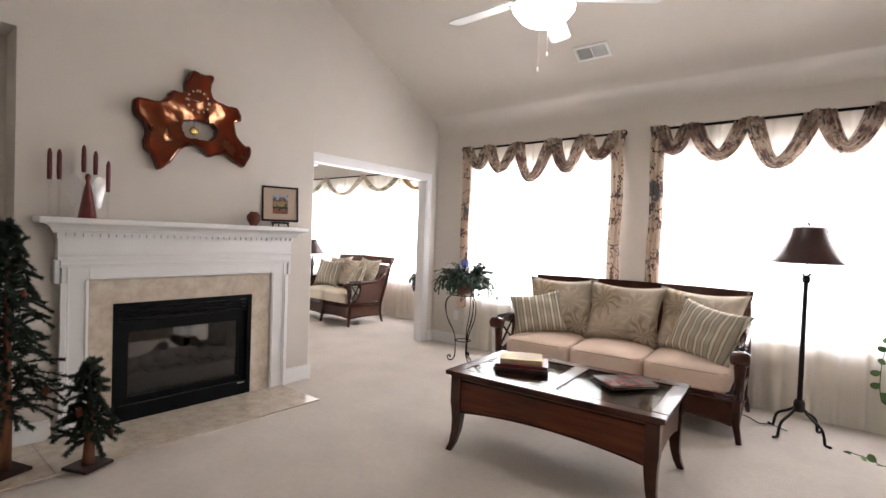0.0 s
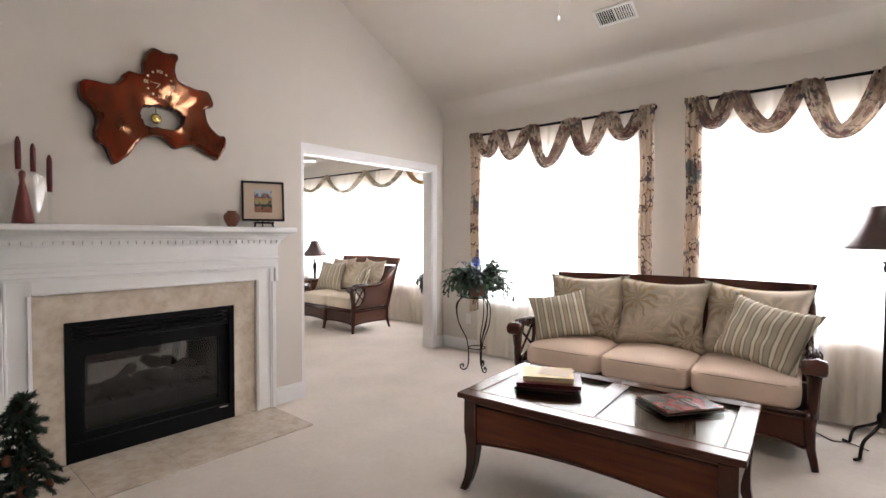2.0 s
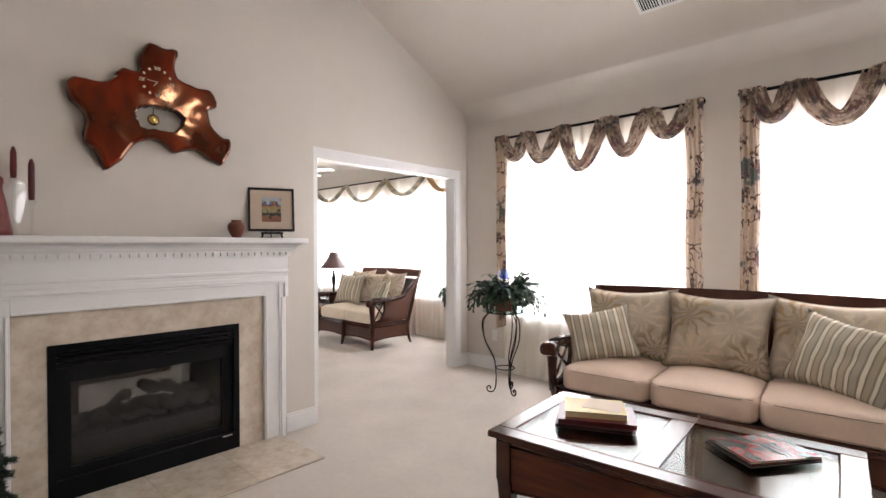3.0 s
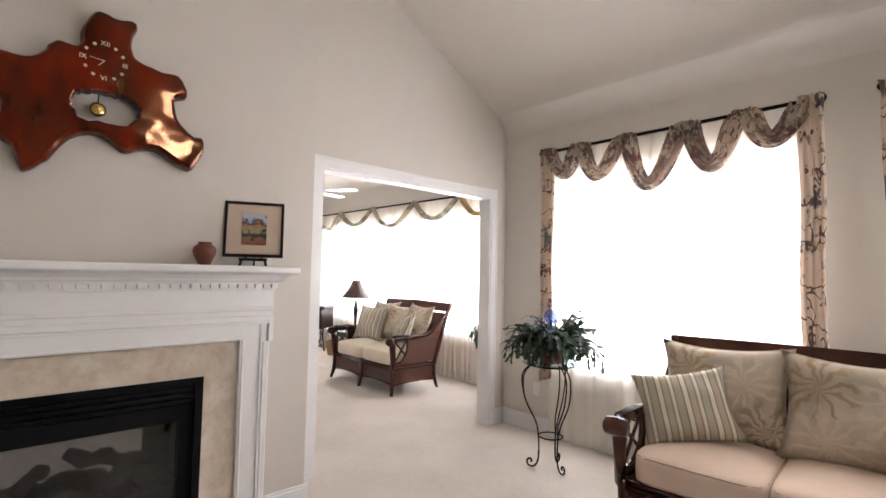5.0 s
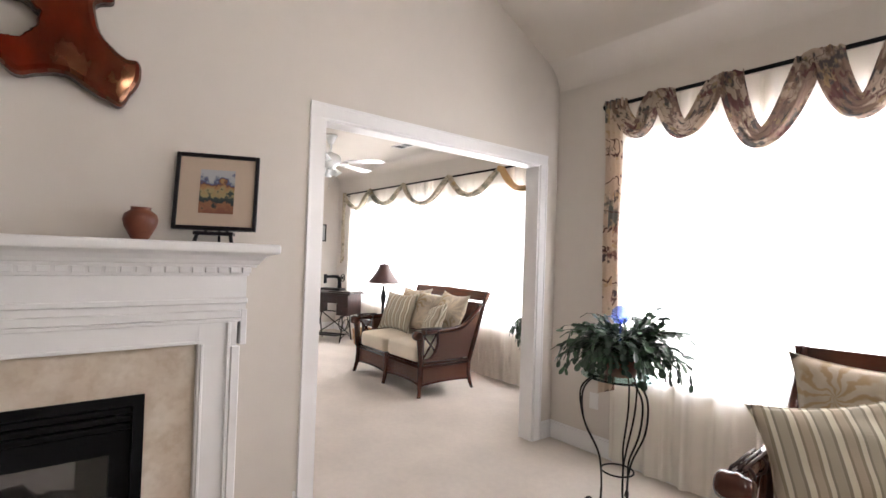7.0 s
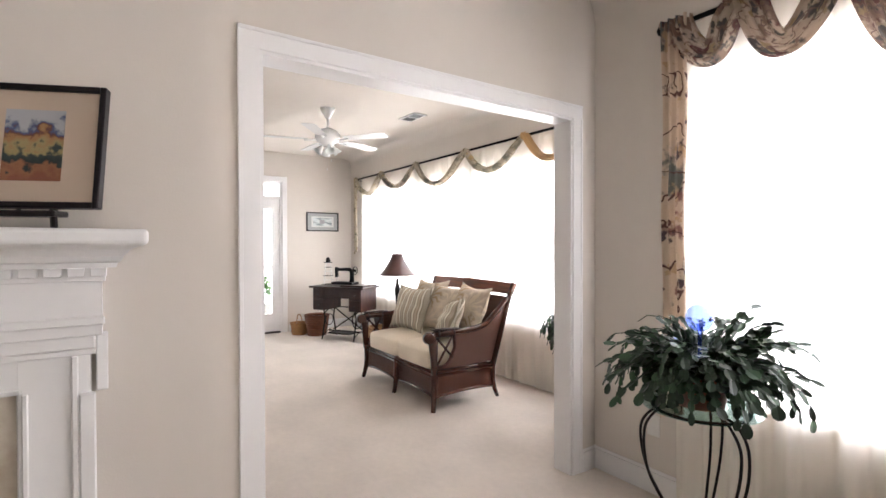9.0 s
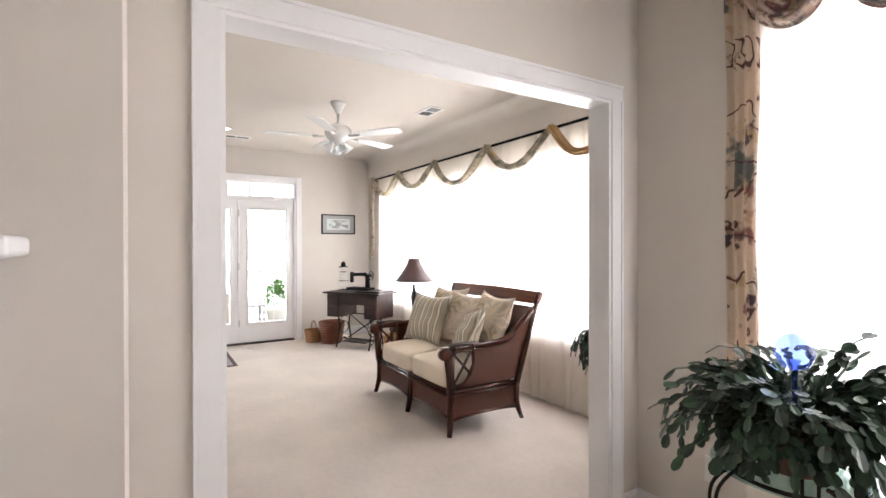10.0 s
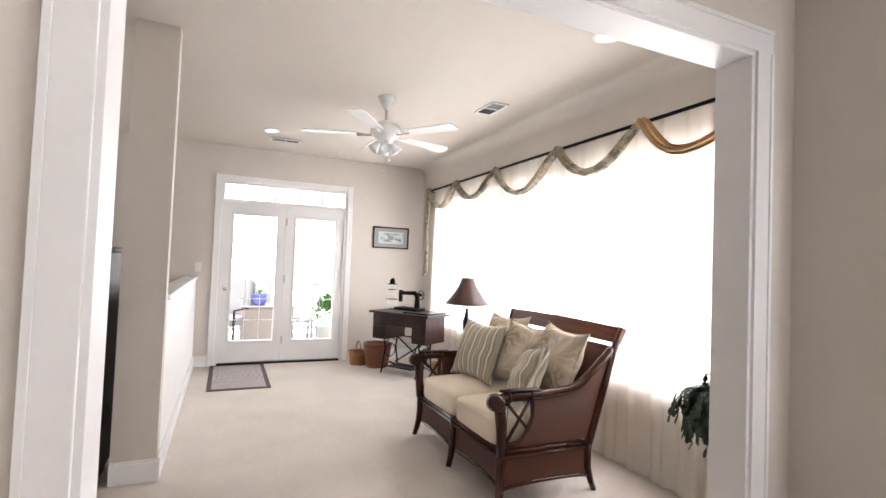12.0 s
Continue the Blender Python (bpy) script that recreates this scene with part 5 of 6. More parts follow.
et = thing("end_table", (-8.36, 6.70, 0), 0, "dark wood end table beside the loveseat", "end table")
part("top", boxes((-0.24, 0.24, -0.24, 0.24, 0.458, 0.481, 0.006, 2)), walnut, et)
part("apron", boxes((-0.21, 0.21, -0.21, 0.21, 0.40, 0.457)), walnut, et)
part("shelf", boxes((-0.20, 0.20, -0.20, 0.20, 0.16, 0.178, 0.004)), walnut, et)
for sx in (-1, 1):
    for sy in (-1, 1):
        part("leg", tube([(sx * 0.20, sy * 0.20, 0), (sx * 0.19, sy * 0.19, 0.2), (sx * 0.19, sy * 0.19, 0.40)], [0.014, 0.018, 0.02], 8), walnut, et, smooth=True)


# ---- plants ----
def plant_stand(place, turn, height, r_top, glass):
    t = thing("plant_stand", place, turn, "black wrought iron plant stand with curled feet" + (" and a glass plate" if glass else ""), "plant stand")
    rt = r_top
    part("top_ring", tube([(rt * math.cos(a), rt * math.sin(a), height) for a in [2 * math.pi * i / 32 for i in range(32)]], 0.006, 8, closed=True), iron, t, smooth=True)
    part("lower_ring", tube([(0.085 * math.cos(a), 0.085 * math.sin(a), 0.225) for a in [2 * math.pi * i / 28 for i in range(28)]], 0.005, 8, closed=True), iron, t, smooth=True)
    for k in range(3):
        a = 2 * math.pi * k / 3
        for da, bulge in ((-0.10, 1.0), (0.10, 0.96)):
            c, s = math.cos(a + da), math.sin(a + da)
            c0, s0 = math.cos(a), math.sin(a)
            pts = [(0.10 * c0, 0.10 * s0, height - 0.004), (rt * 0.9 * c, rt * 0.9 * s, height - 0.012), (rt * 1.25 * bulge * c, rt * 1.25 * bulge * s, height - 0.09), (rt * 1.12 * c, rt * 1.12 * s, height - 0.25), (0.105 * c, 0.105 * s, 0.32), (0.085 * c0, 0.085 * s0, 0.21), (0.08 * c0, 0.08 * s0, 0.10)]
            part("rod", tube(curve(pts, 36), 0.0052, 7), iron, t, smooth=True)
        c, s = math.cos(a), math.sin(a)
        pts = [(0.082, 0.12), (0.085, 0.06), (0.105, 0.015), (0.135, 0.006), (0.160, 0.020), (0.163, 0.048), (0.143, 0.060), (0.130, 0.044), (0.140, 0.034)]
        part("foot", tube(curve([(u * c, u * s, z) for u, z in pts], 32), 0.0065, 8), iron, t, smooth=True)
    if glass:
        part("glass_plate", lathe([(0.0, 0.0), (0.205, 0.0), (0.208, 0.004), (0.205, 0.008), (0.0, 0.008)], 40, at=(0, 0, height + 0.006)), green_glass, t, "green tinted round glass plate", smooth=False)
    return t


def leaf_segment(bm, p, d, up, length, width):
    """One flat, slightly cupped leaf segment."""
    side = d.cross(up).normalized()
    nrm = side.cross(d).normalized()
    shape = ((0.0, 0.22), (0.25, 0.75), (0.55, 1.0), (0.82, 0.85), (1.0, 0.35))
    rows = []
    for s, w in shape:
        c = p + d * length * s
        rows.append((bm.verts.new(c - side * width * w / 2 + nrm * 0.003), bm.verts.new(c), bm.verts.new(c + side * width * w / 2 + nrm * 0.003)))
    for a, b in zip(rows, rows[1:]):
        bm.faces.new([a[0], a[1], b[1], b[0]])
        bm.faces.new([a[1], a[2], b[2], b[1]])


def cactus(place, spread, rise, chains, seed, droop, label, pot_r=0.11):
    t = thing("potted_plant", place, 0, label, "plant")
    part("pot", lathe([(0.0, 0), (pot_r * 0.75, 0.0), (pot_r, 0.11), (pot_r * 1.03, 0.115), (pot_r * 0.9, 0.118), (0.0, 0.10)], 24), terracotta, t, "brown clay pot", smooth=True)
    rnd = random.Random(seed)
    bm, stems = bmesh.new(), bmesh.new()
    for c in range(chains):
        a = rnd.uniform(0, 2 * math.pi)
        out = Vector((math.cos(a), math.sin(a), 0))
        n = rnd.randint(4, 8)
        lift = 0.9 if droop > 1 else rnd.uniform(0.7, 1.3)
        u = rnd.uniform(0.03, 0.13)
        p = Vector((out.x * u, out.y * u, 0.10 + rnd.uniform(0, 0.06)))
        el = rnd.uniform(radians(-20), radians(40)) if droop > 1 else rnd.uniform(radians(15), radians(80))
        step = rnd.uniform(0.036, 0.050) * spread / 0.34
        for k in range(n):
            d = (out * math.cos(el) + Vector((0, 0, 1)) * math.sin(el)).normalized()
            d = (d + Vector((rnd.uniform(-.25, .25), rnd.uniform(-.25, .25), rnd.uniform(-.15, .15)))).normalized()
            up = (Vector((0, 0, 1)) + out * 0.7 + Vector((rnd.uniform(-.6, .6), rnd.uniform(-.6, .6), 0))).normalized()
            leaf_segment(bm, p, d, up, step * 1.15, rnd.uniform(0.025, 0.040))
            p = p + d * step
            el = max(el - rnd.uniform(0.0, 0.6) * droop * lift, -1.45)
            if k in (1, 3) and rnd.random() < 0.6:
                q, e2 = p.copy(), el + rnd.uniform(-0.3, 0.3)
                o2 = Vector((math.cos(a + rnd.uniform(-1, 1)), math.sin(a + rnd.uniform(-1, 1)), 0))
                for j in range(rnd.randint(2, 4)):
                    d2 = (o2 * math.cos(e2) + Vector((0, 0, 1)) * math.sin(e2)).normalized()
                    leaf_segment(bm, q, d2, (Vector((0, 0, 1)) + o2 * rnd.uniform(-1, 1)).normalized(), step, rnd.uniform(0.02, 0.033))
                    q = q + d2 * step * 0.9
                    e2 -= rnd.uniform(0.3, 0.7) * droop
    part("foliage", bm, cactus_leaf, t, "dark green flat segmented leaves", smooth=False, kind="stuff")
    return t


plant_stand((-4.12, 5.64, 0), 100, 0.735, 0.165, True)
cactus((-4.12, 5.64, 0.7495), 0.30, 0.2, 230, 5, 0.80, "dark green Christmas cactus in a clay pot on the stand")
gb = thing("watering_globe", (-4.10, 5.60, 0.85), 0, "blue glass watering globe stuck in the pot", "watering globe")
part("stem", lathe([(0.006, -0.02), (0.007, 0.19), (0.015, 0.21)], 12), blue_glass, gb, smooth=True)
part("bulb", lathe([(0.012, 0.185), (0.032, 0.192), (0.046, 0.218), (0.049, 0.238), (0.042, 0.262), (0.025, 0.279), (0.0, 0.286)], 22), blue_glass, gb, "clear blue glass bulb", smooth=True)

plant_stand((-5.54, 6.66, 0), 40, 0.67, 0.12, False)
cactus((-5.54, 6.66, 0.67), 0.28, 0.2, 280, 9, 2.1, "trailing dark green cactus on a slim iron stand", 0.09)


def alpine_tree(place, turn, height, bare, spread, seed, label):
    """A slim artificial fir on a bare wooden trunk, with drooping tufted branches."""
    t = thing("fir_tree", place, turn, label, "artificial tree")
    part("base_plate", boxes((-0.085, 0.085, -0.085, 0.085, 0, 0.018, 0.003)), walnut, t, "dark square base plate")
    part("trunk", tube([(0, 0, 0.018), (0.004, 0.002, bare), (0.0, 0.004, height * 0.6), (0, 0, height)], [0.030, 0.026, 0.016, 0.005], 10), trunk_wood, t, smooth=True)
    rnd = random.Random(seed)
    wood_bm, leaf = bmesh.new(), bmesh.new()
    count = int(78 * height / 0.6)
    for c in range(count):
        s = (c + rnd.random()) / count
        z = bare + (height - bare) * s
        r = spread * (1 - s) ** 0.65 * rnd.uniform(0.5, 1.15) + 0.035
        a = c * 2.399 + rnd.uniform(-.3, .3)
        out = Vector((math.cos(a), math.sin(a), 0))
        pts = [Vector((0, 0, z)), out * r * 0.5 + Vector((0, 0, z + 0.02)), out * r + Vector((0, 0, z + rnd.uniform(-0.06, 0.06) - 0.10 * r))]
        line = curve(pts, 13)
        tube(line, 0.0028, 4, wood_bm)
        for i, p in enumerate(line):
            if i < 3:
                continue
            d = (line[min(i + 1, len(line) - 1)] - line[i - 1]).normalized()
            for q in range(17):
                an = rnd.uniform(0, 2 * math.pi)
                side = d.orthogonal().normalized()
                side = side * math.cos(an) + d.cross(side) * math.sin(an)
                tip = p + side * rnd.uniform(0.013, 0.026) + d * rnd.uniform(0.006, 0.026)
                o = d.cross(side) * 0.0042
                b0 = p + d * rnd.uniform(-0.012, 0.012)
                leaf.faces.new([leaf.verts.new(b0 - o), leaf.verts.new(b0 + o), leaf.verts.new(tip)])
    part("needles", leaf, pine_needle, t, "dark green needle tufts", kind="stuff")
    part("twigs", wood_bm, walnut, t, "thin dark twigs", kind="stuff")
    for k in range(5 if height > 0.8 else 3):
        a, s = k * 2.1 + 0.6, 0.15 + 0.17 * k
        z, r = bare + (height - bare) * s, spread * (1 - s) * 0.9
        part("cone", lathe([(0.0, -0.03), (0.012, -0.02), (0.018, 0.0), (0.013, 0.02), (0.0, 0.03)], 10, at=(r * math.cos(a), r * math.sin(a), z - 0.02)), basket_red, t, "small brown cone", smooth=True)
    return t


alpine_tree((-4.36, 1.87, 0.012), 20, 1.32, 0.30, 0.235, 3, "dark green artificial fir on a bare trunk beside the fireplace")
alpine_tree((-4.14, 2.185, 0.012), 25, 0.57, 0.13, 0.135, 4, "small artificial fir on a bare trunk on the hearth")

# trailing pothos near the far window
pv = thing("pothos_plant", (-0.48, 5.62, 0), 0, "green and white pothos trailing from a pot stand", "plant")
part("pedestal", lathe([(0.0, 0), (0.11, 0.0), (0.115, 0.02), (0.03, 0.05), (0.025, 0.6), (0.10, 0.68), (0.12, 0.70), (0.0, 0.70)], 18), walnut, pv, smooth=True)
part("pot", lathe([(0.0, 0.7), (0.09, 0.7), (0.12, 0.84), (0.10, 0.84), (0.0, 0.82)], 18), terracotta, pv, smooth=True)
rnd = random.Random(8)
lf, st = bmesh.new(), bmesh.new()
vines = [[(-0.05, 0, 0.84), (-0.14, -0.02, 0.86), (-0.20, 0.0, 0.70), (-0.215, -0.02, 0.50), (-0.20, 0.0, 0.38)], [(0.0, -0.05, 0.84), (-0.09, -0.14, 0.80), (-0.14, -0.16, 0.40), (-0.16, -0.14, 0.03), (-0.24, -0.08, 0.012), (-0.36, -0.02, 0.012)], [(0, -0.06, 0.84), (0.10, -0.15, 0.8), (0.12, -0.16, 0.5), (0.1, -0.15, 0.3)], [(0.04, 0, 0.84), (0.16, 0.02, 0.84), (0.2, 0.0, 0.6)]]
for line in vines:
    pts = curve(line, 22)
    tube(pts, 0.0025, 5, st)
    for i, p in enumerate(pts[1:]):
        if i % 2 == 0:
            d = Vector((rnd.uniform(-1, 1), rnd.uniform(-1, 0.2), rnd.uniform(-0.7, 0.3))).normalized()
            leaf_segment(lf, p, d, Vector((rnd.uniform(-.5, .5), -0.6, 0.7)).normalized(), 0.055, 0.05)
part("vine", st, green_stem, pv, kind="stuff")
part("foliage", lf, pothos_leaf, pv, "green variegated heart-shaped leaves", kind="stuff")


# ---- wall clock ----
def burl_clock():
    C = Vector((BREAST, 3.01, 2.15))
    outline = [(-0.1, 0.34), (-0.07, 0.37), (0.0, 0.36), (0.06, 0.37), (0.08, 0.34), (0.06, 0.28), (0.07, 0.21), (0.1, 0.19), (0.19, 0.17), (0.26, 0.17), (0.3, 0.11), (0.3, 0.07), (0.26, 0.05), (0.25, 0.02), (0.27, -0.05), (0.33, -0.11), (0.38, -0.12), (0.39, -0.18), (0.35, -0.27), (0.32, -0.29), (0.25, -0.26), (0.18, -0.22), (0.11, -0.23)]
    outline += [(0.05, -0.25), (0.0, -0.21), (-0.05, -0.19), (-0.11, -0.2), (-0.16, -0.24), (-0.22, -0.33), (-0.29, -0.39), (-0.31, -0.36), (-0.34, -0.29), (-0.38, -0.26), (-0.39, -0.21), (-0.38, -0.14), (-0.4, -0.08), (-0.45, -0.03), (-0.46, 0.04), (-0.44, 0.08), (-0.4, 0.09), (-0.31, 0.09), (-0.25, 0.13), (-0.24, 0.16), (-0.21, 0.19), (-0.15, 0.19), (-0.13, 0.21), (-0.13, 0.27)]
    hole = [(-0.15, -0.06), (-0.13, -0.02), (-0.08, 0.0), (0.01, 0.0), (0.07, -0.01), (0.1, -0.05), (0.08, -0.1), (0.04, -0.13), (-0.05, -0.13), (-0.11, -0.13), (-0.14, -0.1)]
    t = thing("wall_clock", C, 0, "lacquered burl wood slab clock with a brass pendulum", "clock")
    def smooth_loop(pts, n):
        c = curve([(0, y, z) for y, z in pts], n, closed=True)
        return [(p.y + 0.004 * noise.noise(p * 30), p.z + 0.004 * noise.noise(p * 30 + Vector((5, 5, 5)))) for p in c]
    out = smooth_loop(outline, 188)
    inn = [(y + 0.010 * noise.noise(Vector((y * 60, z * 60, 3))), z + 0.010 * noise.noise(Vector((y * 60, z * 60, 9)))) for y, z in smooth_loop(hole, 88)]
    def grow(loop, d):
        n = len(loop)
        r = []
        for i in range(n):
            a, b = loop[i - 1], loop[(i + 1) % n]
            tx, tz = b[0] - a[0], b[1] - a[1]
            m = math.hypot(tx, tz) or 1
            r.append((loop[i][0] - tz / m * d, loop[i][1] + tx / m * d))
        return r
    area = sum(out[i - 1][0] * out[i][1] - out[i][0] * out[i - 1][1] for i in range(len(out)))
    so = 1 if area > 0 else -1
    area = sum(inn[i - 1][0] * inn[i][1] - inn[i][0] * inn[i - 1][1] for i in range(len(inn)))
    si = -1 if area > 0 else 1
    xs = 0.072
    bm = bmesh.new()
    # face with rounded rim: inset loops rise to the front
    def ring(loop, x):
        return [bm.verts.new((x, y, z)) for y, z in loop]
    lo = [ring(out, 0.012), ring(grow(out, so * 0.002), xs - 0.024), ring(grow(out, so * 0.010), xs - 0.008), ring(grow(out, so * 0.024), xs)]
    li = [ring(inn, 0.012), ring(inn, xs - 0.014), ring(grow(inn, si * 0.004), xs - 0.004), ring(grow(inn, si * 0.009), xs)]
    edge_faces = []
    for loops in (lo, li):
        for k, (a, b) in enumerate(zip(loops, loops[1:])):
            for i in range(len(a)):
                f = bm.faces.new([a[i], a[(i + 1) % len(a)], b[(i + 1) % len(a)], b[i]])
                f.material_index = 1 if k < (2 if loops is li else 1) else 0
    es = []
    for top in (lo[-1], li[-1]):
        for i in range(len(top)):
            es.append(bm.edges.get((top[i], top[(i + 1) % len(top)])))
    bmesh.ops.triangle_fill(bm, edges=es, use_beauty=True)
    es = []
    for bot in (lo[0], li[0]):
        for i in range(len(bot)):
            es.append(bm.edges.get((bot[i], bot[(i + 1) % len(bot)])))
    bmesh.ops.triangle_fill(bm, edges=es, use_beauty=True)
    part("slab", bm, [burl, wood_edge], t, "glossy reddish burl wood slab with a dark bark edge")
    part("spacer", boxes((0.001, 0.012, -0.05, 0.05, 0.10, 0.20)), walnut, t)
    ivory = material("ivory", (0.75, 0.66, 0.52), 0.35)
    cy, cz, r = -0.045, 0.14, 0.078
    num = {0: "XII", 3: "III", 6: "VI", 9: "IX"}
    for k in range(12):
        a = math.pi / 2 - k * math.pi / 6
        y, z = cy + r * math.cos(a), cz + r * math.sin(a)
        if k in num:
            cu = bpy.data.curves.new("numeral", "FONT")
            cu.body, cu.size, cu.extrude, cu.align_x, cu.align_y = num[k], 0.030, 0.0012, "CENTER", "CENTER"
            ob = new("numeral", cu)
            cu.materials.append(ivory)
            ob.parent = t
            ob.matrix_local = Matrix.Translation((xs + 0.002, y, z)) @ Matrix(((0, 0, 1, 0), (1, 0, 0, 0), (0, 1, 0, 0), (0, 0, 0, 1)))
        else:
            part("marker", lathe([(0.0, 0.005), (0.005, 0.004), (0.0075, 0.0), (0.0, -0.001)], 10), ivory, t, smooth=True).matrix_local = pose(xs, y, z, 0, 90, 0)
    for ang, ln, w in ((232, 0.035, 0.0022), (176, 0.055, 0.0016)):
        a = radians(ang)
        part("hand", tube([(xs + 0.006, cy, cz), (xs + 0.006, cy + ln * math.cos(a), cz + ln * math.sin(a))], [w, w * 0.6], 6), ivory, t)
    part("pendulum_rod", tube([(0.030, -0.055, 0.0), (0.030, -0.055, -0.05)], 0.0025, 6), iron, t)
    part("pendulum_bob", lathe([(0.0, -0.010), (0.022, -0.008), (0.033, 0.0), (0.022, 0.008), (0.0, 0.010)], 26), brass, t, "round brass pendulum bob", smooth=True).matrix_local = pose(0.034, -0.055, -0.072, 0, 90, 0)
burl_clock()


# ---- things on the mantel ----
MZ = 1.3955
def framed_print():
    t = thing("framed_print", (-4.632, 3.652, MZ + 0.046), 0, "small framed landscape print in a black frame on an easel", "framed picture")
    rot = pose(0, 0, 0, 0, 0, -24) @ pose(0, 0, 0, 0, -9, 0)
    g = new("picture_body")
    g.parent, g.matrix_local = t, rot
    w, h, f = 0.298, 0.30, 0.014
    part("frame", boxes((-0.012, 0.012, -w / 2, -w / 2 + f, 0, h, 0.002), (-0.012, 0.012, w / 2 - f, w / 2, 0, h, 0.002), (-0.012, 0.012, -w / 2 + f, w / 2 - f, 0, f, 0.002), (-0.012, 0.012, -w / 2 + f, w / 2 - f, h - f, h, 0.002)), frame_black, g)
    part("mat_board", boxes((-0.010, 0.002, -w / 2 + f, w / 2 - f, f, h - f)), mat_board, g, "cream mat board")
    m = material("landscape_print", (0.3, 0.3, 0.3), 0.5)
    nt = m.node_tree
    tc, sp, ad = nt.nodes.new("ShaderNodeTexCoord"), nt.nodes.new("ShaderNodeSeparateXYZ"), nt.nodes.new("ShaderNodeMath")
    nt.links.new(tc.outputs["Generated"], sp.inputs[0])
    n = noise_node(nt, 26, 4)
    ad.operation = "MULTIPLY_ADD"
    ad.inputs[1].default_value = 1.0
    nt.links.new(n.outputs["Fac"], ad.inputs[0])
    sb = nt.nodes.new("ShaderNodeMath")
    sb.operation = "SUBTRACT"
    sb.inputs[1].default_value = 0.50
    nt.links.new(sp.outputs[2], sb.inputs[0])
    nt.links.new(sb.outputs[0], ad.inputs[2])
    c = ramp(nt, ad.outputs[0], [(0.0, (0.26, 0.10, 0.06)), (0.16, (0.34, 0.15, 0.08)), (0.24, (0.03, 0.045, 0.045)), (0.40, (0.05, 0.07, 0.065)), (0.48, (0.40, 0.33, 0.16)), (0.62, (0.42, 0.22, 0.10)), (0.70, (0.16, 0.07, 0.06)), (0.76, (0.10, 0.13, 0.26)), (0.86, (0.48, 0.50, 0.54))])
    nt.links.new(c, nt.nodes["Principled BSDF"].inputs["Base Color"])
    part("print", boxes((0.002, 0.0035, -0.062, 0.062, 0.065, 0.238)), m, g, "small painted mountain landscape")
    e = thing("tabletop_easel", (-4.635, 3.655, MZ), -24, "small black wooden tabletop easel", "easel")
    part("ledge", boxes((-0.020, 0.040, -0.07, 0.07, 0.026, 0.040, 0.003)), frame_black, e)
    for s in (-1, 1):
        part("leg", tube([(0.03, s * 0.065, 0.0), (0.018, s * 0.058, 0.030)], 0.007, 6), frame_black, e)
        part("upright", tube([(-0.022, s * 0.04, 0.030), (-0.062, s * 0.02, 0.235)], 0.005, 6), frame_black, e)
    part("rear_leg", tube([(-0.085, 0, 0.0), (-0.062, 0, 0.235)], 0.005, 6), frame_black, e)
framed_print()
vz = thing("vase", (-4.63, 3.41, MZ), 0, "small round terracotta clay pot on the mantel", "vase")
part("body", lathe([(0.0, 0), (0.026, 0.0), (0.030, 0.006), (0.050, 0.045), (0.055, 0.068), (0.050, 0.088), (0.032, 0.101), (0.030, 0.108), (0.034, 0.112), (0.026, 0.111), (0.024, 0.10), (0.0, 0.095)], 32), terracotta, vz, smooth=True)


def taper_candle(y, x, z0, z1, k):
    t = thing("candle", (x, y, MZ), 0, "burgundy taper candle in a clear glass holder", "candle", "candles on the mantel")
    part("holder", lathe([(0.0, 0), (0.034, 0.0), (0.036, 0.006), (0.010, 0.014), (0.006, 0.05), (0.009, 0.5 * (z0 - MZ)), (0.006, z0 - MZ - 0.03), (0.018, z0 - MZ - 0.002), (0.019, z0 - MZ + 0.003), (0.0, z0 - MZ)], 18), clear_glass, t, "clear glass stem holder", smooth=True)
    part("wax", lathe([(0.0, 0), (0.0115, 0.001), (0.0135, 0.05), (0.0125, z1 - z0 - 0.03), (0.006, z1 - z0 - 0.005), (0.0, z1 - z0)], 14, at=(0, 0, z0 - MZ + 0.004)), candle_wax, t, smooth=True)
for k, (y, x, z0, z1) in enumerate(((2.10, -4.65, 1.615, 1.805), (2.145, -4.64, 1.62, 1.805), (2.275, -4.67, 1.68, 1.855), (2.335, -4.66, 1.67, 1.825), (2.40, -4.64, 1.565, 1.77))):
    taper_candle(y, x, z0, z1, k)
# winged figurine: one plain mesh
bm = lathe([(0.0, 0), (0.062, 0.0), (0.056, 0.03), (0.030, 0.14), (0.016, 0.19), (0.014, 0.205), (0.020, 0.22), (0.018, 0.24), (0.0, 0.25)], 24, 0.7)
for f in bm.faces:
    f.material_index = 0
for s in (-1, 1):
    pts = curve([(0.0, s * 0.012, 0.17), (-0.015, s * 0.05, 0.235), (-0.02, s * 0.085, 0.215), (-0.02, s * 0.082, 0.13), (-0.01, s * 0.060, 0.05), (0.0, s * 0.030, 0.10)], 30)
    c = bm.verts.new((0.004, s * 0.045, 0.14))
    vs = [bm.verts.new(p) for p in pts]
    for a, b in zip(vs, vs[1:] + vs[:1]):
        bm.faces.new([c, a, b]).material_index = 1
fig = part("figurine", bm, [material("figurine_gown", (0.16, 0.03, 0.025), 0.3, vary=0.3, vary_scale=20), glass_mat("wing_glass", (0.90, 0.92, 0.94), 0.25, 0.22)], None, smooth=True)
fig.matrix_world = pose(-4.60, 2.28, MZ) @ Matrix.Scale(1.12, 4)
tagged(fig, "winged glass figurine with a red gown on the mantel", "figurine")


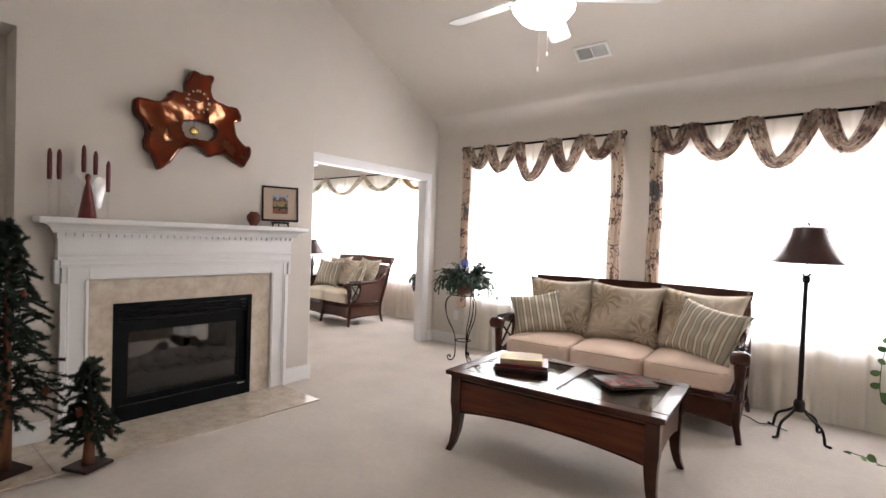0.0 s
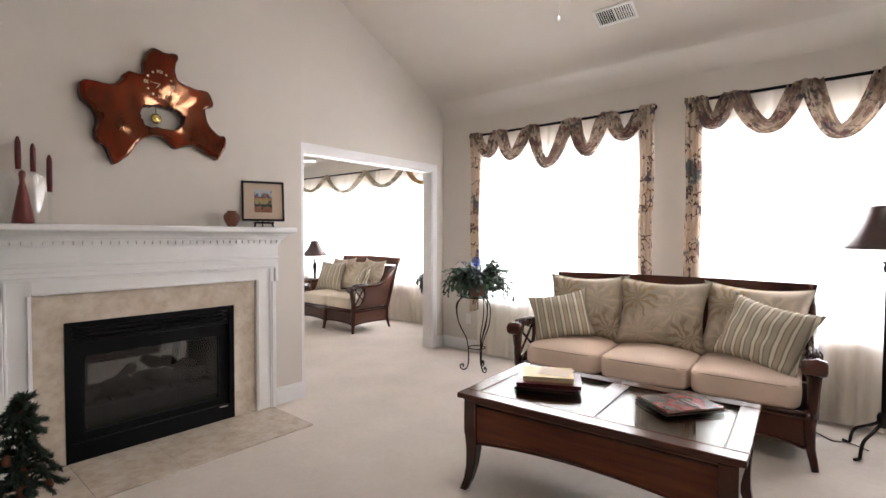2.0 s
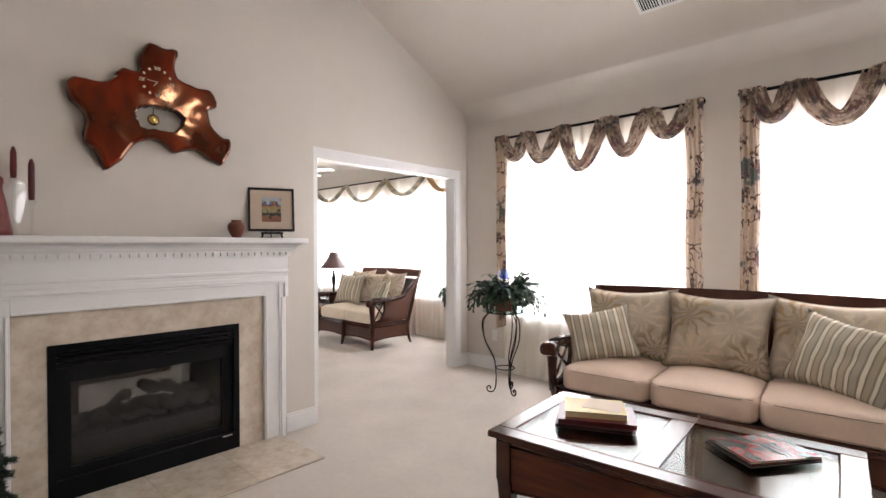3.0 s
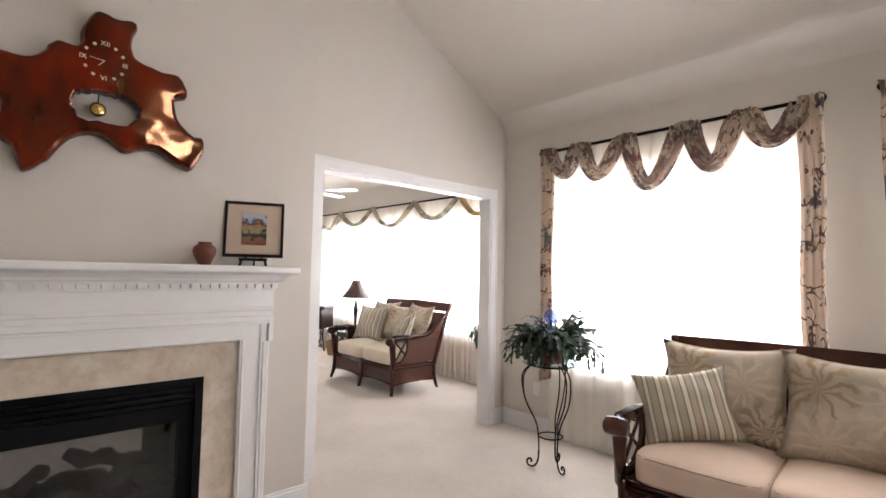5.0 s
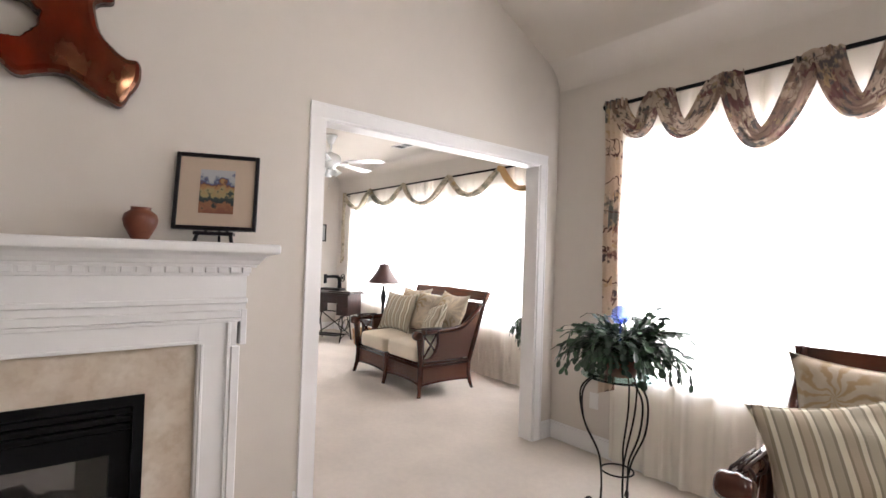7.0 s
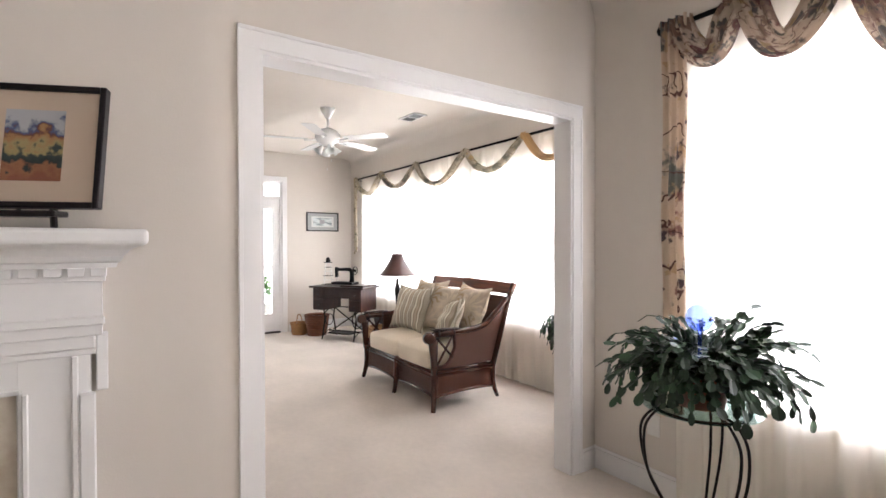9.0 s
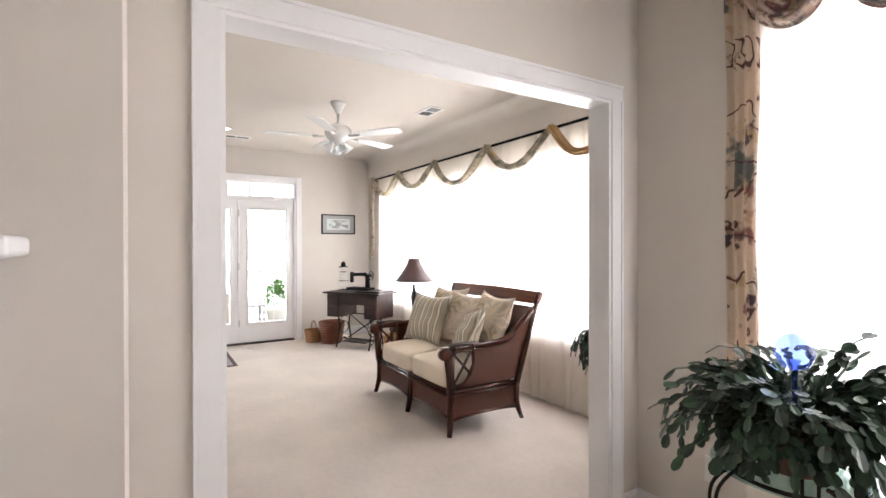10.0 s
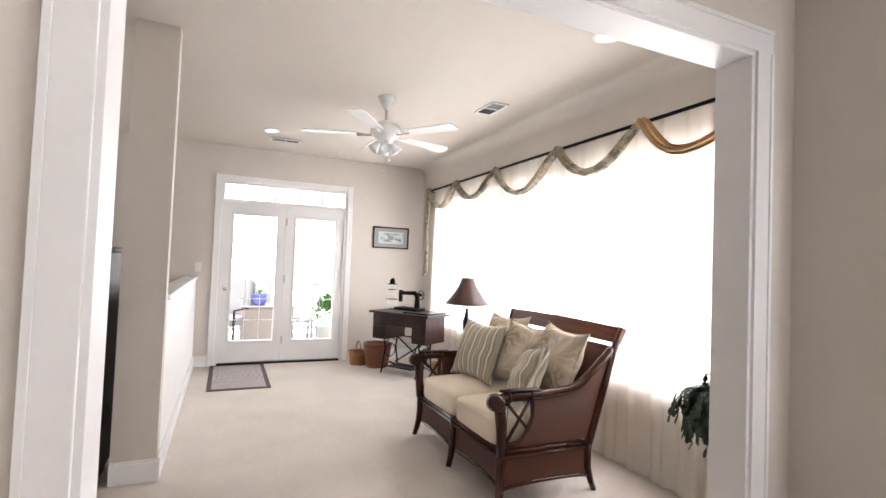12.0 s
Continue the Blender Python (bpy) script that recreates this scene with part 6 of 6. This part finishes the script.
# ---- ceiling fans, vents, lights ----
def ceiling_fan(place, ceiling_z, blade_r, blade_z, angle, lit, label, droop=0.0):
    t = thing("ceiling_fan", (place[0], place[1], 0), angle, label, "ceiling fan")
    part("canopy", lathe([(0.0, ceiling_z), (0.075, ceiling_z), (0.07, ceiling_z - 0.02), (0.022, ceiling_z - 0.11), (0.0, ceiling_z - 0.11)], 24), white_gloss, t, smooth=True)
    part("downrod", lathe([(0.012, blade_z + 0.10), (0.012, ceiling_z - 0.10)], 12), white_gloss, t, smooth=True)
    part("motor", lathe([(0.0, blade_z + 0.12), (0.03, blade_z + 0.12), (0.09, blade_z + 0.095), (0.125, blade_z + 0.06), (0.13, blade_z + 0.02), (0.11, blade_z - 0.02), (0.07, blade_z - 0.04), (0.06, blade_z - 0.07), (0.0, blade_z - 0.07)], 32), white_gloss, t, smooth=True)
    for k in range(5):
        a = 2 * math.pi * k / 5
        outline = [(0.20, -0.05), (0.30, -0.062), (blade_r - 0.03, -0.070), (blade_r, -0.045), (blade_r, 0.045), (blade_r - 0.03, 0.070), (0.30, 0.062), (0.20, 0.05)]
        bl = part("blade", extrude_outline(outline, "z", -0.003, 0.003), white_gloss, t)
        bl.matrix_local = pose(0, 0, blade_z, 0, 0, math.degrees(a)) @ pose(0, 0, 0, -12 if lit else -6, 0, 0)
        ar = part("blade_arm", tube([(0.10, 0, 0), (0.15, 0, -0.012), (0.24, 0, -0.008)], [0.014, 0.010, 0.018], 8, flat=0.4), white_gloss, t, smooth=True)
        ar.matrix_local = pose(0, 0, blade_z, 0, 0, math.degrees(a))
    if lit:
        part("light_bowl", lathe([(0.0, -0.155), (0.06, -0.148), (0.13, -0.115), (0.175, -0.06), (0.178, -0.045), (0.0, -0.044)], 36, at=(0, 0, blade_z - 0.03)), bowl_glow, t, "lit white glass bowl", smooth=True)
    else:
        for k in range(4):
            a = math.pi / 4 + k * math.pi / 2
            p = part("light_shade", lathe([(0.016, 0.0), (0.021, -0.018), (0.036, -0.055), (0.050, -0.085), (0.048, -0.085), (0.034, -0.055), (0.018, -0.018)], 20, caps=False), fan_glass, t, "frosted glass tulip shade", smooth=True)
            p.matrix_local = pose(0, 0, 0, 0, 0, math.degrees(a)) @ pose(0.055, 0, blade_z - 0.07, 0, -38, 0)
    for dx, ln in ((0.03, 0.13), (-0.02, 0.22)):
        z0 = blade_z - (0.19 if lit else 0.07)
        part("pull_chain", tube([(dx, 0.02, z0), (dx, 0.02, z0 - ln)], 0.0013, 5), steel, t)
        part("pull_knob", lathe([(0.0, 0.0), (0.005, -0.004), (0.007, -0.022), (0.0, -0.030)], 10, at=(dx, 0.02, z0 - ln)), white_gloss, t, smooth=True)
    return t


ceiling_fan((-2.33, 3.86), EAVE_Z + PITCH * (EAVE_Y - 3.86) + 0.02, 0.68, 2.78, 35, True, "white five-blade ceiling fan with a lit glass bowl")
ceiling_fan((-8.0, 5.68), SUN_Z, 0.68, 2.445, 36, False, "white five-blade ceiling fan with frosted glass shades")


def vent(m, w, d, dark_half, label):
    t = tagged(new("ceiling_vent"), label, "air vent")
    t.matrix_world = m
    part("vent_frame", boxes((-w / 2, w / 2, -d / 2, -d / 2 + 0.02, -0.010, 0.0), (-w / 2, w / 2, d / 2 - 0.02, d / 2, -0.010, 0.0), (-w / 2, -w / 2 + 0.02, -d / 2 + 0.02, d / 2 - 0.02, -0.010, 0.0), (w / 2 - 0.02, w / 2, -d / 2 + 0.02, d / 2 - 0.02, -0.010, 0.0), (-0.008, 0.008, -d / 2 + 0.02, d / 2 - 0.02, -0.010, 0.0)), white_plastic, t)
    part("backing", boxes((-w / 2 + 0.02, w / 2 - 0.02, -d / 2 + 0.02, d / 2 - 0.02, -0.0015, 0.0)), duct_dark, t)
    slat_mat = white_plastic if dark_half else vent_gray
    n = 7
    for side, tilt in ((-1, 35), (1, -35)):
        for k in range(n):
            x = side * (0.014 + (w / 2 - 0.034) * (k + 0.5) / n)
            s = part("vent_slat", boxes((-0.005, 0.005, -d / 2 + 0.02, d / 2 - 0.02, -0.001, 0.001)), slat_mat, t)
            s.matrix_local = pose(x, 0, -0.006, 0, tilt, 0)
    return t


vz_ = EAVE_Z + PITCH * (EAVE_Y - 5.64)
vent(Matrix.Translation((-2.77, 5.64, vz_ - 0.002)) @ pose(0, 0, 0, -math.degrees(math.atan(PITCH))), 0.32, 0.17, True, "white louvred air vent in the sloping ceiling")
vent(pose(-7.79, 6.58, SUN_Z - 0.001, 0, 0, 0), 0.33, 0.17, False, "white louvred air vent in the sunroom ceiling")
vent(pose(-10.05, 5.07, SUN_Z - 0.001, 0, 0, 90), 0.34, 0.14, False, "white louvred air vent near the doors")
for x, y in ((-6.29, 6.52), (-9.68, 4.88)):
    t = thing("recessed_light", (x, y, SUN_Z), 0, "lit round recessed ceiling light with a white trim", "recessed light")
    part("trim_ring", lathe([(0.060, -0.001), (0.085, -0.001), (0.085, -0.005), (0.075, -0.009), (0.060, -0.006)], 32, caps=False), white_plastic, t, smooth=True)
    part("lens", lathe([(0.0, -0.0012), (0.060, -0.0012), (0.060, -0.004), (0.0, -0.004)], 28), lamp_glow, t, "glowing lens")


# ---- sunroom things ----
def sewing_table():
    t = thing("sewing_table", (-9.71, 6.585, 0), 31, "antique dark wood treadle sewing table with iron legs", "sewing table")
    part("top", boxes((-0.465, 0.465, -0.225, 0.225, 0.735, 0.76, 0.006)), walnut, t)
    part("folded_leaf", boxes((0.04, 0.43, -0.17, 0.19, 0.7605, 0.782, 0.004)), walnut, t)
    for s in (-1, 1):
        part("drawer_box", boxes((s * 0.41 - (0.20 if s > 0 else 0), s * 0.41 + (0 if s > 0 else 0.20), -0.19, 0.20, 0.42, 0.7345)), walnut, t)
        for k in range(2):
            z = 0.435 + 0.148 * k
            x0 = s * 0.41 - (0.19 if s > 0 else -0.01)
            d = part("drawer", boxes((x0, x0 + 0.18, -0.202, -0.1905, z, z + 0.138, 0.004)), walnut, t)
            part("pull", lathe([(0.0, 0.012), (0.010, 0.01), (0.008, 0.0), (0.0, 0.0)], 12), iron, d, smooth=True).matrix_local = pose(x0 + 0.09, -0.202, z + 0.06, 90)
    part("apron", boxes((-0.2095, 0.2095, -0.185, -0.17, 0.60, 0.7345)), walnut, t)
    for s in (-1, 1):
        x = s * 0.27
        part("iron_leg", tube([(x, -0.17, 0.0), (x, -0.15, 0.06), (x, -0.10, 0.30), (x, -0.15, 0.52), (x, -0.15, 0.53)], 0.011, 7), iron, t, smooth=True)
        part("iron_leg", tube([(x, 0.17, 0.0), (x, 0.15, 0.06), (x, 0.10, 0.30), (x, 0.15, 0.53)], 0.011, 7), iron, t, smooth=True)
        for z in (0.12, 0.42):
            part("iron_scroll", tube([(x, -0.13, z - 0.06), (x, 0.0, z), (x, 0.13, z - 0.06)], 0.007, 6), iron, t, smooth=True)
        part("iron_scroll", tube([(x, -0.09 + 0.09 * (1 + math.cos(a)), 0.26 + 0.08 * math.sin(a)) for a in [2 * math.pi * i / 18 for i in range(18)]], 0.006, 6, closed=True), iron, t, smooth=True)
    for a, b in (((-0.27, 0.10, 0.44), (0.27, 0.10, 0.10)), ((-0.27, 0.10, 0.10), (0.27, 0.10, 0.44)), ((-0.27, 0.0, 0.10), (0.27, 0.0, 0.10)), ((-0.27, 0.10, 0.44), (0.27, 0.10, 0.44))):
        part("iron_brace", tube([a, b], 0.009, 6), iron, t, smooth=True)
    part("treadle", boxes((-0.19, 0.19, -0.15, 0.09, 0.085, 0.10, 0.003)), iron, t)
    part("flywheel", tube([(0.20, 0.04 + 0.13 * math.cos(a), 0.28 + 0.13 * math.sin(a)) for a in [2 * math.pi * i / 30 for i in range(30)]], 0.008, 7, closed=True), iron, t, smooth=True)
    m = thing("sewing_machine", (-9.71, 6.585, 0.7825), 31, "black antique cast iron sewing machine on its table", "sewing machine")
    part("bed", boxes((-0.17, 0.19, -0.09, 0.09, 0, 0.035, 0.006)), black_metal, m).location = (0.0, 0, 0)
    part("arm", tube([(0.13, 0, 0.03), (0.13, 0, 0.12), (0.125, 0, 0.185), (0.09, 0, 0.215), (0.02, 0, 0.215), (-0.07, 0, 0.210), (-0.13, 0, 0.212)], [0.036, 0.030, 0.030, 0.028, 0.024, 0.022, 0.026], 12), black_metal, m, smooth=True)
    part("head", boxes((-0.155, -0.115, -0.022, 0.022, 0.10, 0.245, 0.006)), black_metal, m)
    part("needle_bar", tube([(-0.135, 0, 0.10), (-0.135, 0, 0.04)], 0.005, 6), steel, m)
    part("hand_wheel", tube([(0.185, 0.055 * math.cos(a), 0.20 + 0.055 * math.sin(a)) for a in [2 * math.pi * i / 24 for i in range(24)]], 0.008, 8, closed=True), iron, m, smooth=True)
    part("wheel_hub", tube([(0.14, 0, 0.20), (0.195, 0, 0.20)], 0.018, 12), black_metal, m, smooth=True)
    for k in range(4):
        a = math.pi / 4 * (2 * k + 1)
        part("wheel_spoke", tube([(0.185, 0, 0.20), (0.185, 0.055 * math.cos(a), 0.20 + 0.055 * math.sin(a))], 0.004, 6), iron, m)
    lh = thing("wire_lighthouse", (-10.04, 6.47, 0.7605), 20, "white and black wire lighthouse ornament on the sewing table", "ornament")
    for k in range(6):
        z, r = 0.01 + 0.062 * k, 0.085 - 0.008 * k
        part("wire_ring", tube([(r * math.cos(a), r * math.sin(a), z) for a in [2 * math.pi * i / 20 for i in range(20)]], 0.003, 6, closed=True), white_gloss if k % 2 else black_metal, lh)
    for k in range(4):
        a = math.pi / 2 * k
        part("wire_post", tube([(0.085 * math.cos(a), 0.085 * math.sin(a), 0.003), (0.045 * math.cos(a), 0.045 * math.sin(a), 0.33)], 0.003, 6), white_gloss, lh)
    part("gallery", lathe([(0.0, 0.325), (0.062, 0.325), (0.062, 0.335), (0.0, 0.335)], 18), black_metal, lh)
    part("lantern", lathe([(0.0, 0.335), (0.030, 0.335), (0.034, 0.36), (0.026, 0.39), (0.008, 0.405), (0.0, 0.41)], 16), black_metal, lh, smooth=True)
sewing_table()


def basket(place, r0, r1, h, mat, handle, label):
    t = thing("basket", place, 0, label, "basket")
    n = 9
    for k in range(n):
        z = h * (k + 0.5) / n
        r = r0 + (r1 - r0) * (k + 0.5) / n
        part("weave_band", tube([((r + 0.0015 * (-1) ** (i + k)) * math.cos(a), (r + 0.0015 * (-1) ** (i + k)) * math.sin(a), z) for i, a in enumerate([2 * math.pi * i / 28 for i in range(28)])], h / n * 0.56, 6, closed=True, flat=1.0), mat, t, smooth=True)
    part("bottom", lathe([(0.0, 0.0), (r0, 0.0), (r0, 0.008), (0.0, 0.008)], 20), mat, t)
    part("rim", tube([(r1 * 1.03 * math.cos(a), r1 * 1.03 * math.sin(a), h) for a in [2 * math.pi * i / 28 for i in range(28)]], 0.011, 8, closed=True), mat, t, smooth=True)
    if handle:
        part("handle", tube([(r1 * math.cos(a), 0, h + handle * math.sin(a)) for a in [math.pi * i / 16 for i in range(17)]], 0.007, 7), mat, t, smooth=True)
    return t
basket((-10.42, 6.16, 0), 0.10, 0.125, 0.17, basket_tan, 0.13, "tan woven basket with a bow handle on the carpet")
basket((-10.22, 6.36, 0), 0.125, 0.17, 0.30, basket_red, 0, "tall reddish brown woven basket on the carpet")
basket((-9.15, 6.86, 0), 0.13, 0.16, 0.22, basket_tan, 0, "orange tan woven basket by the windows")


def wall_picture():
    t = thing("framed_picture", (SUN_W + 0.002, 6.638, 1.72), 0, "black framed pale landscape print on the sunroom wall", "framed picture")
    w, h, f = 0.535, 0.305, 0.018
    part("frame", boxes((0, 0.022, -w / 2, -w / 2 + f, -h / 2, h / 2, 0.002), (0, 0.022, w / 2 - f, w / 2, -h / 2, h / 2, 0.002), (0, 0.022, -w / 2 + f, w / 2 - f, -h / 2, -h / 2 + f, 0.002), (0, 0.022, -w / 2 + f, w / 2 - f, h / 2 - f, h / 2, 0.002)), frame_black, t)
    part("mat_board", boxes((0, 0.008, -w / 2 + f, w / 2 - f, -h / 2 + f, h / 2 - f)), material("gray_mat", (0.36, 0.37, 0.37), 0.8), t, "grey mat board")
    part("inner_mat", boxes((0.008, 0.0095, -0.185, 0.185, -0.085, 0.085)), material("pale_mat", (0.62, 0.63, 0.62), 0.8), t)
    m = material("pale_print", (0.5, 0.55, 0.56), 0.6)
    nt = m.node_tree
    nt.links.new(ramp(nt, noise_node(nt, 9, 4, (1, 1, 2.5)).outputs["Fac"], [(0.35, (0.22, 0.26, 0.27)), (0.5, (0.50, 0.56, 0.57)), (0.65, (0.66, 0.70, 0.70))]), nt.nodes["Principled BSDF"].inputs["Base Color"])
    part("print", boxes((0.0095, 0.011, -0.155, 0.155, -0.062, 0.062)), m, t)
    part("print_detail", boxes((0.011, 0.012, -0.05, 0.03, -0.03, 0.03)), gray_fabric, t)
wall_picture()


def door_mat():
    t = thing("door_mat", (-10.07, 4.68, 0.0), 0, "grey and mauve patterned door mat with a dark border", "door mat")
    part("border", boxes((-0.61, 0.61, -0.31, 0.31, 0.0, 0.009, 0.003)), material("mat_border", (0.09, 0.05, 0.055), 0.9), t)
    m = material("mat_field", (0.3, 0.26, 0.26), 0.95)
    nt = m.node_tree
    tc = nt.nodes.new("ShaderNodeTexCoord")
    w = nt.nodes.new("ShaderNodeTexWave")
    w.wave_type, w.rings_direction = "RINGS", "Z"
    w.inputs["Scale"].default_value, w.inputs["Distortion"].default_value, w.inputs["Detail Scale"].default_value = 5.5, 3.5, 3.0
    nt.links.new(tc.outputs["Object"], w.inputs[0])
    c1 = ramp(nt, w.outputs["Fac"], [(0.25, (0.27, 0.23, 0.235)), (0.55, (0.46, 0.42, 0.40))])
    c2 = ramp(nt, noise_node(nt, 25, 3).outputs["Fac"], [(0.4, (0.40, 0.30, 0.29)), (0.6, (0.36, 0.35, 0.35))])
    nt.links.new(mix(nt, 0.45, c1, c2), nt.nodes["Principled BSDF"].inputs["Base Color"])
    part("field", boxes((-0.565, 0.565, -0.265, 0.265, 0.009, 0.0105)), m, t)
door_mat()

for y, x, z, wall_axis in ((6.24, -4.68, 0.37, "y"),):
    t = thing("power_outlet", (x, y, z), 0, "white wall outlet plate beside the curtain", "outlet")
    part("plate", boxes((-0.036, 0.036, -0.007, 0.0, -0.058, 0.058, 0.002)), white_plastic, t)
    for dz in (-0.022, 0.022):
        part("socket", boxes((-0.014, 0.014, -0.009, -0.007, dz - 0.014, dz + 0.014, 0.001)), white_plastic, t)
t = thing("light_switch", (SUN_W, 4.18, 1.22), 0, "white light switch plate beside the doors", "light switch")
part("plate", boxes((0.0, 0.007, -0.036, 0.036, -0.058, 0.058, 0.002)), white_plastic, t)
part("toggle", boxes((0.007, 0.016, -0.005, 0.005, -0.010, 0.012, 0.001)), white_plastic, t)

# tall dark cabinet in the hall beyond the wall end
t = thing("hall_cabinet", (-7.50, 3.40, 0), -90, "dark wood cabinet with two doors in the hall", "cabinet")
part("body", boxes((-0.48, 0.48, -0.25, 0.25, 0.06, 1.36, 0.005)), walnut, t)
part("top", boxes((-0.50, 0.50, -0.27, 0.27, 1.3605, 1.39, 0.006)), walnut, t)
part("plinth", boxes((-0.46, 0.46, -0.23, 0.23, 0.0, 0.0595)), walnut, t)
for s in (-1, 1):
    d = part("door", boxes((0.002 if s > 0 else -0.462, 0.462 if s > 0 else -0.002, 0.2505, 0.272, 0.09, 1.33, 0.004)), walnut, t)
    part("door_panel", boxes((0.07 if s > 0 else -0.40, 0.40 if s > 0 else -0.07, 0.2725, 0.280, 0.17, 1.25, 0.004)), walnut, d)
    part("handle", tube([(s * 0.035, 0.272, 0.70), (s * 0.035, 0.295, 0.71), (s * 0.035, 0.295, 0.82), (s * 0.035, 0.272, 0.83)], 0.005, 7), iron, d)


# ---- outdoors ----
bm = bmesh.new()
ring = [bm.verts.new((1500 * math.cos(a), 1500 * math.sin(a), -0.5)) for a in [2 * math.pi * i / 48 for i in range(48)]]
bm.faces.new(ring)
part("ground", bm, lawn, None, "green lawn reaching the horizon", kind="structure")
part("foundation", boxes((SUN_W - 0.11, EAST_X + 0.11, SOUTH_Y - 0.11, SUN_N + 0.11, -0.52, -0.152)), siding, None, "pale foundation of the house", kind="structure")
part("deck_frame", boxes((-13.6, SUN_W - 0.125, 3.0, 7.4, -0.5, -0.075)), deck_boards, None, "pale deck base outside the doors", kind="structure")
for k in range(30):
    x = -13.6 + 0.0955 * k
    part("deck_board", boxes((x, x + 0.089, 3.0, 7.4, -0.075, -0.045)), deck_boards, None, "pale grey deck board", kind="structure")
# added glowing sheet, stands in for the overexposed outdoors seen through the doors
glow_sheet = glow("outdoor_glow", (1.0, 1.0, 1.0), 3.0)
part("backdrop", boxes((-16.05, -16.0, -6.0, 16.0, -0.49, 7.0)), glow_sheet, None, "added plain white glowing backdrop beyond the porch", kind="structure")
rl = thing("porch_railing", (-13.5, 5.2, -0.045), 0, "white porch railing with slim balusters", "railing")
part("top_rail", boxes((-0.035, 0.035, -2.2, 2.2, 0.92, 0.96, 0.004)), white_paint, rl)
part("bottom_rail", boxes((-0.02, 0.02, -2.2, 2.2, 0.10, 0.14, 0.004)), white_paint, rl)
for k in range(34):
    y = -2.1 + 4.2 * k / 33
    if k == 0:
        bal = part("baluster", boxes((-0.015, 0.015, -0.015, 0.015, 0.14, 0.92)), white_paint, rl)
        bal.location = (0, y, 0)
    else:
        shared("baluster", bal, rl, (0, y, 0))
for y in (-2.18, 0, 2.18):
    part("post", boxes((-0.05, 0.05, y - 0.05, y + 0.05, 0, 1.02, 0.005)), white_paint, rl)
ch = thing("patio_chair", (-12.35, 4.50, -0.045), 60, "grey cushioned patio chair on the porch", "chair")
part("seat", softbox(0.56, 0.56, 0.14, 6, 0.02), gray_fabric, ch, smooth=True).location = (0, 0, 0.34)
b = part("backrest", softbox(0.56, 0.13, 0.62, 5, 0.0), gray_fabric, ch, smooth=True)
b.matrix_local = pose(0, 0.30, 0.46, -12)
for sx in (-1, 1):
    part("arm", tube([(sx * 0.31, -0.26, 0.0), (sx * 0.31, -0.26, 0.60), (sx * 0.31, 0.32, 0.60), (sx * 0.31, 0.34, 0.0)], 0.018, 8), iron, ch)
bx = thing("storage_bench", (-12.6, 5.15, -0.045), 0, "brown storage bench on the porch", "bench")
part("body", boxes((-0.28, 0.28, -0.40, 0.40, 0.0, 0.60, 0.01)), material("bench_brown", (0.46, 0.40, 0.37), 0.8), bx)
part("lid", boxes((-0.30, 0.30, -0.42, 0.42, 0.60, 0.63, 0.008)), gray_fabric, bx)
pt = thing("glazed_pot", (-12.55, 5.02, 0.586), 0, "cobalt blue glazed pot with a plant on the bench", "planter")
part("pot", lathe([(0.0, 0), (0.08, 0.0), (0.12, 0.08), (0.13, 0.17), (0.14, 0.185), (0.12, 0.185), (0.0, 0.16)], 26), blue_glaze, pt, smooth=True)
lf = bmesh.new()
rnd = random.Random(31)
for k in range(110):
    a, e = rnd.uniform(0, 6.3), rnd.uniform(0.2, 1.4)
    d = Vector((math.cos(a) * math.cos(e), math.sin(a) * math.cos(e), math.sin(e)))
    leaf_segment(lf, Vector((0, 0, 0.15)) + d * rnd.uniform(0.02, 0.10), d, Vector((0, 0, 1)).cross(d).cross(d).normalized(), 0.05, 0.015)
part("foliage", lf, pothos_leaf, pt, "green leaves", kind="stuff")
st = thing("side_table", (-12.3, 5.62, -0.045), 0, "small grey patio side table", "table")
part("top", boxes((-0.22, 0.22, -0.22, 0.22, 0.40, 0.43, 0.005)), gray_fabric, st)
for sx in (-1, 1):
    for sy in (-1, 1):
        part("leg", tube([(sx * 0.19, sy * 0.19, 0), (sx * 0.19, sy * 0.19, 0.40)], 0.018, 6), gray_fabric, st)
sh = thing("potted_shrub", (-12.4, 6.08, -0.045), 0, "leafy green shrub in a pale pot on the porch", "shrub")
part("pot", lathe([(0.0, 0), (0.13, 0.0), (0.18, 0.30), (0.19, 0.32), (0.16, 0.32), (0.0, 0.28)], 22), white_plastic, sh, smooth=True)
lf = bmesh.new()
for k in range(420):
    a, e, r = rnd.uniform(0, 6.3), rnd.uniform(-0.4, 1.5), rnd.uniform(0.08, 0.30)
    d = Vector((math.cos(a) * math.cos(e), math.sin(a) * math.cos(e), math.sin(e)))
    leaf_segment(lf, Vector((0, 0, 0.48)) + d * r, (d + Vector((rnd.uniform(-.5, .5), rnd.uniform(-.5, .5), 0.1))).normalized(), Vector((0.3, 0.2, 1)).normalized(), 0.08, 0.035)
part("foliage", lf, pothos_leaf, sh, "bright green leaves", kind="stuff")
